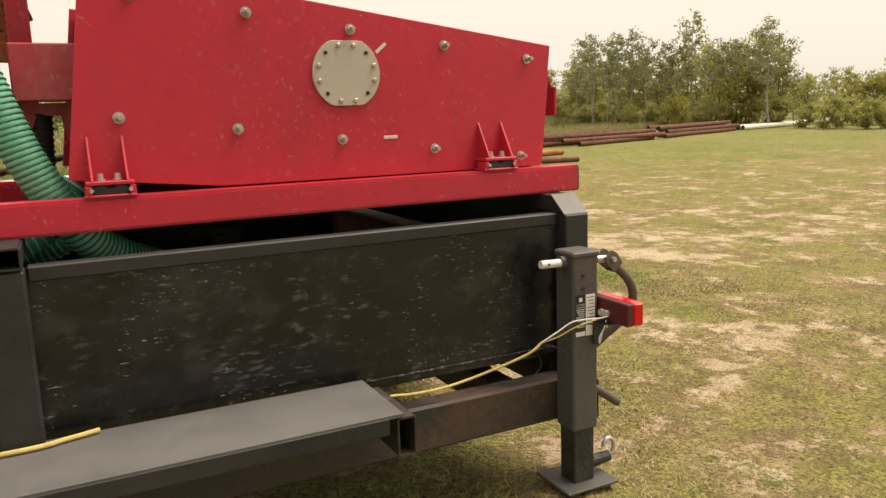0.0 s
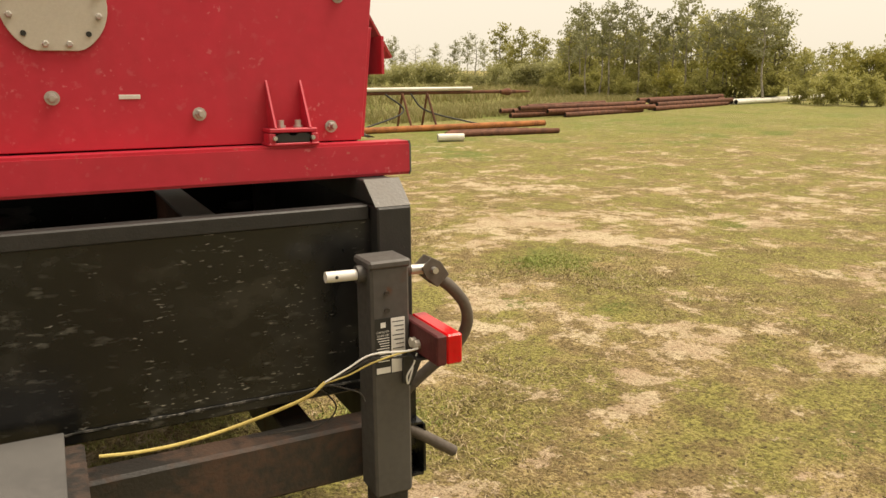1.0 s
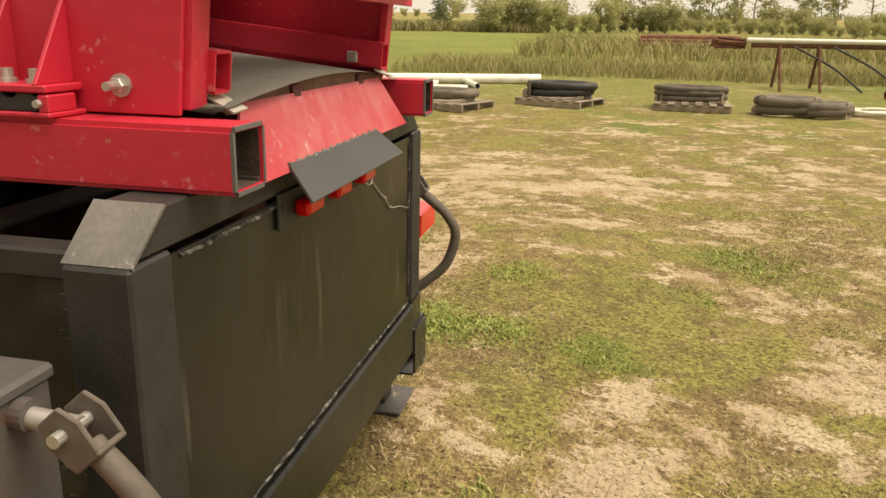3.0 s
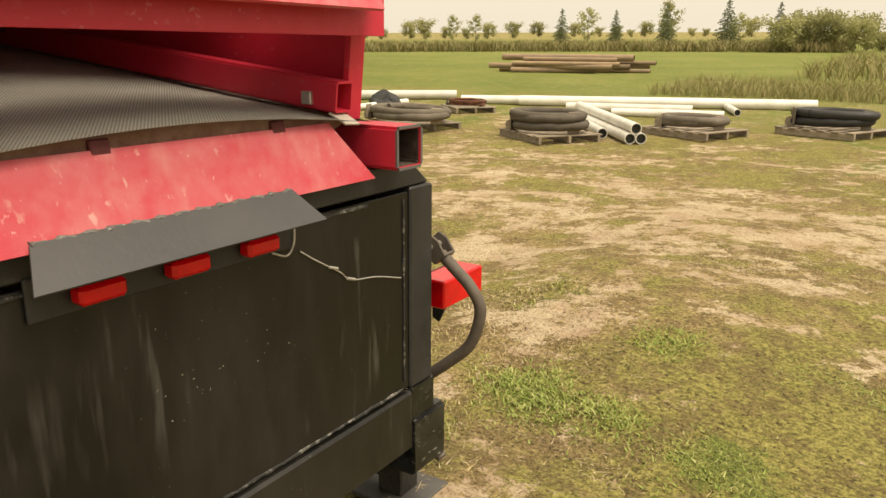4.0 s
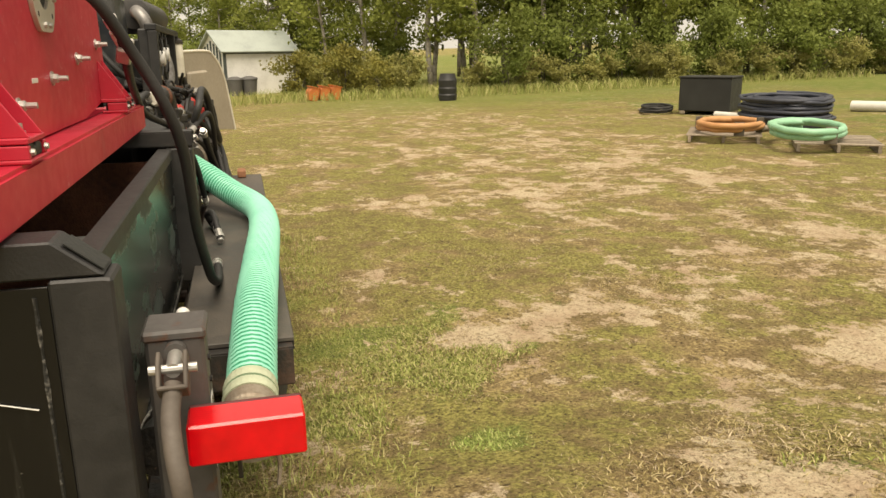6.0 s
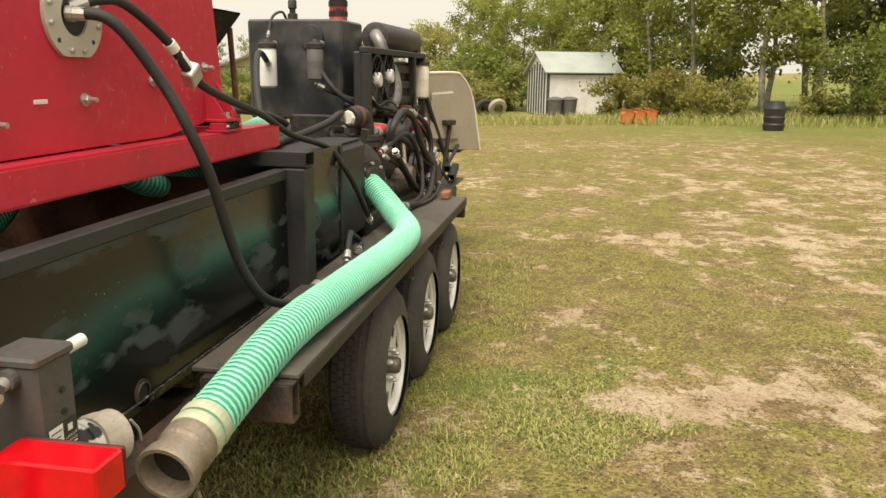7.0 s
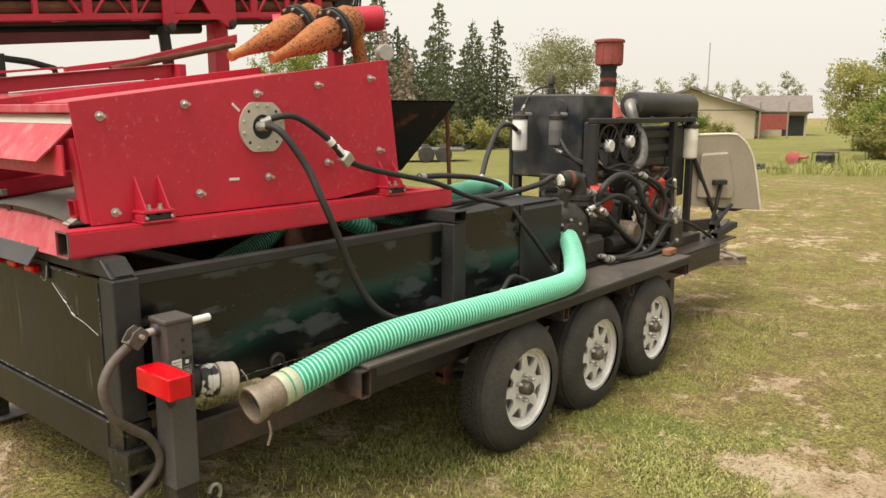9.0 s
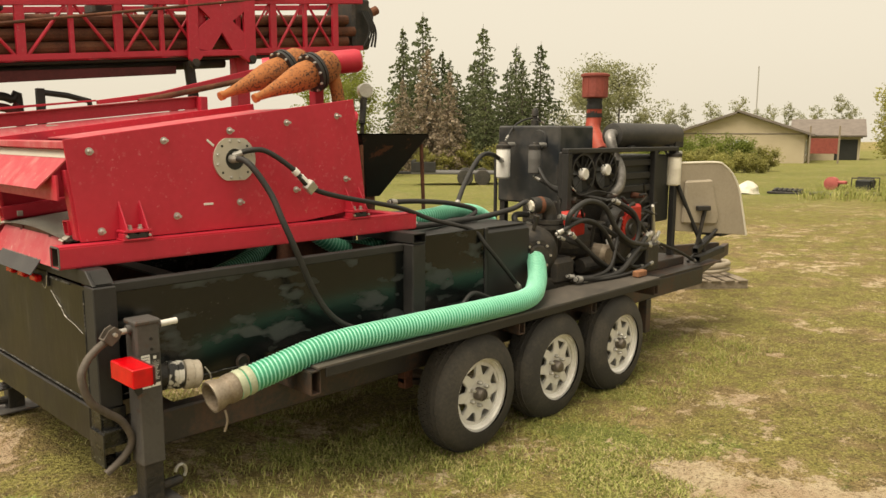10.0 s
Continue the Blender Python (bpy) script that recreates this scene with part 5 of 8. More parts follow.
def build_boom_rest():
    """Red channel-iron rest of the drill rig, running beside the trailer at head height."""
    t = thing("boom_rest", (1.7, 3.0, 0), "red channel-iron boom rest of the drill rig", "boom rest")
    slope = 0.117
    x0, x1 = -0.6, 2.49
    zt = lambda x: 1.795 + slope * (x - 0.882)  # noqa: E731
    part("rest_beam", prism([(x0, zt(x0) - 0.095), (x1, zt(x1) - 0.10), (x1, zt(x1)), (x0, zt(x0))], "y", 3.0, 3.012, 0.002), RED, t)
    part("beam_flange", prism([(x0, zt(x0)), (x1, zt(x1)), (x1, zt(x1) + 0.008), (x0, zt(x0) + 0.008)], "y", 2.96, 3.06, 0.001), RED_DUSTY, t)
    part("rest_floor", sheet([(x0, 2.98, zt(x0) - 0.10), (x1, 2.98, zt(x1) - 0.105), (x1, 2.90, zt(x1) - 0.165), (x0, 2.90, zt(x0) - 0.165)], 0.006), RED_DUSTY, t, "scuffed pinkish red sloping floor")
    part("rest_beam", prism([(x0, zt(x0) + 0.03), (1.65, zt(1.65) + 0.035), (1.65, zt(1.65) + 0.05), (x0, zt(x0) + 0.06)], "y", 3.10, 3.112, 0.002), RED, t)
    part("end_plate", box(2.49, 2.556, 2.90, 3.07, 1.80, 1.985, 0.003), RED, t)
    part("lift_lug", box(1.19, 1.29, 2.955, 2.967, 1.690, 1.722, 0.004), SS, t)
    part("boom", prism([(1.65, 1.895), (2.2, 1.965), (3.18, 2.205), (3.18, 2.28), (2.2, 2.02), (1.65, 1.93)], "y", 3.06, 3.11, 0.003), RED, t)
    part("boom_pipe", rod((1.98, 3.03, 1.925), (3.12, 3.03, 2.185), 0.026, 12), RUST, t, "rust-brown pipe under the boom")
    for x in (0.6, 2.3):
        part("rest_leg", box(x - 0.03, x + 0.03, 3.01, 3.07, land(x, 3.04) - 0.01, zt(x) - 0.09, 0.004), RED, t)
    return t


build_boom_rest()


def build_hopper():
    h = thing("mud_hopper", (1.98, 0.0, 1.28), "black steel mixing hopper with rust patches", "hopper")
    b = bmesh.new()
    top = [(1.74, -0.21), (2.26, -0.21), (2.26, 0.32), (1.74, 0.32)]
    low = [(1.93, -0.02), (2.03, -0.02), (2.03, 0.10), (1.93, 0.10)]
    rows = [[b.verts.new((x, y, z)) for x, y in pts] for pts, z in ((low, 1.29), (top, 1.655), (top, 1.662))]
    for p, q in zip(rows, rows[1:]):
        for k in range(4):
            b.faces.new((p[k], p[(k + 1) % 4], q[(k + 1) % 4], q[k]))
    bmesh.ops.solidify(b, geom=b.faces[:], thickness=0.006)
    part("funnel", b, HOPPER, h, "rust-blotched black funnel")
    part("throat", rod((1.98, 0.04, 1.12), (1.98, 0.04, 1.30), 0.05, 16), RUST, h)
    for x, y in ((1.76, -0.19), (2.24, -0.19), (1.76, 0.30), (2.24, 0.30)):
        part("leg", rod((x, y, 1.118), (x * 0.98 + 0.04, y * 0.9, 1.60), 0.012, 8), RUST, h)
    return h


HOPPER = surface("rust_blotched_black", (0.018, 0.016, 0.015), (0.03, 0.024, 0.02), 0.5, 0, 3, 20, (0.4, 0.7), (0.13, 0.055, 0.03), 0.12, 7, 0.2)
build_hopper()


# ---- engine, pump and cooler ----
def build_pump():
    p = thing("centrifugal_pump", (2.9, -0.5, 0.68), "grimy cast-iron centrifugal mud pump", "pump")
    auto(part("volute", turned((2.98, -0.36, 0.90), (2.86, -0.58, 0.90), [(0, 0.10), (0.15, 0.17), (0.4, 0.185), (0.75, 0.18), (0.9, 0.15), (1, 0.10)], 28), CAST, p))
    fl = auto(part("suction_flange", turned((2.865, -0.565, 0.90), (2.825, -0.635, 0.90), [(0, 0.09), (0.5, 0.10), (0.6, 0.10), (0.6, 0.07), (1, 0.066)], 28), CAST, p))
    auto(part("discharge_pipe", rod((3.10, -0.50, 0.80), (3.10, -0.50, 1.10), 0.062, 20), CAST, p))
    auto(part("discharge_flange", turned((3.10, -0.50, 1.045), (3.10, -0.50, 1.105), [(0, 0.095), (0.42, 0.095), (0.42, 0.085), (0.58, 0.085), (0.58, 0.095), (1, 0.095)], 24), CAST, p))
    auto(part("elbow", pipe(spline([(3.10, -0.50, 1.10), (3.10, -0.495, 1.15), (3.075, -0.49, 1.195), (3.02, -0.48, 1.205), (2.96, -0.46, 1.20)], 6), 0.052, 18), CAST, p))
    auto(part("rust_coupling", turned((3.035, -0.483, 1.203), (2.975, -0.462, 1.20), [(0, 0.056), (0.45, 0.056), (0.5, 0.048), (1, 0.046)], 18), RUST, p))
    auto(part("white_union", turned((2.976, -0.462, 1.20), (2.95, -0.452, 1.20), [(0, 0.043), (0.3, 0.045), (1, 0.032)], 8), CREAM, p))
    part("base", box(2.78, 3.25, -0.62, -0.25, 0.62, 0.74, 0.01), CAST, p)
    part("side_casing", box(2.98, 3.22, -0.64, -0.40, 0.68, 0.86, 0.03), CAST, p)
    auto(part("grease_cup", rod((2.87, -0.55, 1.06), (2.87, -0.57, 1.15), 0.012, 10, None, 0.02), CAST, p))
    for k in range(8):
        a = 2 * math.pi * k / 8
        ax = Vector((-0.48, -0.877, 0)).normalized()
        u = Vector((0, 0, 1))
        v = ax.cross(u)
        o = Vector((2.845, -0.60, 0.90)) + (u * math.sin(a) + v * math.cos(a)) * 0.085
        part("bolt", rod(o, o + ax * 0.02, 0.009, 6), STEEL, fl)
    return p


build_pump()


def build_engine():
    e = thing("diesel_engine", (3.8, -0.2, 0.59), "grimy diesel engine with red flywheel housing", "engine")
    part("bed_frame", box(3.25, 4.95, -0.55, 0.35, 0.592, 0.66, 0.006), CHASSIS, e)
    part("crankcase", box(3.45, 4.45, -0.46, 0.16, 0.66, 0.98, 0.03), CAST, e)
    part("cylinder_head", box(3.55, 4.40, -0.38, 0.10, 0.98, 1.20, 0.03), CAST, e)
    part("rocker_cover", box(3.60, 4.35, -0.32, 0.02, 1.20, 1.27, 0.03), BLACK_MATT, e)
    part("gearbox", turned((3.22, -0.42, 0.93), (3.48, -0.42, 0.93), [(0, 0.10), (0.3, 0.13), (1, 0.16)], 20), CAST, e)
    auto(part("flywheel_housing", turned((3.92, -0.46, 1.0), (3.92, -0.585, 1.0), [(0, 0.15), (0.7, 0.15), (1, 0.13), (1, 0.05)], 28), CAST, e))
    part("red_cover", box(3.90, 4.14, -0.60, -0.52, 0.90, 1.15, 0.02), ENGINE_RED, e, "bright red square cover plate")
    gear = [((0.118 if k % 2 else 0.104) * math.cos(math.pi * k / 24) + 3.90, (0.118 if k % 2 else 0.104) * math.sin(math.pi * k / 24) + 0.985) for k in range(48)]
    part("flywheel", prism(gear, "y", -0.645, -0.615, 0), ENGINE_RED, e, "red toothed flywheel")
    auto(part("flywheel_hub", turned((3.90, -0.64, 0.985), (3.90, -0.668, 0.985), [(0, 0.078), (0.5, 0.074), (0.5, 0.045), (1, 0.04)], 24), CAST, e))
    part("red_block", box(3.28, 3.45, -0.56, -0.44, 0.96, 1.14, 0.02), ENGINE_RED, e)
    part("alternator", turned((3.60, -0.50, 0.82), (3.60, -0.66, 0.82), [(0, 0.07), (0.2, 0.08), (0.8, 0.08), (1, 0.06)], 16), ALLOY, e)
    part("starter", turned((3.38, -0.56, 0.76), (3.66, -0.58, 0.76), [(0, 0.05), (0.1, 0.058), (0.9, 0.058), (1, 0.04)], 14), CAST, e)
    part("pulley", turned((3.80, -0.60, 0.86), (3.80, -0.66, 0.86), [(0, 0.085), (0.4, 0.085), (0.5, 0.065), (0.6, 0.085), (1, 0.085)], 20), CAST, e)
    part("fuel_filter", rod((4.02, -0.60, 0.98), (4.02, -0.60, 0.84), 0.028, 14), WHITE, e)
    part("valve_block", box(4.02, 4.20, -0.72, -0.58, 0.66, 0.86, 0.012), CAST, e)
    for k, (x, z) in enumerate(((4.06, 0.90), (4.12, 0.92), (4.18, 0.88), (4.10, 0.80), (4.16, 0.76))):
        auto(part("fitting", turned((x, -0.66, z - 0.05), (x + 0.02, -0.69, z + 0.03), [(0, 0.02), (0.4, 0.02), (0.4, 0.014), (0.6, 0.014), (0.6, 0.02), (1, 0.016)], 8), STEEL, e))
    r = random.Random(5)
    for k in range(64):
        x, z = r.uniform(3.3, 4.4), r.uniform(0.72, 1.22)
        y = -0.46 - r.uniform(0.0, 0.12)
        w = r.uniform(0.010, 0.040)
        if k % 2:
            part("casting_boss", turned((x, y + 0.1, z), (x + r.uniform(-0.03, 0.03), y, z), [(0, w * 1.3), (0.6, w), (1, w * 0.7)], 10), r.choice((CAST, CAST, ALLOY, RUST)), e)
        else:
            line = [(x, y, z), (x + r.uniform(-0.1, 0.1), y - 0.03, z + r.uniform(-0.08, 0.08)), (x + r.uniform(-0.22, 0.22), y, z + r.uniform(-0.2, 0.15))]
            part("pipework", pipe(spline(line, 5), 0.006 + 0.008 * r.random(), 8), r.choice((CAST, RUBBER, RUBBER, STEEL, ALLOY)), e)
    return e


build_engine()


def build_cooler():
    c = thing("oil_cooler", (4.1, -0.3, 0.66), "black oil cooler frame with two electric fans", "cooler")
    part("shroud", box(3.38, 4.02, -0.42, -0.36, 1.21, 1.54, 0.008), BLACK_MATT, c)
    part("radiator_core", box(4.03, 4.92, -0.40, -0.02, 0.95, 1.50, 0.01), PLASTIC_AND_HOLE_BLACK, c)
    for z in (1.02, 1.12, 1.22, 1.32, 1.42):
        part("louvre", box(4.06, 4.56, -0.425, -0.40, z, z + 0.05, 0.004), BLACK_MATT, c)
    part("top_beam", box(3.36, 4.95, -0.46, -0.40, 1.53, 1.565, 0.005), BLACK_MATT, c)
    for x in (4.58, 4.92):
        part("frame_post", box(x - 0.025, x + 0.025, -0.46, -0.41, 0.66, 1.53, 0.004), BLACK_MATT, c)
    part("frame_post", box(3.36, 3.41, -0.46, -0.41, 0.95, 1.53, 0.004), BLACK_MATT, c)
    part("side_brace", rod((4.93, -0.46, 1.27), (5.22, -0.62, 0.62), 0.018, 10), BLACK_MATT, c)
    for cx, cz in ((3.56, 1.385), (3.85, 1.405)):
        y = -0.425
        ring = auto(part("fan_ring", turned((cx, y + 0.02, cz), (cx, y - 0.03, cz), [(0, 0.145), (1, 0.145), (1, 0.132), (0, 0.132)], 32, None, False), BLACK_MATT, c))
        for k in range(9):
            a = 2 * math.pi * k / 9
            m = Matrix.Translation((cx, y - 0.012, cz)) @ Matrix.Rotation(a, 4, "Y") @ Matrix.Rotation(radians(32), 4, "Z")
            part("blade", prism([(-0.012, 0.035), (0.016, 0.035), (0.034, 0.128), (-0.030, 0.124)], "y", -0.0015, 0.0015, 0, None, m), PLASTIC_AND_HOLE_BLACK, ring)
        auto(part("motor_hub", turned((cx, y - 0.005, cz), (cx, y - 0.05, cz), [(0, 0.042), (0.8, 0.042), (1, 0.036)], 20), WHITE, ring, "pale fan motor hub"))
        for k in range(4):
            a = math.pi / 4 + k * math.pi / 2
            part("guard_bar", rod((cx, y - 0.042, cz), (cx + 0.14 * math.cos(a), y - 0.03, cz + 0.14 * math.sin(a)), 0.004, 6), BLACK_MATT, ring)
    return c


build_cooler()


def build_filter(x, y, z0, z1, r, material, label):
    f = thing("oil_filter", (x, y, z0), label, "filter", "spin-on filters")
    auto(part("canister", turned((x, y, z0), (x, y, z1), [(0, r * 0.8), (0.05, r), (0.95, r), (1, r * 0.9)], 20), material, f))
    auto(part("filter_head", turned((x, y, z1), (x, y, z1 + 0.05), [(0, r * 1.05), (0.5, r * 1.05), (0.7, r * 0.7), (1, r * 0.6)], 16), CAST, f))
    part("port", rod((x, y, z1 + 0.03), (x + 0.12, y, z1 + 0.03), 0.018, 10), STEEL, f)
    part("label_band", turned((x, y, z0 + (z1 - z0) * 0.35), (x, y, z0 + (z1 - z0) * 0.6), [(0, r * 1.004), (1, r * 1.004)], 20, None, False), SHED_WHITE if material is WHITE else material, f)
    return f


build_filter(3.41, 0.156, 1.335, 1.555, 0.052, WHITE, "white spin-on oil filter before the black tank")
build_filter(3.42, -0.127, 1.38, 1.555, 0.046, GREY_PRIMER, "dark grey spin-on oil filter before the black tank")
build_filter(4.935, -0.42, 1.24, 1.48, 0.066, CREAM, "cream spin-on filter hanging from the cooler frame")


def build_oil_tank():
    t = thing("hydraulic_tank", (3.8, 0.05, 1.15), "black hydraulic oil tank with smoky stains", "tank")
    part("tank_body", box(3.56, 4.00, -0.24, 0.335, 1.15, 1.725, 0.012), TANK_MAT, t)
    for y in (-0.2, 0.30):
        for x in (3.60, 3.96):
            part("leg", box(x - 0.025, x + 0.025, y - 0.025, y + 0.025, 0.66, 1.15, 0.003), BLACK_MATT, t)
    auto(part("sight_port", turned((3.562, -0.06, 1.62), (3.545, -0.06, 1.62), [(0, 0.075), (1, 0.07)], 24), TANK_MAT, t))
    auto(part("breather", turned((3.74, 0.12, 1.725), (3.74, 0.12, 1.86), [(0, 0.03), (0.3, 0.03), (0.35, 0.018), (0.5, 0.018), (0.55, 0.026), (0.85, 0.026), (1, 0.012)], 14), CAST, t))
    part("side_rod", rod((3.40, 0.22, 0.70), (3.40, 0.22, 1.50), 0.014, 10), BLACK_MATT, t)
    return t


TANK_MAT = surface("stained_black_tank", (0.018, 0.022, 0.027), (0.075, 0.072, 0.068), 0.32, 0, 3.6, 10, (0.45, 0.64), bump=0.08, rough_to=0.6)
chips(TANK_MAT, (0.17, 0.13, 0.10), 5, (0.52, 0.70), 2.5, (0.45, 0.6), (1, 1, 0.6), 0.8)
build_oil_tank()


def build_exhaust():
    m = thing("muffler", (4.75, -0.28, 1.55), "black horizontal muffler with silver exhaust pipe", "muffler")
    auto(part("muffler_body", turned((4.22, -0.26, 1.655), (5.19, -0.29, 1.655), [(0, 0.05), (0.01, 0.092), (0.03, 0.097), (0.97, 0.097), (0.99, 0.092), (1, 0.05)], 28), MUFFLER, m))
    auto(part("exhaust_pipe", pipe(spline([(4.25, -0.27, 1.66), (4.15, -0.29, 1.66), (4.10, -0.33, 1.61), (4.10, -0.36, 1.52), (4.10, -0.42, 1.40), (4.06, -0.44, 1.28), (3.98, -0.42, 1.22), (3.95, -0.36, 1.20)], 6), 0.040, 16), DULL_PIPE, m, "dull grey exhaust pipe"), 50)
    part("muffler_saddle", box(4.35, 4.42, -0.36, -0.18, 1.535, 1.575, 0.004), BLACK_MATT, m)
    part("muffler_saddle", box(4.98, 5.05, -0.36, -0.18, 1.535, 1.575, 0.004), BLACK_MATT, m)
    part("end_shield", box(5.06, 5.20, -0.37, -0.33, 1.555, 1.68, 0.004), BLACK_MATT, m)
    s = thing("air_intake_stack", (4.42, 0.05, 1.5), "red air intake stack with boxed rain cap", "air intake")
    auto(part("riser", pipe(spline([(4.30, -0.12, 1.52), (4.38, -0.02, 1.62), (4.43, 0.05, 1.70), (4.46, 0.06, 1.80), (4.46, 0.06, 1.90)], 6), 0.062, 18), STACK_RED, s))
    auto(part("band", turned((4.46, 0.06, 1.80), (4.46, 0.06, 1.97), [(0, 0.066), (0.2, 0.066), (0.2, 0.06), (0.4, 0.06), (0.4, 0.066), (0.6, 0.066), (0.6, 0.06), (0.8, 0.06), (0.8, 0.066), (1, 0.066)], 20), BLACK_MATT, s))
    auto(part("rain_cap", turned((4.46, 0.06, 1.955), (4.46, 0.06, 2.155), [(0, 0.085), (0.05, 0.105), (0.86, 0.105), (0.88, 0.118), (0.96, 0.118), (1, 0.10)], 20), STACK_CAP, s, "faded red louvred rain cap"))
    for k in range(10):
        a = 2 * math.pi * k / 10
        part("louvre_bar", box(0.103, 0.108, -0.006, 0.006, 1.975, 2.12, 0.001, None, Matrix.Translation((4.46, 0.06, 0)) @ Matrix.Rotation(a, 4, "Z")), STACK_CAP, s)


MUFFLER = surface("dusty_muffler_black", (0.030, 0.029, 0.028), (0.085, 0.075, 0.066), 0.5, 0, 3, 30, (0.42, 0.68), bump=0.1)
DULL_PIPE = surface("heat_dulled_pipe", (0.26, 0.25, 0.24), (0.10, 0.09, 0.085), 0.45, 0.5, 7, 50, (0.42, 0.68), bump=0.1)
STACK_RED = surface("orange_red_paint", (0.36, 0.05, 0.025), (0.22, 0.035, 0.02), 0.5, 0, 5, 40)
STACK_CAP = surface("faded_oxide_red", (0.27, 0.06, 0.045), (0.20, 0.045, 0.035), 0.6, 0, 5, 40)
build_exhaust()


def build_hood():
    h = thing("engine_hood", (5.3, -0.65, 0.62), "beige moulded engine hood propped open on its side", "hood")
    m = Matrix.Translation((4.96, -0.43, 0)) @ Matrix.Rotation(math.atan2(-0.37, 0.63), 4, "Z")
    out = [(0.0, 0.86), (0.0, 1.425), (0.38, 1.43), (0.47, 1.40), (0.55, 1.33), (0.61, 1.23), (0.65, 1.10), (0.72, 0.80), (0.35, 0.83)]
    shell = auto(part("hood_shell", prism(out, "y", -0.010, 0.006, 0.003, None, m), BEIGE, h))
    rim = [m @ Vector((u, -0.006, v)) for u, v in out[1:8]]
    auto(part("rim", pipe(spline(rim, 5), 0.011, 8), CREAM, h, "cream rolled edge"))
    part("raised_panel", prism([(0.06, 0.92), (0.08, 1.28), (0.34, 1.29), (0.42, 0.98), (0.40, 0.90)], "y", -0.045, -0.008, 0.016, None, m), BEIGE, h)
    part("latch_arm", box(0.20, 0.225, -0.075, -0.045, 0.66, 1.06, 0.004, None, m @ pose(0, 0, 0, 0, 12, 0) @ Matrix.Translation((-0.17, 0, 0.02))), CAST, h)
    part("latch_head", box(0.18, 0.30, -0.095, -0.045, 1.03, 1.07, 0.006, None, m), CAST, h)
    part("lower_rail", square_tube((5.0, -0.62, 0.70), (5.62, -0.50, 0.80), 0.05, 0.05, 0.005), BLACK_MATT, h)
    part("prop", rod((5.02, -0.55, 0.60), (5.30, -0.66, 0.86), 0.014, 8), BLACK_MATT, h)
    part("rail_end", box(5.40, 5.62, -0.66, -0.46, 0.79, 0.815, 0.004), BLACK_MATT, h)
    part("deck_arm", square_tube((4.95, -0.66, 0.64), (5.55, -0.60, 0.66), 0.06, 0.05, 0.005), BLACK_MATT, h)
    return h


build_hood()
blk = thing("wood_block", (3.72, -0.84, 0.682), "small raw wood block on the side plate", "wood block")
part("block", box(3.66, 3.78, -0.86, -0.81, 0.682, 0.725, 0.006, None), TAN_BLOCK, blk)


# ---- small trailer fittings ----
def build_drain():
    d = thing("drain_coupling", (0.33, -0.70, 0.70), "white-capped drain coupling on the tank side", "pipe coupling")
    a, b = Vector((0.235, -0.668, 0.722)), Vector((0.455, -0.712, 0.694))
    auto(part("pipe_stub", turned(a, a + (b - a) * 0.45, [(0, 0.046), (0.8, 0.046), (0.8, 0.052), (1, 0.052)], 24), CAST, d, "paint-chipped black stub"))
    auto(part("clamp_sleeve", turned(a + (b - a) * 0.36, a + (b - a) * 0.62, [(0, 0.055), (0.3, 0.057), (0.34, 0.053), (0.6, 0.053), (0.64, 0.057), (1, 0.056)], 24), SLEEVE, d, "black sleeve with flaking white paint"))
    auto(part("white_cap", turned(a + (b - a) * 0.66, a + (b - a) * 0.95, [(0, 0.055), (0.15, 0.059), (0.45, 0.059), (0.5, 0.056), (0.9, 0.057), (1, 0.050)], 24), CAP_WHITE, d, "off-white plastic cap"))
    part("retaining_wire", pipe(spline([(0.45, -0.745, 0.73), (0.468, -0.75, 0.70), (0.474, -0.75, 0.672)], 5), 0.003, 6), STEEL, d)
    auto(part("drain_hole", turned((0.70, -0.617, 0.672), (0.70, -0.623, 0.672), [(0, 0.034), (0.5, 0.034), (0.5, 0.026), (1, 0.024)], 20, None, False), CHASSIS, d, "rusty rim round a drain hole"))
    # bore is a black disc that stands for shade inside the hole
    part("drain_bore", turned((0.70, -0.6165, 0.672), (0.70, -0.618, 0.672), [(0, 0.026), (1, 0.026)], 16), PLASTIC_AND_HOLE_BLACK, d)
    return d


CAP_WHITE = chips(surface("grubby_plastic", (0.50, 0.46, 0.38), (0.36, 0.31, 0.25), 0.6, 0, 10, 60, (0.4, 0.66), bump=0.2), (0.16, 0.12, 0.09), 50, (0.60, 0.68), 8, (0.45, 0.6))
SLEEVE = surface("flaking_sleeve", (0.02, 0.02, 0.02), (0.62, 0.60, 0.55), 0.5, 0, 14, 40, (0.50, 0.54), bump=0.15)
build_drain()


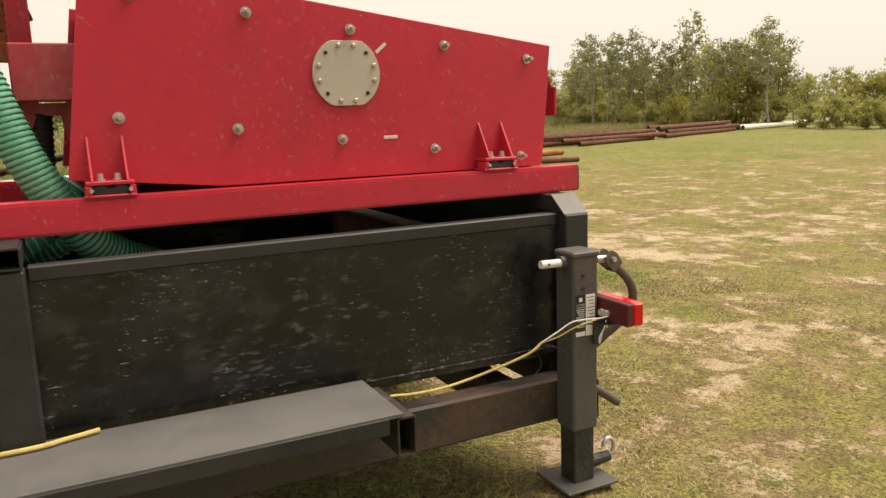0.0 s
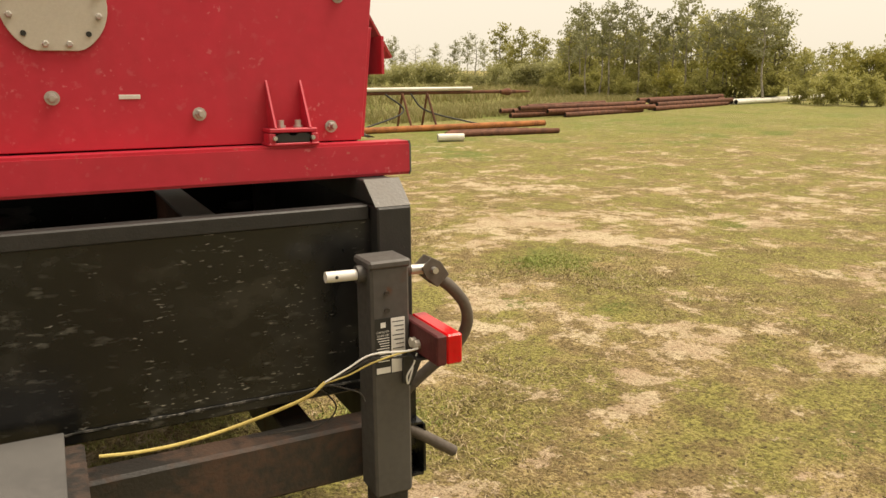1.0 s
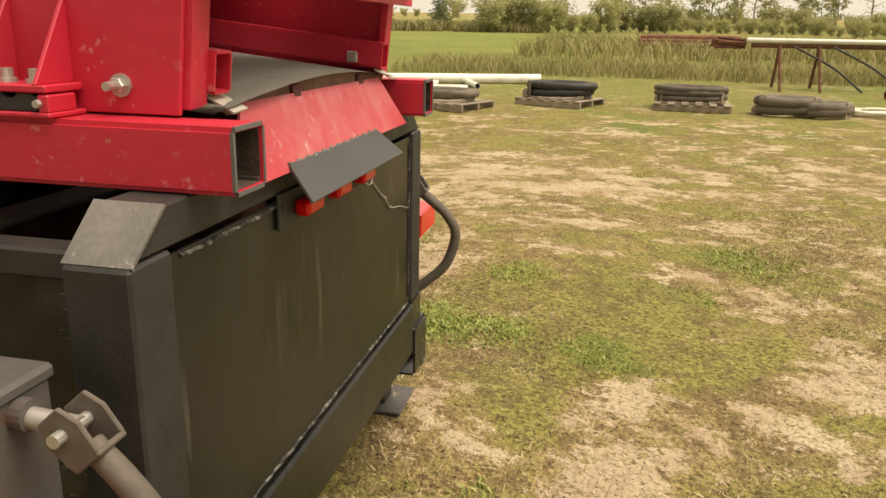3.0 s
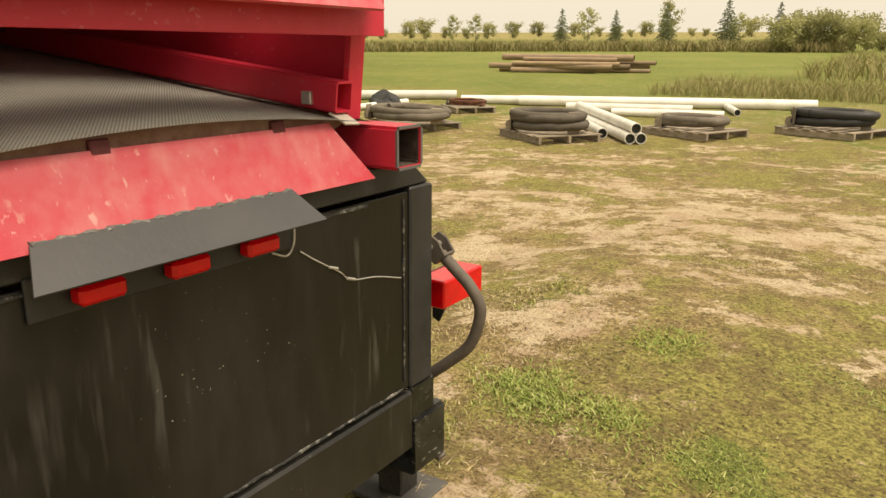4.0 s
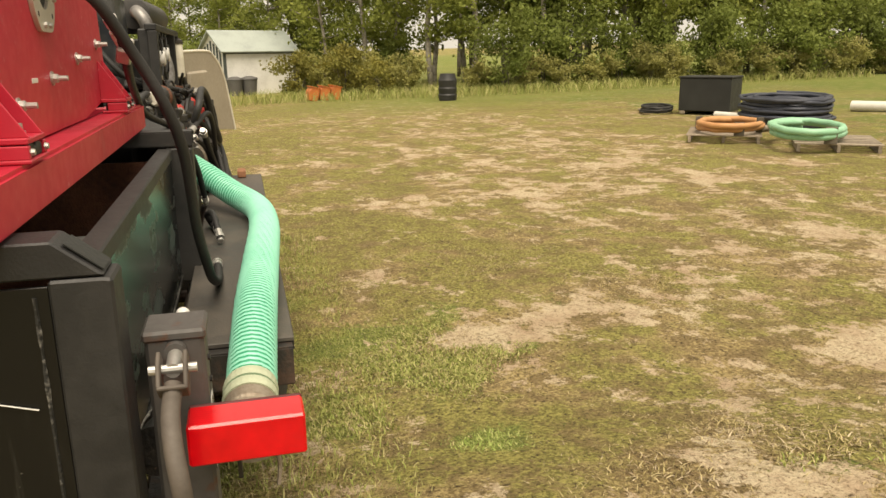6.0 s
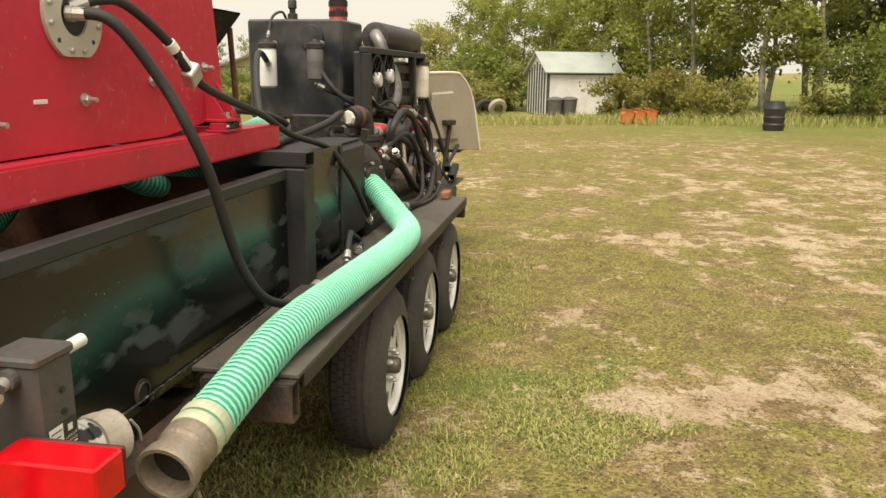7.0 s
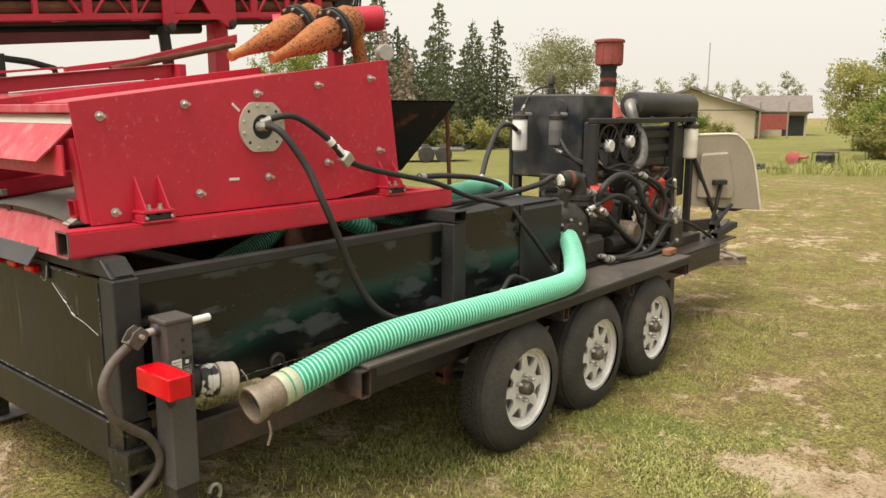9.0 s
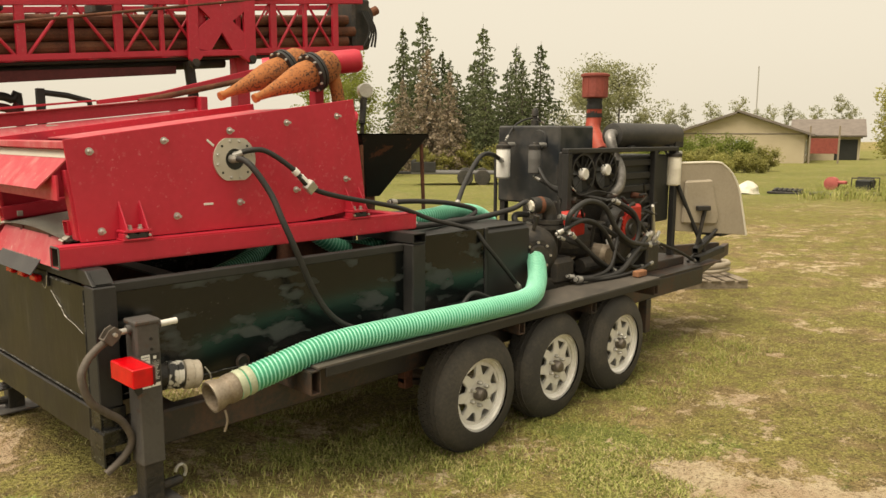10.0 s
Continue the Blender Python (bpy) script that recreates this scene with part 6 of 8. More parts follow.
def build_wiring():
    w = thing("wiring", (0.3, 0.8, 0.7), "yellow lighting cable with bare twisted wire ends", "cable")
    auto(part("yellow_cable", pipe(spline([(0.34, 0.80, 0.74), (0.385, 0.79, 0.708), (0.50, 0.735, 0.655), (0.62, 0.722, 0.632), (0.72, 0.72, 0.630), (0.80, 0.715, 0.636)], 8), 0.004, 8), YELLOW, w))
    for k, (y, z) in enumerate(((0.832, 0.79), (0.82, 0.775), (0.852, 0.80))):
        part("wire", pipe(spline([(0.345, 0.80, 0.738), (0.29, 0.812, 0.752 + 0.008 * k), (0.24, 0.825, 0.775 + 0.01 * k), (0.17, y, z), (0.142, y + 0.01, z + 0.005)], 6), 0.0022, 6), YELLOW if k == 0 else SHED_WHITE if k == 2 else CAST, w)
    part("wire", pipe(spline([(0.14, 0.85, 0.79), (0.15, 0.852, 0.765), (0.165, 0.85, 0.74), (0.16, 0.845, 0.72), (0.145, 0.84, 0.755)], 6), 0.002, 6), SHED_WHITE, w)
    part("wire", pipe(spline([(0.345, 0.80, 0.738), (0.30, 0.80, 0.72), (0.26, 0.80, 0.70), (0.25, 0.806, 0.68)], 6), 0.002, 6), CAST, w)
    part("wire", pipe(spline([(0.36, 0.79, 0.72), (0.33, 0.75, 0.70), (0.29, 0.72, 0.64), (0.33, 0.71, 0.60), (0.45, 0.70, 0.60)], 6), 0.002, 6), CAST, w)
    auto(part("yellow_cable", pipe(spline([(1.55, 0.68, 0.688), (1.62, 0.70, 0.688), (1.74, 0.72, 0.688), (2.2, 0.70, 0.688), (2.9, 0.68, 0.688)], 8), 0.0065, 8), YELLOW, w))
    r = thing("light_wire", (0.066, -0.3, 0.95), "thin bare wire running across the rear wall", "wire")
    part("wire", pipe(spline([(0.064, -0.231, 1.027), (0.064, -0.275, 0.999), (0.064, -0.339, 0.962), (0.064, -0.372, 0.938), (0.064, -0.454, 0.924), (0.064, -0.54, 0.900)], 6), 0.0014, 6), STEEL, r)
    part("wire", pipe(spline([(0.058, -0.212, 1.085), (0.056, -0.207, 1.049), (0.056, -0.189, 1.030), (0.058, -0.155, 1.042)], 6), 0.002, 6), STEEL, r)
    for y, z in ((-0.372, 0.938), (-0.32, 0.973)):
        part("wire_splice", rod((0.064, y - 0.012, z - 0.002), (0.064, y + 0.012, z + 0.006), 0.003, 8), STEEL, r)


build_wiring()


def beads():
    """Weld beads along the tank's seams."""
    r = random.Random(3)
    lines = [((0.067, -0.43, 1.078), (0.067, 0.55, 1.078)), ((0.067, -0.555, 1.07), (0.067, -0.555, 0.65)), ((0.067, -0.55, 0.632), (0.067, 0.55, 0.632)),
             ((0.17, 0.620, 0.655), (1.66, 0.620, 0.655)), ((0.17, -0.620, 0.655), (1.66, -0.620, 0.655))]
    w = thing("weld_seams", (0.1, 0, 0.63), "rough weld beads along the tank seams", "weld", kind="stuff")
    b = bmesh.new()
    for p, q in lines:
        p, q = Vector(p), Vector(q)
        n = int((q - p).length / 0.02)
        pts = [p + (q - p) * (i / n) + Vector((0, 0, r.uniform(-0.0015, 0.0015))) for i in range(n + 1)]
        pipe(pts, 0.003, 5, b, True, lambda i: 0.0022 + 0.0018 * r.random())
    tagged(part("bead", b, WELD, w), kind="stuff")


WELD = surface("flaking_weld", (0.018, 0.018, 0.017), (0.22, 0.21, 0.19), 0.6, 0, 40, 120, (0.50, 0.64), bump=0.4)
beads()


# ---- stored goods in the yard ----
def coil(bm, cx, cy, z, rx, ry, r, turns, seed, lift=0.9):
    """Hose wound into a loose coil."""
    g = random.Random(seed)
    pts = []
    n = int(turns * 20)
    for i in range(n + 1):
        a = 2 * math.pi * i / 20
        k = i / n
        w = 1 + 0.06 * math.sin(3 * a / turns + seed) + 0.04 * g.uniform(-1, 1)
        lay = i / 20
        if turns > 4:
            w *= 0.62 + 0.4 * abs(math.sin(1.9 * lay))
            lay = 0.33 * lay + 0.8 * g.random() * 0.3
        pts.append((cx + rx * w * math.cos(a), cy + ry * w * math.sin(a), z + r + 2 * r * lift * min(lay, turns - 1) + 0.008 * g.random()))
    return pipe(pts, r, 8, bm)


def pallet(cx, cy, turn, w=1.15, d=1.0, label="weathered wooden pallet on the grass"):
    z = land(cx, cy)
    p = thing("pallet", (cx, cy, z), label, "pallet", "pallets in the yard")
    m = Matrix.Translation((cx, cy, z)) @ Matrix.Rotation(radians(turn), 4, "Z")
    for y in (-0.45, 0, 0.45):
        part("stringer", box(-w / 2, w / 2, y * d - 0.02, y * d + 0.02, 0.0, 0.09, 0.004, None, m), WOOD, p)
    for k in range(6):
        x = -w / 2 + 0.06 + k * (w - 0.12) / 5
        part("board", box(x - 0.055, x + 0.055, -d / 2, d / 2, 0.09, 0.108, 0.003, None, m), WOOD, p)
    return z + 0.108


def hose_coil(cx, cy, z, rx, ry, r, turns, material, label, seed, turn=0):
    h = thing("hose_coil", (cx, cy, z), label, "hose coil", "hose coils on pallets")
    b = coil(bmesh.new(), 0, 0, 0, rx, ry, r, turns, seed)
    b.transform(Matrix.Translation((cx, cy, z)) @ Matrix.Rotation(radians(turn), 4, "Z"))
    auto(part("hose", b, material, h), 60)
    for a in () if turns > 3.5 else (0.3, 2.6):
        o = Vector((cx + rx * math.cos(a), cy + ry * math.sin(a), z))
        b = bmesh.new()
        b = box(-0.012, 0.012, -r * 1.6, r * 1.6, 0.0, 2 * r * (1 + 0.9 * (turns - 1)) + 0.012, 0.006, b, Matrix.Translation(o) @ Matrix.Rotation(a, 4, "Z"))
        part("tie", b, HOSE_GREY if material is not HOSE_GREY else WOOD, h)
    auto(part("hose_end", turned((cx + rx * 1.02, cy - ry * 0.1, z + r), (cx + rx * 1.02, cy + ry * 0.25, z + r), [(0, r * 1.15), (0.6, r * 1.15), (0.6, r * 1.3), (1, r * 1.3)], 12), ALLOY, h))
    return h


z = pallet(8.75, -7.62, -35, label="dark wooden pallet under orange hose")
hose_coil(8.66, -7.64, z, 0.62, 0.42, 0.042, 2.2, HOSE_ORANGE, "orange hose coiled on a pallet", 1, -40)
z = pallet(7.30, -8.25, -35)
hose_coil(7.55, -8.02, z, 0.82, 0.42, 0.045, 2.3, HOSE_GREEN, "mint green hose coiled on a pallet", 2, -35)
hose_coil(9.95, -9.55, land(9.95, -9.55), 1.0, 0.66, 0.030, 24, CLOTH_BLUE, "blue-black hose heaped in a big loose coil", 3, -30)
z = pallet(6.00, -9.15, -24)
hose_coil(6.05, -9.10, z, 0.74, 0.46, 0.058, 2, HOSE_GREY, "thick grey-brown hose coiled on a pallet", 4, -24)
z = pallet(3.68, -9.05, -35)
hose_coil(3.68, -9.05, z, 0.54, 0.42, 0.058, 2.6, HOSE_GREY, "thick tied grey hose coiled on a pallet", 5, -20)
z = pallet(2.08, -10.45, -22)
hose_coil(2.08, -10.45, z, 0.46, 0.32, 0.058, 1.6, HOSE_GREY, "brown hose bent round a pallet with a rusty end", 6, -20)
z = pallet(0.42, -11.45, -22)
hose_coil(0.42, -11.45, z, 0.52, 0.34, 0.062, 2.2, RUBBER, "black hose coiled on a pallet", 7, -20)
z = pallet(-1.65, -11.55, -5)
hose_coil(-1.65, -11.55, z, 0.52, 0.32, 0.045, 3, HOSE_GREY, "dark hose heaped on a pallet", 8, -5)
hose_coil(-3.0, -11.15, land(-3.0, -11.15), 0.42, 0.30, 0.075, 2, HOSE_GREY, "grey corrugated hose lying in loops", 9, 10)
hose_coil(-3.5, -11.1, land(-3.5, -11.1), 0.34, 0.28, 0.075, 1.6, HOSE_GREY, "grey corrugated hose curled beside its neighbour", 10, 40)
hose_coil(-4.45, -11.45, land(-4.45, -11.45), 0.55, 0.36, 0.022, 5, CREAM, "beige rope-like hose in a loose coil", 11, 5)
z = pallet(6.6, -11.75, -40, 0.9, 0.8)
hose_coil(6.6, -11.75, z, 0.42, 0.3, 0.02, 3, RUST, "rusty cable coiled on a pallet", 12, -30)
hose_coil(13.1, -9.0, land(13.1, -9.0), 0.6, 0.3, 0.02, 4, RUBBER, "black cables heaped on the grass", 13, -30)


def long_pipe(p, q, r, material, label, name="pipe", wall=True, lift=0.0, group="pipes in the yard"):
    a = Vector((p[0], p[1], land(*p) + r + lift))
    b = Vector((q[0], q[1], land(*q) + r + lift))
    t = thing(name, a, label, "pipe", group)
    auto(part("tube", turned(a, b, [(0, r * 0.86), (0, r), (1, r), (1, r * 0.86)], 16, None, False), material, t))
    for e, f in ((a, b), (b, a)):
        d = (f - e).normalized()
        # black disc just inside each end, for the shade within the pipe
        part("bore", turned(e + d * 0.05, e + d * 0.06, [(0, r * 0.86), (1, r * 0.86)], 14), PLASTIC_AND_HOLE_BLACK, t)
    return t


WHITE_PIPE = "white plastic pipe lying on the grass"
for p, q, r in (((2.52, -9.08), (4.45, -11.7), 0.075), ((2.40, -9.16), (4.30, -11.8), 0.075), ((3.03, -9.40), (4.55, -11.6), 0.075), ((6.3, -13.25), (1.10, -15.1), 0.10), ((6.4, -13.55), (2.6, -14.9), 0.09),
                ((5.01, -12.65), (2.85, -13.2), 0.085), ((4.0, -12.3), (2.2, -12.75), 0.07), ((11.2, -12.0), (8.15, -13.85), 0.10), ((7.5, -13.0), (4.8, -14.1), 0.09), ((8.48, -10.78), (8.39, -12.3), 0.06),
                ((2.13, -13.42), (2.61, -14.6), 0.06), ((11.5, -9.3), (10.7, -9.5), 0.06)):
    long_pipe(p, q, r, PVC, WHITE_PIPE)
long_pipe((2.46, -9.12), (4.38, -11.75), 0.075, PVC, "white plastic pipe stacked on two others", lift=0.13)
sheet_thing = thing("tarpaulin", (8.4, -11.6, land(8.4, -11.6)), "crumpled black tarpaulin over a pipe", "tarpaulin")
b = bmesh.new()
bmesh.ops.create_icosphere(b, subdivisions=3, radius=0.28)
for v in b.verts:
    v.co = Vector((v.co.x * 1.2 + 8.4, v.co.y - 11.6, max(0, v.co.z) * 1.1 + land(8.4, -11.6) - 0.01)) + 0.09 * noise.noise_vector(v.co * 5)
part("cover", b, PLASTIC_AND_HOLE_BLACK, sheet_thing)

r9 = random.Random(9)
for k in range(11):
    rl = r9.uniform(0.07, 0.13)
    long_pipe((13.4 + r9.uniform(-1.6, 0.3), -24.5 - 0.16 * k + r9.uniform(-0.2, 0.2)), (8.1 + r9.uniform(-0.4, 1.8), -25.2 - 0.16 * k + r9.uniform(-0.3, 0.3)), rl, LOG_WOOD,
              "weathered brown log stacked in the meadow", lift=0.13 * (k % 4), group="log pile")
long_pipe((-5.3, -14.4), (-11.0, -14.95), 0.075, RUST_ORANGE, "long orange rusty steel pipe")
for k in range(5):
    long_pipe((-6.9 - 0.1 * k, -12.75 - 0.14 * k), (-9.9 + 0.2 * k, -12.75 - 0.14 * k), 0.06, RUST, "rusty steel pipe in a bundle", group="rusty pipe bundle")
long_pipe((-6.37, -12.05), (-6.9, -11.9), 0.08, PVC, "short white pipe with an open end")
for k in range(9):
    long_pipe((-12.2 - r9.uniform(-0.4, 1.6), -17.7 - 0.14 * k), (-18.4 + r9.uniform(-0.3, 1.5), -19.0 - 0.14 * k + r9.uniform(-0.3, 0.3)), 0.075, RUST, "long rusty drill pipe in a low pile", lift=0.11 * (k % 3), group="drill pipe pile")
for k in range(7):
    long_pipe((-18.4 - r9.uniform(0, 1.2), -19.4 - 0.2 * k), (-25.5 + r9.uniform(-0.4, 0.8), -21.7 - 0.2 * k), 0.085, RUST, "long rusty drill pipe farther along the field", lift=0.13 * (k % 3), group="far drill pipe pile")
for k in range(3):
    long_pipe((-25.5, -21.8 - 0.25 * k), (-37.5, -25.2 - 0.25 * k), 0.11, PVC, "long white pipe at the field edge")
for k in range(6):
    long_pipe((-1.1 - 0.1 * k, -31.0 - 0.2 * k), (-5.1, -31.6 - 0.2 * k), 0.10, RUST, "old grey-brown pipe stacked in tall grass", lift=0.2 + 0.13 * (k % 3), group="old pipe stack")


def build_rack():
    x0, x1, y = -3.1, -8.9, -15.9
    g0 = land(x0, y)
    rk = thing("pipe_rack", (-6, y, g0), "dark steel pipe rack with thin legs in the grass", "rack")
    zb = 1.16
    part("top_rail", rod((x0, y, zb), (x1 - 2.0, y - 0.4, zb + 0.02), 0.045, 12), RUST, rk)
    for x in (-3.65, -4.4, -7.3, -8.0):
        for dy in (-0.35, 0.55):
            part("leg", rod((x, y + dy, land(x, y + dy)), (x, y, zb), 0.03, 8), RUST, rk)
    for x in (-3.65, -4.4, -7.3, -8.0):
        s = -1 if x < -6 else 1
        b = pipe(spline([(x - 0.25 * s, y + 0.05, zb), (x - 0.7 * s - 0.3, y + 0.25, zb - 0.4), (x - 1.5, y + 0.6, land(x - 1.5, y + 0.6) + 0.03)] if s > 0 else
                        [(x + 0.5, y + 0.05, zb), (x + 0.1, y + 0.25, zb - 0.45), (x + (1.4 if x > -7.6 else -1.4), y + 0.6, land(x, y + 0.6) + 0.03)], 6), 0.022, 8)
        part("hanging_cable", b, RUBBER, rk)
    tip = turned((x1 - 1.5, y - 0.33, zb + 0.01), (x1 - 2.6, y - 0.5, zb + 0.01), [(0, 0.05), (0.2, 0.10), (0.28, 0.10), (0.35, 0.05), (0.9, 0.03), (1, 0.01)], 12)
    part("rod_tip", tip, RUST, rk)
    a = Vector((x0 + 0.1, y + 0.02, zb + 0.10))
    wp = thing("pipe", a, "long white pipe laid on top of the rack", "pipe")
    auto(part("tube", rod(a, (x1 - 0.55, y - 0.25, zb + 0.11), 0.05, 14), PVC, wp))
    b = bmesh.new()
    for k in range(14):
        o = Vector((x0 + 0.1 + 0.06 * (k % 4), y - 0.1 + 0.05 * (k % 3), zb - 0.05 + 0.05 * (k // 4)))
        rod(o, o + Vector((0.5, 0.1 * ((k % 3) - 1), 0.04 * (k % 2))), 0.03, 6, b)
    tagged(part("hose_ends", b, RUST, rk), kind="stuff")


build_rack()


def build_steel_box(cx, cy, turn, w, d, h, label):
    z0 = land(cx, cy)
    m = Matrix.Translation((cx, cy, z0)) @ Matrix.Rotation(radians(turn), 4, "Z")
    c = thing("tool_crate", (cx, cy, z0), label, "crate")
    part("body", box(-w / 2, w / 2, -d / 2, d / 2, 0.06, h, 0.012, None, m), PLASTIC_AND_HOLE_BLACK, c)
    part("lid", box(-w / 2 - 0.015, w / 2 + 0.015, -d / 2 - 0.015, d / 2 + 0.015, h, h + 0.035, 0.008, None, m), PLASTIC_AND_HOLE_BLACK, c)
    for x in (-w / 2 + 0.08, w / 2 - 0.08):
        part("skid", box(x - 0.05, x + 0.05, -d / 2, d / 2, 0.0, 0.06, 0.004, None, m), WOOD, c)
    for x in (-0.25, 0.25):
        part("panel_rib", box(x - 0.012, x + 0.012, -d / 2 - 0.008, -d / 2, 0.1, h - 0.05, 0.003, None, m), PLASTIC_AND_HOLE_BLACK, c)
        part("latch", box(x - 0.02, x + 0.02, -d / 2 - 0.02, -d / 2, h - 0.10, h - 0.05, 0.004, None, m), STEEL, c)


build_steel_box(12.4, -9.75, 40, 0.98, 0.75, 0.68, "black lidded steel crate on the grass")


# ---- things beyond the front of the trailer ----
def build_pump_pallet():
    zt = pallet(7.28, 0.46, -40, 0.9, 0.8, "grey wooden pallet beside the trailer tongue")
    p = thing("small_pump", (7.25, 0.46, zt), "small alloy trash pump with coiled beige hose", "pump")
    auto(part("pump_body", turned((7.08, 0.61, zt + 0.13), (7.28, 0.45, zt + 0.13), [(0, 0.07), (0.15, 0.12), (0.35, 0.125), (0.4, 0.10), (0.7, 0.10), (0.75, 0.12), (1, 0.06)], 18), ALLOY, p))
    part("outlet", rod((7.08, 0.61, zt + 0.13), (6.95, 0.61, zt + 0.09), 0.05, 14), ALLOY, p)
    auto(part("outlet_flange", turned((7.18, 0.53, zt + 0.22), (7.18, 0.53, zt + 0.30), [(0, 0.045), (0.5, 0.045), (0.5, 0.07), (1, 0.07)], 14), ALLOY, p))
    auto(part("hose", coil(bmesh.new(), 7.42, 0.36, zt, 0.24, 0.19, 0.028, 3, 21), BEIGE, p))


build_pump_pallet()


def build_utility_trailer():
    cx, cy = 22.6, 18.4
    z0 = land(cx, cy)
    m = Matrix.Translation((cx, cy, z0)) @ Matrix.Rotation(radians(-48), 4, "Z")
    u = thing("utility_trailer", (cx, cy, z0), "grey flatbed utility trailer parked on the lawn", "trailer")
    part("bed", box(-1.9, 1.9, -0.9, 0.9, 0.45, 0.55, 0.02, None, m), GREY_PRIMER, u)
    for x in (-1.9, 1.8):
        part("end_rail", box(x, x + 0.08, -0.9, 0.9, 0.55, 1.0 if x < 0 else 0.72, 0.01, None, m), BLACK_MATT, u)
    part("headboard", box(-1.9, -0.9, -0.92, -0.86, 0.55, 0.95, 0.01, None, m), BLACK_MATT, u)
    for x in (0.3, 1.0):
        for y in (-0.95, 0.95):
            w = turned((0, -0.1, 0), (0, 0.1, 0), [(0, 0.18), (0.05, 0.3), (0.3, 0.33), (0.7, 0.33), (0.95, 0.3), (1, 0.18)], 20)
            w.transform(m @ Matrix.Translation((x, y, 0.33)))
            auto(part("wheel", w, TYRE, u))
    part("tongue", box(-3.2, -1.9, -0.05, 0.05, 0.42, 0.52, 0.01, None, m), BLACK_MATT, u)
    part("stand", box(-2.9, -2.82, -0.05, 0.05, 0.0, 0.42, 0.01, None, m), STEEL, u)


build_utility_trailer()


def build_shed():
    z0 = land(28.3, -1.0)
    m = Matrix.Translation((28.9, -1.25, z0)) @ Matrix.Rotation(radians(-66), 4, "Z")
    s = thing("shed", (28.6, -1.0, z0), "small white garden shed with pale green-grey roof", "shed")
    L, D, H, P = 2.75, 2.0, 1.56, 0.62
    gable = [(-D / 2, 0), (D / 2, 0), (D / 2, H), (0, H + P), (-D / 2, H)]
    wall = part("wall", prism(gable, "x", -L / 2, L / 2, 0.01, None, m), SHED_WHITE, s)
    for k in (-1, 1):
        c = [Vector((-L / 2 - 0.14, k * (D / 2 + 0.16), H - 0.10)), Vector((L / 2 + 0.14, k * (D / 2 + 0.16), H - 0.10)), Vector((L / 2 + 0.14, 0, H + P + 0.03)), Vector((-L / 2 - 0.14, 0, H + P + 0.03))]
        part("roof", sheet([m @ v for v in c], 0.05), SHED_ROOF, s)
    for x in (-L / 2 + 0.04, L / 2 - 0.04):
        for y in (-D / 2 - 0.004, D / 2 + 0.004):
            part("corner_trim", box(x - 0.05, x + 0.05, y - 0.03, y + 0.03, 0, H, 0.004, None, m), DARK_GREEN_TRIM, s)
    for k in range(7):
        y = -D / 2 + 0.22 + k * 0.26
        part("batten", box(-L / 2 - 0.03, -L / 2, y - 0.055, y + 0.055, 0.02, H - 0.05 + (P * (1 - abs(y) / (D / 2))) * 0.6, 0.006, None, m), DARK_GREEN_TRIM, s)
    part("fascia", box(-L / 2, L / 2, -D / 2 - 0.03, -D / 2, H - 0.14, H, 0.004, None, m), DARK_GREEN_TRIM, s)
    return m


SHED_M = build_shed()
for k, (x, y, tone) in enumerate(((27.3, -0.72, GREY_PRIMER), (27.45, -1.22, GREY_PRIMER))):
    z0 = land(x, y)
    b = thing("rubbish_bin", (x, y, z0), "grey lidded rubbish bin against the shed", "bin", "bins by the shed")
    auto(part("bin_body", turned((x, y, z0), (x, y, z0 + 0.55), [(0, 0.22), (1, 0.28)], 16), tone, b))
    auto(part("bin_lid", turned((x, y, z0 + 0.55), (x, y, z0 + 0.66), [(0, 0.30), (0.5, 0.28), (1, 0.1)], 16), GREY_PRIMER, b))
for k, (x, y) in enumerate(((27.0, 1.75), (26.7, 1.25))):
    z0 = land(x, y)
    t = thing("old_tyre", (x, y, z0), "worn tyre lying by the shed" if k == 0 else "pale dusty tyre lying by the shed", "tyre")
    a = turned((x, y, z0 + 0.05), (x + 0.14, y + 0.08, z0 + 0.12), [(0, 0.18), (0, 0.3), (0.3, 0.34), (0.7, 0.34), (1, 0.3), (1, 0.18)], 20, None, False)
    a.transform(Matrix.Translation((0, 0, 0.22)))
    auto(part("carcass", a, TYRE if k == 0 else BEIGE, t))


def build_orange_drums():
    o = None
    for k in range(3):
        x, y = 22.35 + 0.10 * k, -2.90 - 0.33 * k
        z0 = land(x, y)
        o = thing("plastic_trough", (x, y, z0), "bright orange plastic trough standing on edge", "trough", "orange troughs")
        m = Matrix.Translation((x, y, z0)) @ Matrix.Rotation(radians(-75), 4, "Z") @ Matrix.Rotation(radians(14), 4, "Y") @ Matrix.Diagonal((0.8, 0.9, 0.95, 1))
        part("shell", prism([(-0.17, 0.0), (0.17, 0.0), (0.19, 0.30), (0.16, 0.44), (-0.13, 0.44), (-0.20, 0.28)], "y", -0.20, 0.20, 0.02, None, m), ORANGE_PLASTIC, o)
        part("rim", box(-0.20, 0.20, -0.22, 0.22, 0.41, 0.44, 0.008, None, m), ORANGE_PLASTIC, o)


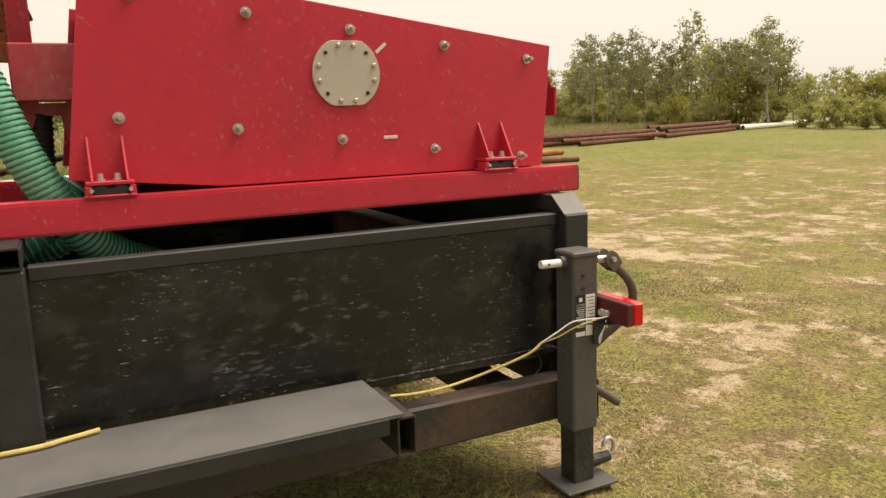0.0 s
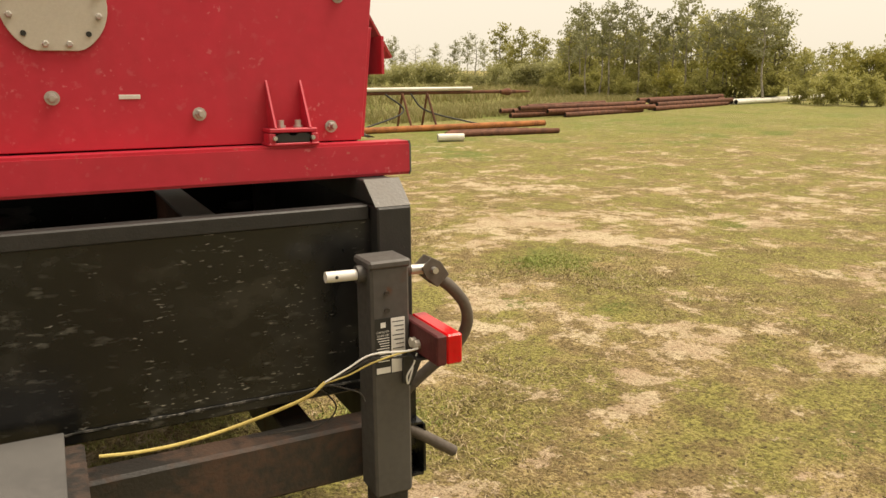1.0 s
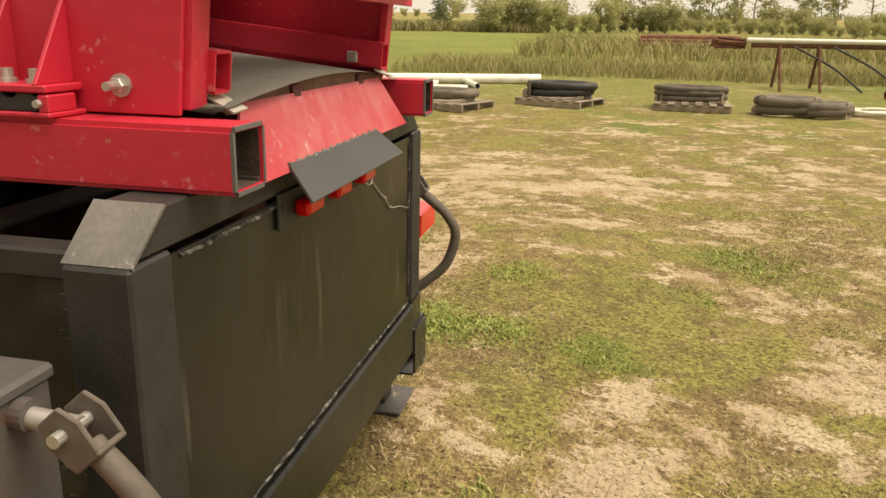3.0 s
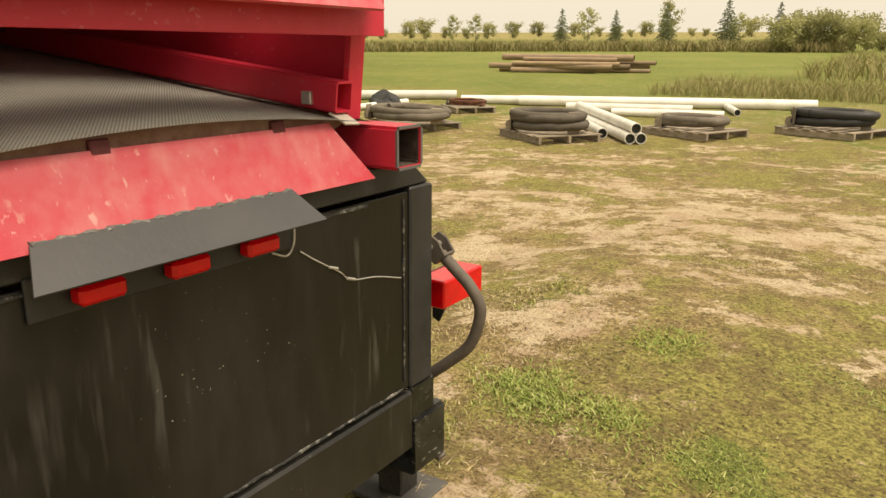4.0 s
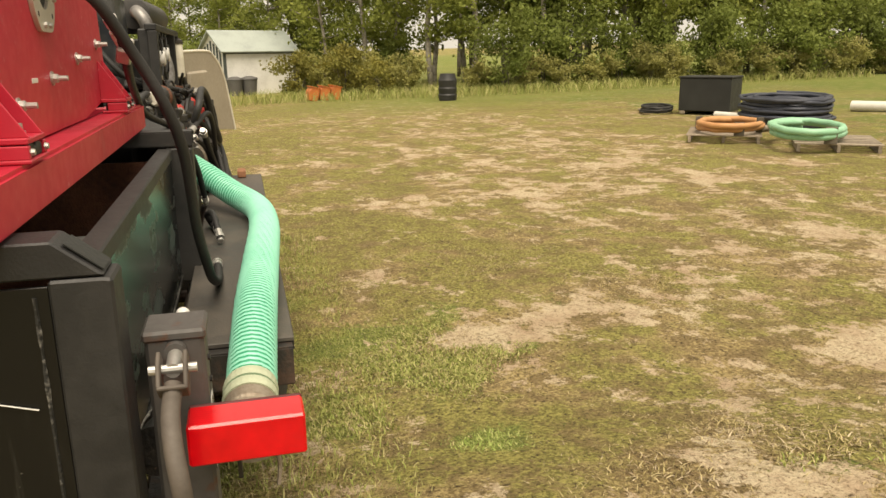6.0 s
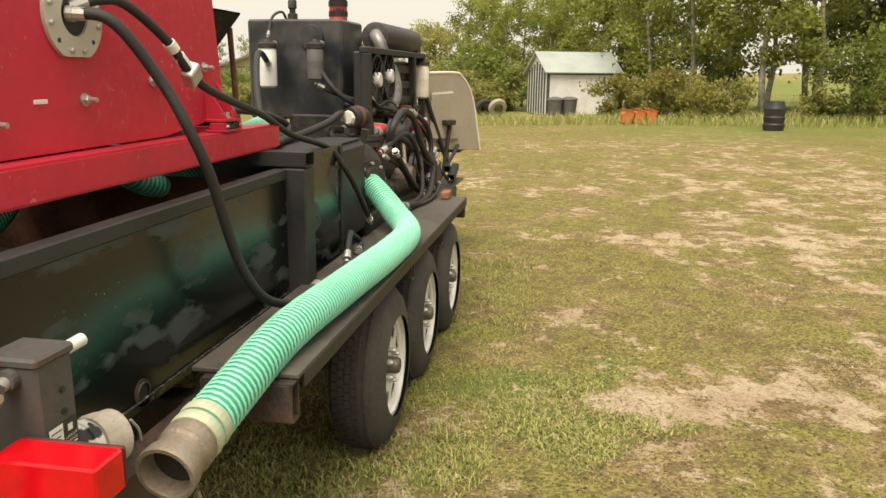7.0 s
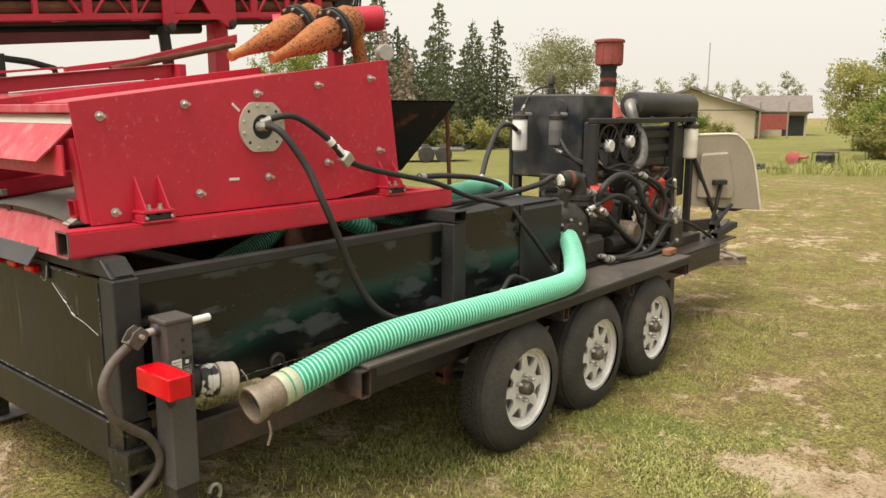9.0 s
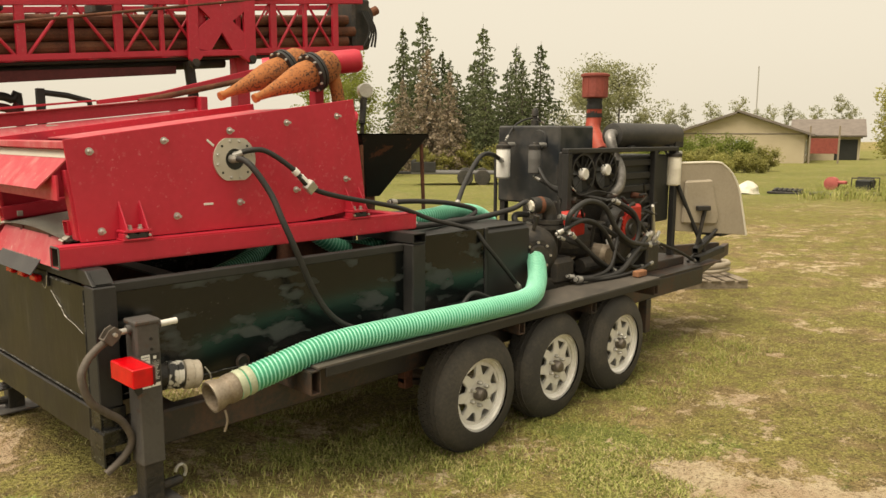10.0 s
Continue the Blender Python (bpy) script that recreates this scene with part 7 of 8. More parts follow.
ORANGE_PLASTIC = surface("orange_plastic", (0.50, 0.15, 0.035), (0.38, 0.11, 0.03), 0.4, 0, 4, 40)
build_orange_drums()
z0 = land(19.75, -6.4)
bt = thing("water_butt", (19.75, -6.4, z0), "dark ribbed plastic tank at the edge of the wood", "tank")
auto(part("tank_body", turned((19.75, -6.4, z0), (19.75, -6.4, z0 + 0.72), [(0, 0.24), (0.2, 0.26), (0.25, 0.24), (0.45, 0.26), (0.5, 0.24), (0.75, 0.26), (0.8, 0.24), (1, 0.2)], 20), BLACK_MATT, bt))
for k, (x, y, c, label) in enumerate(((23.74, 5.39, CAST, "low dark machine parts on a skid"), (23.9, 4.2, RUST_PINK := surface("pinkish_red_paint", (0.42, 0.10, 0.09), (0.3, 0.07, 0.06), 0.6), "round red pump on a blue skid"), (24.4, 3.4, PLASTIC_AND_HOLE_BLACK, "black portable generator in a tube frame"))):
    z0 = land(x, y)
    g = thing(("machine_parts", "skid_pump", "generator")[k], (x, y, z0), label, ("parts", "pump", "generator")[k])
    part("skid", box(x - 0.45, x + 0.45, y - 0.5, y + 0.5, z0, z0 + 0.07, 0.01), CAST if k != 1 else CLOTH_BLUE, g)
    if k == 0:
        for j in range(6):
            part("casting", turned((x - 0.3, y - 0.4 + 0.15 * j, z0 + 0.07), (x + 0.2, y - 0.35 + 0.15 * j, z0 + 0.13), [(0, 0.05), (0.5, 0.07), (1, 0.04)], 10), CAST, g)
    elif k == 1:
        auto(part("housing", turned((x - 0.1, y, z0 + 0.34), (x + 0.18, y, z0 + 0.34), [(0, 0.08), (0.1, 0.2), (0.8, 0.2), (1, 0.1)], 20), c, g))
        part("chute", box(x - 0.05, x + 0.12, y - 0.42, y - 0.14, z0 + 0.33, z0 + 0.43, 0.03), c, g)
    else:
        part("engine", box(x - 0.25, x + 0.25, y - 0.22, y + 0.22, z0 + 0.1, z0 + 0.45, 0.04), c, g)
        for sx in (-0.3, 0.3):
            ring = [(x + sx, y - 0.3, z0 + 0.07), (x + sx, y - 0.3, z0 + 0.5), (x + sx, y + 0.3, z0 + 0.5), (x + sx, y + 0.3, z0 + 0.07)]
            part("tube_frame", pipe(ring, 0.02, 8), CAST, g)
boat = thing("upturned_dinghy", (23.05, 6.44, land(23.05, 6.44)), "pale tarp-covered shape on the lawn", "tarp heap")
b = bmesh.new()
bmesh.ops.create_icosphere(b, subdivisions=3, radius=0.5)
for v in b.verts:
    v.co = Vector((v.co.x + 23.05, v.co.y * 0.8 + 6.44, max(0, v.co.z) * 0.7 + land(23.05, 6.44))) + 0.1 * noise.noise_vector(v.co * 3)
part("cover", b, CREAM, boat)


def build_house():
    cx, cy = 57.0, 21.5
    z0 = land(cx, cy) - 0.5
    m = Matrix.Translation((cx, cy, z0)) @ Matrix.Rotation(radians(-72), 4, "Z")
    h = thing("house", (cx, cy, z0), "beige stucco bungalow with low brown shingle roof", "house")
    W, L, H, P = 9.6, 13.0, 2.75, 1.6
    part("wall", prism([(-W / 2, 0), (W / 2, 0), (W / 2, H), (0, H + P), (-W / 2, H)], "y", 0, L, 0, None, m), STUCCO, h)
    for s in (-1, 1):
        c = [(s * (W / 2 + 0.6), -0.5, H - 0.2), (s * (W / 2 + 0.6), L + 0.5, H - 0.2), (0, L + 0.5, H + P + 0.06), (0, -0.5, H + P + 0.06)]
        part("roof", sheet([m @ Vector(v) for v in c], 0.16), ROOF, h)
    part("belt_trim", box(-W / 2, W / 2, -0.03, 0.0, H - 0.05, H + 0.02, 0.005, None, m), ROOF, h)
    for u, v, w, d in ((0.35, 1.75, 0.95, 0.85),):
        win = part("window", box(u - w / 2 - 0.08, u + w / 2 + 0.08, -0.06, 0.0, v - d / 2 - 0.08, v + d / 2 + 0.08, 0.01, None, m), SHED_WHITE, h)
        part("pane", box(u - w / 2, u + w / 2, -0.07, -0.062, v - d / 2, v + d / 2, 0, None, m), PANE, win)
    for v in (1.2, 3.4, 6.0):
        win = part("window", box(W / 2, W / 2 + 0.06, v - 0.55, v + 0.55, 1.1, 2.3, 0.01, None, m), SHED_WHITE, h)
        part("pane", box(W / 2 + 0.06, W / 2 + 0.07, v - 0.45, v + 0.45, 1.2, 2.2, 0, None, m), PANE, win)
    mast = thing("radio_mast", (cx + 6, cy + 1, z0), "thin steel aerial mast behind the house", "aerial")
    part("pole", rod((cx + 6, cy + 1.0, z0), (cx + 6, cy + 1.0, z0 + 8.2), 0.05, 8), STEEL, mast)
    m2 = Matrix.Translation((68.5, 18.6, z0)) @ Matrix.Rotation(radians(-72), 4, "Z")
    h2 = thing("outbuilding", (70, 17.2, z0), "low grey-roofed outbuilding with a dark open porch", "house")
    part("wall", box(-2.5, 2.5, 0, 6, 0, 2.6, 0, None, m2), STUCCO, h2)
    for s in (0, 1):
        c = [(-2.9, -0.6 if s == 0 else 6.6, 2.5), (2.9, -0.6 if s == 0 else 6.6, 2.5), (2.9, 3, 3.9), (-2.9, 3, 3.9)]
        part("roof", sheet([m2 @ Vector(v) for v in c], 0.15), ROOF, h2)
    # flat black panel on the wall, standing for the shaded porch
    part("porch_opening", box(0.6, 2.3, -0.05, 0.0, 0.2, 2.3, 0, None, m2), PLASTIC_AND_HOLE_BLACK, h2)
    deck = thing("porch_deck", (58.5, 15.6, land(58.5, 15.6)), "dark red wooden porch rail on posts", "porch")
    md = Matrix.Translation((58.5, 15.6, land(58.5, 15.6) - 0.3)) @ Matrix.Rotation(radians(-72), 4, "Z")
    part("panel", box(-1.0, 1.0, -0.05, 0.05, 1.0, 2.1, 0.01, None, md), STACK_CAP, deck)
    for u in (-0.95, 0.95):
        part("post", box(u - 0.06, u + 0.06, -0.06, 0.06, 0, 3.0, 0.01, None, md), WOOD, deck)


PANE = surface("window_glass", (0.16, 0.19, 0.22), (0.25, 0.27, 0.28), 0.08, 0, 2, 10, bump=0)
build_house()
pole = thing("utility_pole", (44.0, 3.5, land(44, 3.5)), "weathered wooden utility pole among trees", "pole")
part("shaft", rod((44, 3.5, land(44, 3.5)), (44, 3.5, 9.0), 0.13, 10, None, 0.10), WOOD, pole)


# ---- drill rig mast beside the trailer ----
def build_mast():
    rig = thing("drill_mast", (2.8, 3.5, 0), "red lattice drill mast lying lowered, full of pipes", "drill mast")
    x0, x1 = -1.6, 4.62
    zl = lambda x: 2.21 + 0.1005 * (x - 0.97)  # noqa: E731
    zu = lambda x: zl(x) + 0.44 + 0.021 * (x - 0.97)  # noqa: E731
    for y in (3.2, 3.8):
        part("lower_chord", square_tube((x0, y, zl(x0) + 0.02), (x1, y, zl(x1) + 0.02), 0.05, 0.05, 0.006), RED, rig)
        part("upper_chord", square_tube((x0, y, zu(x0)), (x1, y, zu(x1)), 0.05, 0.05, 0.006), RED, rig)
        xs = [x0 + 0.39 * k for k in range(16)]
        for k, x in enumerate(xs):
            part("upright", box(x - (0.035 if k % 2 else 0.018), x + (0.035 if k % 2 else 0.018), y - 0.02, y + 0.02, zl(x) + 0.04, zu(x) - 0.02, 0.003), RED, rig)
            if k < 15:
                a, b = (zl, zu) if k % 2 else (zu, zl)
                part("diagonal", rod((x + 0.02, y, a(x)), (x + 0.37, y, b(x + 0.39)), 0.014, 8), RED, rig)
                if x > 1.6:
                    part("diagonal", rod((x + 0.02, y + 0.012, b(x)), (x + 0.37, y + 0.012, a(x + 0.39)), 0.011, 8), RED, rig)
    for k in range(9):
        x = x0 + 0.7 * k
        part("cross_brace", box(x - 0.02, x + 0.02, 3.2, 3.8, zl(x) + 0.0, zl(x) + 0.035, 0.003), RED, rig)
    # cut-out gusset plate with its two legs
    gx = 2.52
    part("gusset_frame", prism([(gx, 2.33), (gx, 2.96), (gx + 0.10, 2.97), (gx + 0.10, 2.41), (gx + 0.58, 2.45), (gx + 0.58, 3.02), (gx + 0.70, 3.03), (gx + 0.70, 2.40), (gx + 0.62, 2.34), (gx + 0.52, 2.40), (gx + 0.14, 2.365), (gx + 0.05, 2.27)], "y", 3.12, 3.16, 0.003), RED, rig)
    u0, u1, v0, v1, cu, cv, p, q = gx + 0.06, gx + 0.62, 2.42, 3.00, gx + 0.34, 2.71, 0.16, 0.115
    part("gusset_cross", prism([(u0, v0), (u0 + p, v0), (cu, cv - q), (u1 - p, v0), (u1, v0), (u1, v0 + p), (cu + q, cv), (u1, v1 - p), (u1, v1), (u1 - p, v1), (cu, cv + q), (u0 + p, v1), (u0, v1),
                                (u0, v1 - p), (cu - q, cv), (u0, v0 + p)], "y", 3.124, 3.156, 0), RED, rig)
    for u, v in ((gx + 0.055, 2.30), (gx + 0.655, 2.375)):
        auto(part("pivot_pin", turned((u, 3.10, v), (u, 3.17, v), [(0, 0.035), (0.4, 0.035), (0.4, 0.05), (1, 0.05)], 16), CAST, rig))
    for k in range(9):
        y, dz = 3.28 + 0.15 * (k % 3), 0.09 + 0.11 * (k // 3)
        part("stowed_pipe", rod((x0 + 0.1, y, zl(x0) + dz), (x1 - 0.15 + 0.1 * (k % 2), y, zl(x1) + dz), 0.052, 12), RUST, rig, "rust-brown drill pipe stowed in the mast")
    part("cylinder", rod((-0.8, 3.45, zl(-0.8) - 0.07), (3.05, 3.45, zl(3.05) - 0.07), 0.05, 14), BLACK_MATT, rig)
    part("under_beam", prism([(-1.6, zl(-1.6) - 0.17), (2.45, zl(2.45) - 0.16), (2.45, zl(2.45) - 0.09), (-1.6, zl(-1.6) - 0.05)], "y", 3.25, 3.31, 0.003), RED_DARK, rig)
    for k in range(5):
        part("cable", rod((-1.5, 3.22 + 0.1 * k, zl(-1.5) - 0.02), (4.4, 3.22 + 0.1 * k, zl(4.4) - 0.03), 0.012, 6), RUBBER, rig)
    part("guy_rod", rod((0.2, 3.13, 2.33), (3.6, 3.13, 3.012), 0.013, 8), RUST, rig, "rusty rod slung along the mast")
    for x, z, w in ((1.75, 2.66, 0.22), (2.28, 2.72, 0.12), (0.9, 2.60, 0.16)):
        part("clamp_block", box(x, x + w, 3.30, 3.50, z, z + 0.10, 0.02), CAST, rig)
    part("ram", rod((2.64, 3.30, 1.95), (2.60, 3.30, 2.32), 0.05, 14), BLACK_MATT, rig)
    part("support_post", box(3.10, 3.24, 3.28, 3.42, land(3.2, 3.35), 2.40, 0.005), RED, rig)
    part("support_post", box(2.57, 2.69, 3.25, 3.36, land(2.6, 3.3), 1.97, 0.005), RED, rig)
    part("base_beam", box(2.3, 3.6, 3.24, 3.46, land(3, 3.35) - 0.01, land(3, 3.35) + 0.14, 0.006), RED_DARK, rig)
    part("crown_block", box(4.55, 4.80, 3.25, 3.75, zl(4.6) + 0.02, zu(4.6) + 0.06, 0.03), CAST, rig)
    auto(part("sheave", turned((4.72, 3.30, 2.95), (4.72, 3.42, 2.95), [(0, 0.16), (0.3, 0.16), (0.4, 0.13), (0.6, 0.13), (0.7, 0.16), (1, 0.16)], 20), CAST, rig))
    part("crown_spout", rod((4.7, 3.4, 2.92), (4.98, 3.36, 3.06), 0.05, 12), RUST, rig)
    for k in range(4):
        part("hanging_cable", pipe(spline([(4.62 + 0.03 * k, 3.2, 3.0), (4.70 + 0.03 * k, 3.16, 2.8), (4.66 + 0.05 * k, 3.2, 2.62)], 5), 0.012, 6), RUBBER, rig)
    return rig


build_mast()


def build_rig_bits():
    g = thing("rig_guard", (1.2, 3.6, 1.6), "black and dark red bent pipe guard of the drill rig", "guard")
    part("frame_post", box(1.26, 1.32, 3.3, 3.36, land(1.3, 3.3), 2.02, 0.005), BLACK_MATT, g)
    part("frame_arm", pipe([(1.28, 3.33, 1.99), (1.50, 3.33, 1.97), (1.68, 3.33, 1.93), (1.70, 3.33, 1.80)], 0.025, 10), BLACK_MATT, g)
    for z in (1.86, 1.95):
        part("bent_pipe", pipe(spline([(0.1, 3.6, z), (0.9, 3.55, z + 0.01), (1.12, 3.5, z - 0.02), (1.18, 3.5, z - 0.15), (1.18, 3.5, land(1.18, 3.5))], 6), 0.035, 12), RED_DARK if z < 1.9 else BLACK_MATT, g)


build_rig_bits()


# ---- trees, bushes and tall grass ----
def cards(name, centres, sizes, seed, material, stretch=1.0, upright=False):
    """Many small leaf blades as one mesh."""
    g = np.random.default_rng(seed)
    c = np.asarray(centres, dtype=float)
    n = len(c)
    u = g.normal(size=(n, 3))
    u /= np.linalg.norm(u, axis=1)[:, None]
    w = g.normal(size=(n, 3))
    if upright:
        w[:, 2] = np.abs(w[:, 2]) + 2.5
    v = np.cross(u, w)
    v /= np.linalg.norm(v, axis=1)[:, None]
    s = np.asarray(sizes)[:, None]
    a, b = u * s * 0.5, v * s * 0.5 * stretch
    verts = np.stack([c - b, c + a * 0.55, c + b, c - a * 0.55], 1).reshape(-1, 3)
    me = bpy.data.meshes.new(name)
    me.vertices.add(4 * n)
    me.vertices.foreach_set("co", verts.ravel())
    me.loops.add(4 * n)
    me.loops.foreach_set("vertex_index", np.arange(4 * n))
    me.polygons.add(n)
    me.polygons.foreach_set("loop_start", np.arange(0, 4 * n, 4))
    me.update(calc_edges=True)
    me.materials.append(material)
    return me


def leaf_tree(name, height, spread, crown, count, size, leaf, bark, label, seed, stems=1, thin=1.0):
    """A tapered trunk with limbs, and a crown of leaves gathered round the limbs' ends."""
    g = random.Random(seed)
    t = thing(name, (0, 0, 0), label, "bush" if "bush" in name else "tree")
    wood = bmesh.new()
    spots = []
    for s in range(stems):
        lean = Vector((g.uniform(-1, 1), g.uniform(-1, 1), 0)) * (0.04 if stems == 1 else 0.22) * height
        h = height * g.uniform(0.8, 1.0) if stems > 1 else height
        base = Vector((g.uniform(-0.2, 0.2), g.uniform(-0.2, 0.2), -0.05)) * (stems > 1)
        line = [base + lean * (k / 8) ** 1.4 + Vector((0.03 * height * math.sin(k * 0.9 + s), 0.03 * height * math.cos(k * 1.3 + s), h * 0.95 * k / 8)) * Vector((0.4, 0.4, 1)) for k in range(9)]
        r0 = 0.016 * height * thin / stems ** 0.4
        pipe(line, r0, 6, wood, True, lambda i: r0 * (1 - 0.105 * i))
        limbs = max(5, int(14 / stems))
        for k in range(limbs):
            f = crown + (0.97 - crown) * (k + g.random() * 0.7) / limbs
            p = line[min(8, int(f * 8))]
            p = p.lerp(line[min(8, int(f * 8) + 1)], f * 8 % 1)
            ang = 2.4 * k + g.uniform(-0.5, 0.5)
            reach = spread * (0.45 + 0.55 * math.sin(math.pi * min(1, (f - crown) / (1 - crown) * 0.85 + 0.12))) * g.uniform(0.65, 1.1)
            tip = p + Vector((math.cos(ang) * reach, math.sin(ang) * reach, reach * g.uniform(0.25, 0.8)))
            mid = p.lerp(tip, 0.5) + Vector((0, 0, -0.06 * reach))
            pipe([p, mid, tip], r0 * 0.4, 4, wood, True, lambda i: r0 * (0.42 - 0.17 * i))
            spots += [(tip, 0.34 * spread), (mid.lerp(tip, 0.4), 0.26 * spread), (mid, 0.22 * spread)]
        spots.append((line[-1] + Vector((0, 0, 0.03 * height)), 0.24 * spread))
    part("trunk", wood, bark, t, smooth=True)
    rng = np.random.default_rng(seed)
    which = rng.integers(0, len(spots), count)
    mids = np.array([list(p) for p, _ in spots])[which]
    rad = np.array([r for _, r in spots])[which]
    off = np.clip(rng.normal(size=(count, 3)), -1.6, 1.6) * rad[:, None] * np.array((0.62, 0.62, 0.5))
    pos = mids + off
    pos[:, 2] = np.maximum(pos[:, 2], 0.05)
    me = cards("crown", pos, rng.uniform(0.6, 1.3, count) * size, seed, leaf)
    ob = new("crown", me)
    ob.parent = t
    return t


def spruce(name, height, spread, leaf, label, seed):
    g = random.Random(seed)
    t = thing(name, (0, 0, 0), label, "tree")
    wood = bmesh.new()
    rod((0, 0, -0.05), (0, 0, height), 0.018 * height, 7, wood, 0.01)
    pos, size = [], []
    rows = int(height * 3.4)
    for k in range(rows):
        f = k / rows
        z = height * (0.05 + 0.94 * f ** 1.05)
        reach = spread * (1 - f) ** 0.85 + 0.10
        n = max(4, int(11 * (1 - 0.7 * f)))
        for j in range(n):
            a = 2 * math.pi * (j + g.random() * 0.8) / n + k
            r = reach * g.uniform(0.6, 1.12)
            root = Vector((0, 0, z))
            tip = Vector((math.cos(a) * r, math.sin(a) * r, max(0.1, z - 0.30 * r + g.uniform(-0.15, 0.25))))
            rod(root, tip, 0.022, 4, wood, 0.006)
            # a flat drooping spray, widest past the middle of its branch
            m = max(9, int(46 * r / spread))
            side = Vector((-math.sin(a), math.cos(a), 0))
            for q in range(m):
                u = 0.12 + 0.9 * ((q + g.random()) / m) ** 0.75
                p = root.lerp(tip, u) + side * g.gauss(0, 0.16 * r * (1.15 - u)) + Vector((0, 0, -abs(g.gauss(0, 0.13)) + 0.04))
                pos.append((p.x, p.y, max(0.05, p.z)))
                size.append(g.uniform(0.20, 0.42) * (0.6 + 0.4 * height / 8))
    part("trunk", wood, BARK, t)
    ob = new("crown", cards("crown", pos, size, seed, leaf, 0.55))
    ob.parent = t
    return t


PLACES = random.Random(77)


def plant(kind, spots, group, lo=0.85, hi=1.15, sink=0.05):
    """Copies of a plant at places (x, y) or (x, y, scale); the first takes the original itself."""
    for k, s in enumerate(spots):
        x, y = s[0], s[1]
        f = (s[2] if len(s) > 2 else 1.0) * PLACES.uniform(lo, hi)
        m = Matrix.Translation((x, y, land(x, y) - sink)) @ Matrix.Rotation(PLACES.uniform(0, 6.28), 4, "Z") @ Matrix.Diagonal((f, f, f * PLACES.uniform(0.92, 1.1), 1))
        ob = kind if k == 0 else copy_thing(kind, Matrix.Identity(4))
        ob.matrix_basis = m
        tagged(ob, group=group)


def polar(head, dist, eye=(-1.0, -0.5)):
    a = radians(head)
    return (eye[0] + dist * math.cos(a), eye[1] + dist * math.sin(a))


def strip(h0, d0, h1, d1, n, deep=4.0, scale=1.0):
    """Places scattered along a line between two bearings, some metres deep."""
    (ax, ay), (bx, by) = polar(h0, d0), polar(h1, d1)
    out = []
    for k in range(n):
        f = (k + PLACES.uniform(-0.4, 0.4)) / max(1, n - 1)
        x, y = ax + (bx - ax) * f, ay + (by - ay) * f
        d = PLACES.uniform(0, deep)
        l = math.hypot(x, y)
        out.append((x * (1 + d / l), y * (1 + d / l), scale))
    return out


poplar = leaf_tree("poplar_tree", 8.0, 1.9, 0.22, 4800, 0.195, LEAF, BARK_PALE, "tall leafy poplar at the edge of the wood", 11)
poplar_b = leaf_tree("poplar_tree", 7.4, 1.7, 0.30, 3900, 0.19, LEAF_DARK, BARK, "dark green poplar in the wood", 12)
poplar_c = leaf_tree("poplar_tree", 9.0, 1.3, 0.50, 2000, 0.20, LEAF, BARK_PALE, "thin bare-stemmed poplar with a high crown", 13, thin=0.8)
sapling = leaf_tree("poplar_sapling", 3.9, 0.85, 0.20, 1050, 0.175, LEAF_OLIVE, BARK, "young poplar with sparse leaves", 14, thin=0.8)
sapling_b = leaf_tree("poplar_sapling", 4.6, 0.75, 0.42, 800, 0.15, LEAF_PALE, BARK_PALE, "thin pale poplar sapling with bare twigs", 15, thin=0.7)
bush = leaf_tree("willow_bush", 1.8, 0.85, 0.12, 1700, 0.16, LEAF_OLIVE, BARK, "dense green willow bush", 16, 5)
bush_d = leaf_tree("willow_bush", 2.6, 1.25, 0.10, 2700, 0.165, LEAF_DARK, BARK, "broad dark green bush", 17, 5)
bush_y = leaf_tree("willow_bush", 1.7, 0.7, 0.12, 1500, 0.13, LEAF_YELLOW, BARK, "low bush turning yellow", 18, 4)
pale = leaf_tree("pale_tree", 7.6, 3.0, 0.18, 8500, 0.21, LEAF_PALE, BARK, "broad pale-leaved tree behind the house garden", 19)
# far plants use LEAF_FAR, whose pale colour carries the haze
bush_far = leaf_tree("far_bush", 2.2, 1.1, 0.10, 1800, 0.2, LEAF_FAR, BARK, "low green bush across the fields, leaf colour paled for haze", 26, 5)
sapling_far = leaf_tree("far_tree", 4.0, 1.0, 0.2, 1200, 0.2, LEAF_FAR, BARK_PALE, "small tree across the fields, leaf colour paled for haze", 27)
fir = spruce("spruce_tree", 8.2, 2.9, NEEDLE, "dark green full-grown spruce", 20)
fir_b = spruce("spruce_tree", 9.0, 2.6, NEEDLE, "slender dark green spruce", 21)
fir_dry = spruce("spruce_tree", 8.6, 2.2, NEEDLE_DRY, "half-dead grey-brown standing spruce", 22)
bare_tree = leaf_tree("bare_tree", 6.4, 1.6, 0.25, 260, 0.14, LEAF_PALE, BARK_PALE, "nearly bare pale-stemmed tree", 23)

round_tree = leaf_tree("round_tree", 5.0, 1.75, 0.22, 5200, 0.20, LEAF_OLIVE, BARK, "round-crowned yellow-green garden tree", 24)
plant(round_tree, [polar(9.0, 40) + (0.74,)], "garden trees")
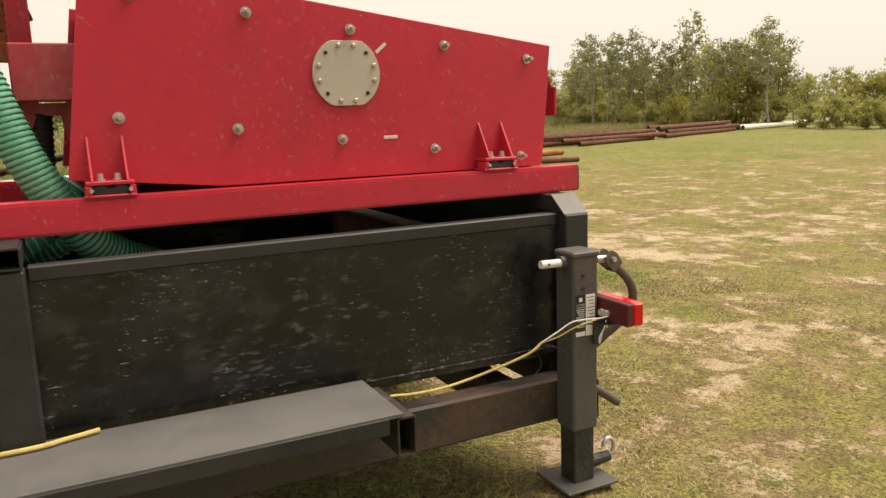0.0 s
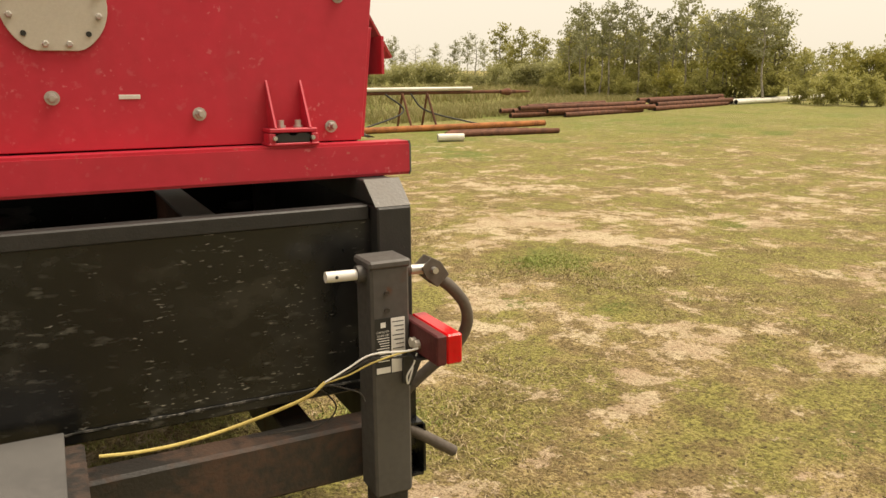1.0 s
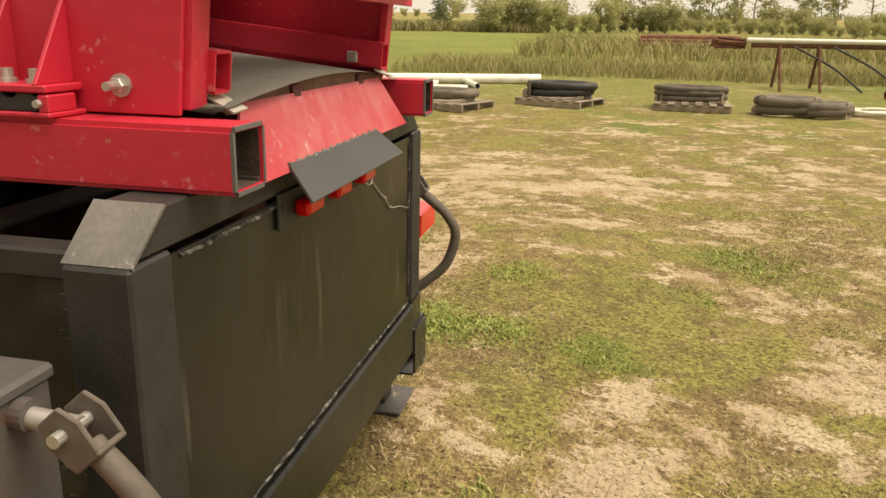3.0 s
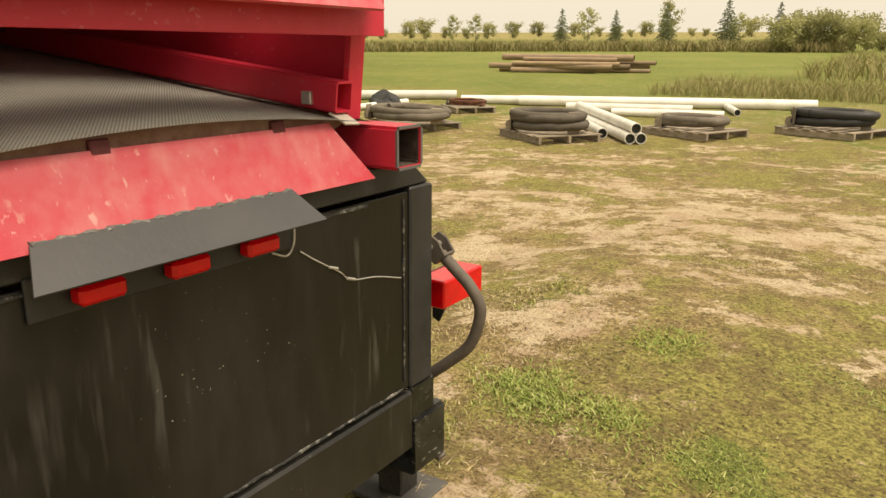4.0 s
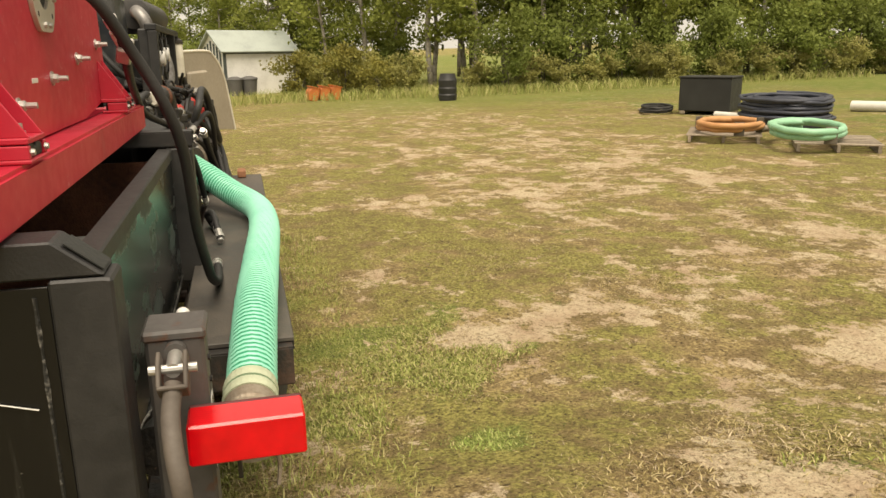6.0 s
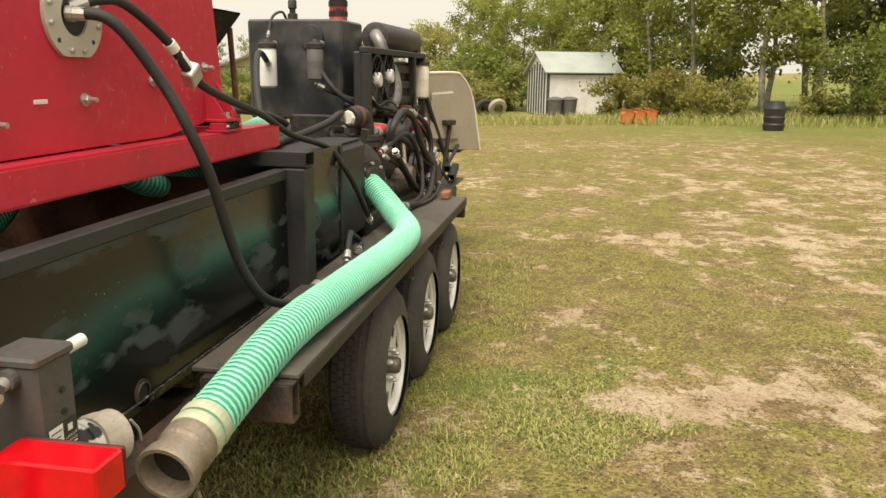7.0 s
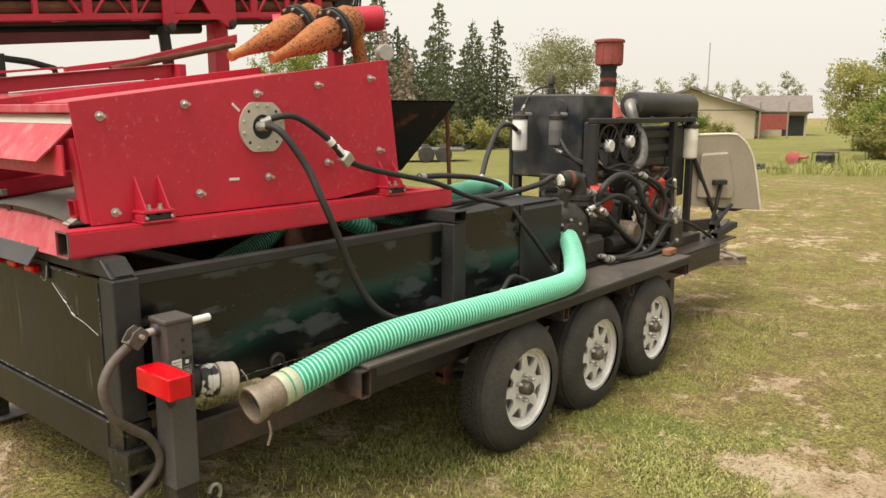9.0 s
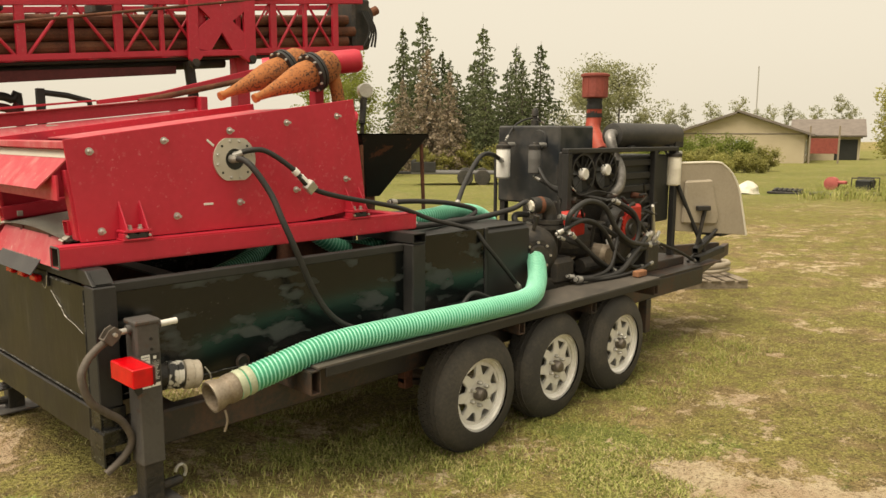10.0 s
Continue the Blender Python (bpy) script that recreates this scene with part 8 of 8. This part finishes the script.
# the wood beside the yard
plant(poplar, strip(1, 33, -5, 30, 4, 4, 0.62) + strip(-6, 29, -14, 27, 4, 4, 0.8) + strip(-18, 26.5, -47, 35, 15, 6) + strip(-20, 32, -46, 41, 6, 6) + [polar(5.5, 36) + (0.6,), polar(3.5, 34) + (0.62,)], "trees of the wood")
plant(poplar_b, strip(6.5, 37, 1, 36, 4, 5, 0.6) + strip(0, 35, -16, 30, 6, 5, 0.8) + strip(-17, 29, -48, 37, 14, 7) + strip(-19, 36, -45, 45, 5, 6) + [polar(-4.5, 33) + (1.1,)], "trees of the wood")
plant(poplar_c, strip(-15, 27, -26, 28, 9, 4) + strip(-26, 33, -40, 37, 4, 5), "trees of the wood")
plant(bush_d, strip(6.5, 32, 2.5, 32, 4, 2, 0.9) + strip(-5.5, 31, -12, 26.5, 5, 2, 0.75) + strip(-20, 25.0, -48, 34, 16, 2, 0.9) + strip(-48.5, 35, -45, 48, 4, 3), "bushes along the wood")
plant(bush, strip(7.5, 31, 3.5, 31, 5, 2, 0.8) + strip(-6, 27.5, -13, 25, 7, 2, 0.8) + strip(-18, 24.5, -46, 32, 15, 1.5, 0.7), "bushes along the wood")
plant(bush_y, [polar(-8.0, 25.5) + (0.9,), polar(-10.5, 24.5) + (0.8,), polar(-138.5, 36) + (1.5,), polar(-147, 38) + (1.6,), polar(-149, 40) + (1.5,), polar(-4.6, 25.5) + (0.8,), polar(-134.0, 34) + (0.9,)], "yellowing bushes")

# young poplars across the field
plant(sapling, strip(-141, 36, -126, 44, 22, 7, 0.95) + strip(-150, 38, -141, 38, 8, 6, 0.62) + strip(-141, 42, -121, 54, 20, 8, 1.05) + strip(-152, 50, -141, 50, 8, 6, 0.8), "young poplars")
plant(sapling_b, strip(-142, 33, -126, 39, 16, 5, 1.05) + strip(-126, 50, -107, 72, 14, 10, 0.85), "young poplars")
plant(copy_thing(bush, Matrix.Identity(4)), strip(-150, 32, -125, 40, 22, 3, 0.75), "bushes across the field")
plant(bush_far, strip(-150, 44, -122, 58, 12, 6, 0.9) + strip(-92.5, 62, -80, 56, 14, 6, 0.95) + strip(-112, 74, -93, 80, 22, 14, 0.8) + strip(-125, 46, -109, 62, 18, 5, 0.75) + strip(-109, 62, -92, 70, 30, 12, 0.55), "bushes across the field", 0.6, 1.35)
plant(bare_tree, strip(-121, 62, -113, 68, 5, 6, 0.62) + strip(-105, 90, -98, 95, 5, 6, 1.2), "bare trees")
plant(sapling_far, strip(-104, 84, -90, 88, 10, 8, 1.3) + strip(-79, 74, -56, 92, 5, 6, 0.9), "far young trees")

# lone spruces before the open fields, and far hedges
plant(fir, [polar(-65.2, 72) + (0.45,), polar(-72.5, 74) + (0.42,), polar(-76.5, 70) + (0.5,), polar(-79.8, 76) + (0.46,), polar(43.0, 49) + (1.06,), polar(40.2, 46) + (0.80,), polar(38.4, 48) + (0.92,), polar(39.2, 52) + (0.90,), polar(36.4, 46) + (0.92,), polar(34.0, 47) + (0.92,)], "spruces")
plant(fir_b, [polar(-69, 73) + (0.4,), polar(37.9, 44) + (0.76,), polar(35.2, 45) + (0.84,), polar(41.6, 50) + (0.98,), polar(44.6, 51) + (0.92,), polar(36.0, 50) + (0.95,), polar(40.9, 47) + (0.72,)], "spruces")
plant(fir_dry, [polar(42.4, 44) + (0.86,), polar(40.6, 43) + (0.60,), polar(44.2, 43) + (0.66,)], "spruces")
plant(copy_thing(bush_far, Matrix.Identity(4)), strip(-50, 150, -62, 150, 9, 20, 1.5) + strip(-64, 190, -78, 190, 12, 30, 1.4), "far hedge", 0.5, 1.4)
plant(pale, [polar(28.4, 52) + (0.98,), polar(31.0, 56) + (0.75,)], "garden trees")
plant(copy_thing(sapling_b, Matrix.Identity(4)), strip(28, 86, 12, 90, 16, 14, 1.25), "far thin trees")
plant(copy_thing(bush, Matrix.Identity(4)), strip(29, 40, 17.5, 42, 22, 3, 0.66) + strip(47, 40, 33, 41, 8, 3, 0.9) + [polar(19.6, 36) + (0.62,), polar(20.4, 36) + (0.6,)], "garden bushes")
plant(copy_thing(bush_d, Matrix.Identity(4)), strip(27, 44, 19, 46, 13, 3, 0.7) + strip(8.5, 42, 6.5, 42, 3, 2, 0.7) + [polar(25.4, 40) + (0.75,)], "garden bushes")
plant(copy_thing(poplar, Matrix.Identity(4)), [polar(50.5, 36) + (0.55,), polar(47.8, 38) + (0.86,), polar(49.3, 40) + (0.8,)], "garden trees")


def blades(name, n, place, tall, wide, seed, material, label, category, tuft=1, lie=1.0):
    """Grass blades: bent two-triangle slivers, in one mesh."""
    g = np.random.default_rng(seed)
    r = random.Random(seed)
    roots, k = [], 0
    while len(roots) < n:
        p = place(r)
        if p is not None:
            for _ in range(tuft):
                roots.append((p[0] + r.gauss(0, 0.018) * (tuft > 1), p[1] + r.gauss(0, 0.018) * (tuft > 1), p[2], p[3]))
    a = np.array(roots[:n])
    a[:, 2] = [land(x, y) for x, y in a[:, :2]]
    ang = g.uniform(0, 2 * math.pi, n)
    h = tall * a[:, 3] * g.uniform(0.5, 1.3, n)
    w = wide * g.uniform(0.6, 1.4, n)
    lean = g.uniform(0.25, 1.1, n) * h * lie
    la = g.uniform(0, 2 * math.pi, n)
    side = np.stack([np.cos(ang), np.sin(ang), np.zeros(n)], 1) * w[:, None] / 2
    bend = np.stack([np.cos(la), np.sin(la), np.zeros(n)], 1) * lean[:, None]
    up = np.stack([np.zeros(n), np.zeros(n), h], 1)
    root = a[:, :3] - np.array((0, 0, 0.008))
    mid = root + up * 0.6 + bend * 0.3
    verts = np.stack([root - side, root + side, mid + side * 0.8, mid - side * 0.8, root + up * 0.95 + bend], 1).reshape(-1, 3)
    i = np.arange(n)[:, None] * 5
    loops = np.concatenate([i + 0, i + 1, i + 2, i + 3, i + 3, i + 2, i + 4], 1).ravel()
    me = bpy.data.meshes.new(name)
    me.vertices.add(5 * n)
    me.vertices.foreach_set("co", verts.ravel())
    me.loops.add(7 * n)
    me.loops.foreach_set("vertex_index", loops)
    me.polygons.add(2 * n)
    me.polygons.foreach_set("loop_start", np.stack([np.arange(n) * 7, np.arange(n) * 7 + 4], 1).ravel())
    me.update(calc_edges=True)
    me.materials.append(material)
    return tagged(new(name, me), label, category, kind="stuff")


def blade_material(name, a, b, c):
    m = bpy.data.materials.new(name)
    m.use_nodes = True
    n, l = m.node_tree.nodes, m.node_tree.links
    p = n["Principled BSDF"]
    geo, ramp = n.new("ShaderNodeNewGeometry"), n.new("ShaderNodeValToRGB")
    ramp.color_ramp.elements[0].color, ramp.color_ramp.elements[1].color = (*a, 1), (*c, 1)
    ramp.color_ramp.elements.new(0.55).color = (*b, 1)
    l.new(geo.outputs["Random Per Island"], ramp.inputs["Fac"])
    l.new(ramp.outputs[0], p.inputs["Base Color"])
    p.inputs["Roughness"].default_value, p.inputs["Specular IOR Level"].default_value = 0.7, 0.2
    return m


STRAW = blade_material("straw_blades", (0.56, 0.46, 0.25), (0.27, 0.22, 0.085), (0.085, 0.06, 0.03))
FRESH = blade_material("fresh_blades", (0.19, 0.225, 0.05), (0.33, 0.35, 0.105), (0.50, 0.44, 0.21))


def near_path(r, reach):
    """A place within reach of the walk, thinning out with distance."""
    k = r.random()
    cx, cy = WALK[int(k * (len(WALK) - 1))]
    d, a = 0.5 + reach * r.random() ** 1.5, r.uniform(0, 6.283)
    return cx + d * math.cos(a), cy + d * math.sin(a)


WALK = [(1.6, 1.6), (0.6, 1.4), (-0.9, 0.2), (-1.8, -1.2), (-1.6, -2.6), (0.2, -2.6), (1.6, -2.2), (3.0, -2.4), (-2.6, -0.4), (1.0, -4.0)]


def turf(r):
    x, y = near_path(r, 6.5)
    b = bare_at(x, y)
    if r.random() < 0.80 * ease(0.46, 0.66, b):
        return None
    return x, y, 0, 1.0 if b < 0.5 else 0.75


def litter(r):
    x, y = near_path(r, 4.5)
    if r.random() < 0.7 * ease(0.44, 0.60, bare_at(x, y)):
        return None
    return x, y, 0, 1.0


def clump(r):
    x, y = near_path(r, 6.0)
    if green_at(x, y) < 0.34 + 0.16 * r.random() or bare_at(x, y) > 0.62:
        return None
    return x, y, 0, 1.0


def tuft_spot(r):
    px, py, s = TUFTS[r.randrange(len(TUFTS))]
    x, y = px + r.gauss(0, s * 0.5), py + r.gauss(0, s * 0.5)
    return x, y, 0, 0.7 + 0.6 * patch(TUFTS, x, y)


def under_trailer(r):
    x, y = r.uniform(0.3, 5.0), r.choice((-1, 1)) * r.uniform(0.2, 1.35)
    return x, y, 0, 1.25


def reed_spot(r):
    x = r.uniform(-34, 5)
    y = -17.2 - 4.5 * r.random() ** 1.3 - 0.36 * max(0, -x - 8) ** 1.15
    return x, y, 0, 1.0


def reed_far(r):
    x = r.uniform(-40, 3)
    y = -24 - 16 * r.random() - 0.5 * max(0, -x - 8)
    return x, y, 0, 1.0


def wood_foot(r):
    x, y = polar(r.uniform(-48, 12), r.uniform(22.5, 31))
    if x < 20.6 or (math.hypot(x - 28, y) < 3.6):
        return None
    return x, y, 0, 1.0


def field_margin(r):
    x, y = polar(r.uniform(-84, -46), r.uniform(57, 66))
    return x, y, 0, 1.0


blades("grass", 210000, turf, 0.015, 0.0036, 31, STRAW, "short matted straw-coloured grass", "grass", 4, 2.6)
blades("grass_clumps", 56000, clump, 0.016, 0.0052, 32, FRESH, "low green grass and weed leaves", "grass", 7, 1.4)
blades("grass_tufts", 15000, tuft_spot, 0.019, 0.0066, 37, blade_material("green_blades", (0.16, 0.22, 0.045), (0.28, 0.34, 0.09), (0.42, 0.42, 0.17)), "bright green weed leaves in the worn turf", "grass", 8, 1.3)
blades("dead_stems", 70000, litter, 0.010, 0.0042, 38, blade_material("dead_stems", (0.60, 0.50, 0.34), (0.22, 0.15, 0.08), (0.06, 0.042, 0.024)), "dead grass stems and bits lying on the soil", "dry grass", 2, 5.0)
blades("grass_under_trailer", 26000, under_trailer, 0.030, 0.004, 33, FRESH, "longer unmown grass under the trailer", "grass", 4)
blades("reeds", 44000, reed_spot, 0.33, 0.009, 34, STRAW_TALL := blade_material("tall_straw", (0.348, 0.287, 0.139), (0.270, 0.244, 0.104), (0.191, 0.209, 0.070)), "tall dry grass along the yard's edge", "tall grass", 5)
blades("reeds_far", 26000, reed_far, 0.6, 0.022, 35, STRAW_TALL, "tall green and straw grass in the meadow", "tall grass", 5)
blades("wood_edge_grass", 22000, wood_foot, 0.30, 0.012, 36, FRESH, "long grass along the foot of the wood", "tall grass", 5)
blades("field_margin", 16000, field_margin, 0.75, 0.05, 39, blade_material("brown_margin", (0.30, 0.25, 0.12), (0.24, 0.21, 0.09), (0.16, 0.17, 0.06)), "brown rough grass along the far field", "tall grass", 5)
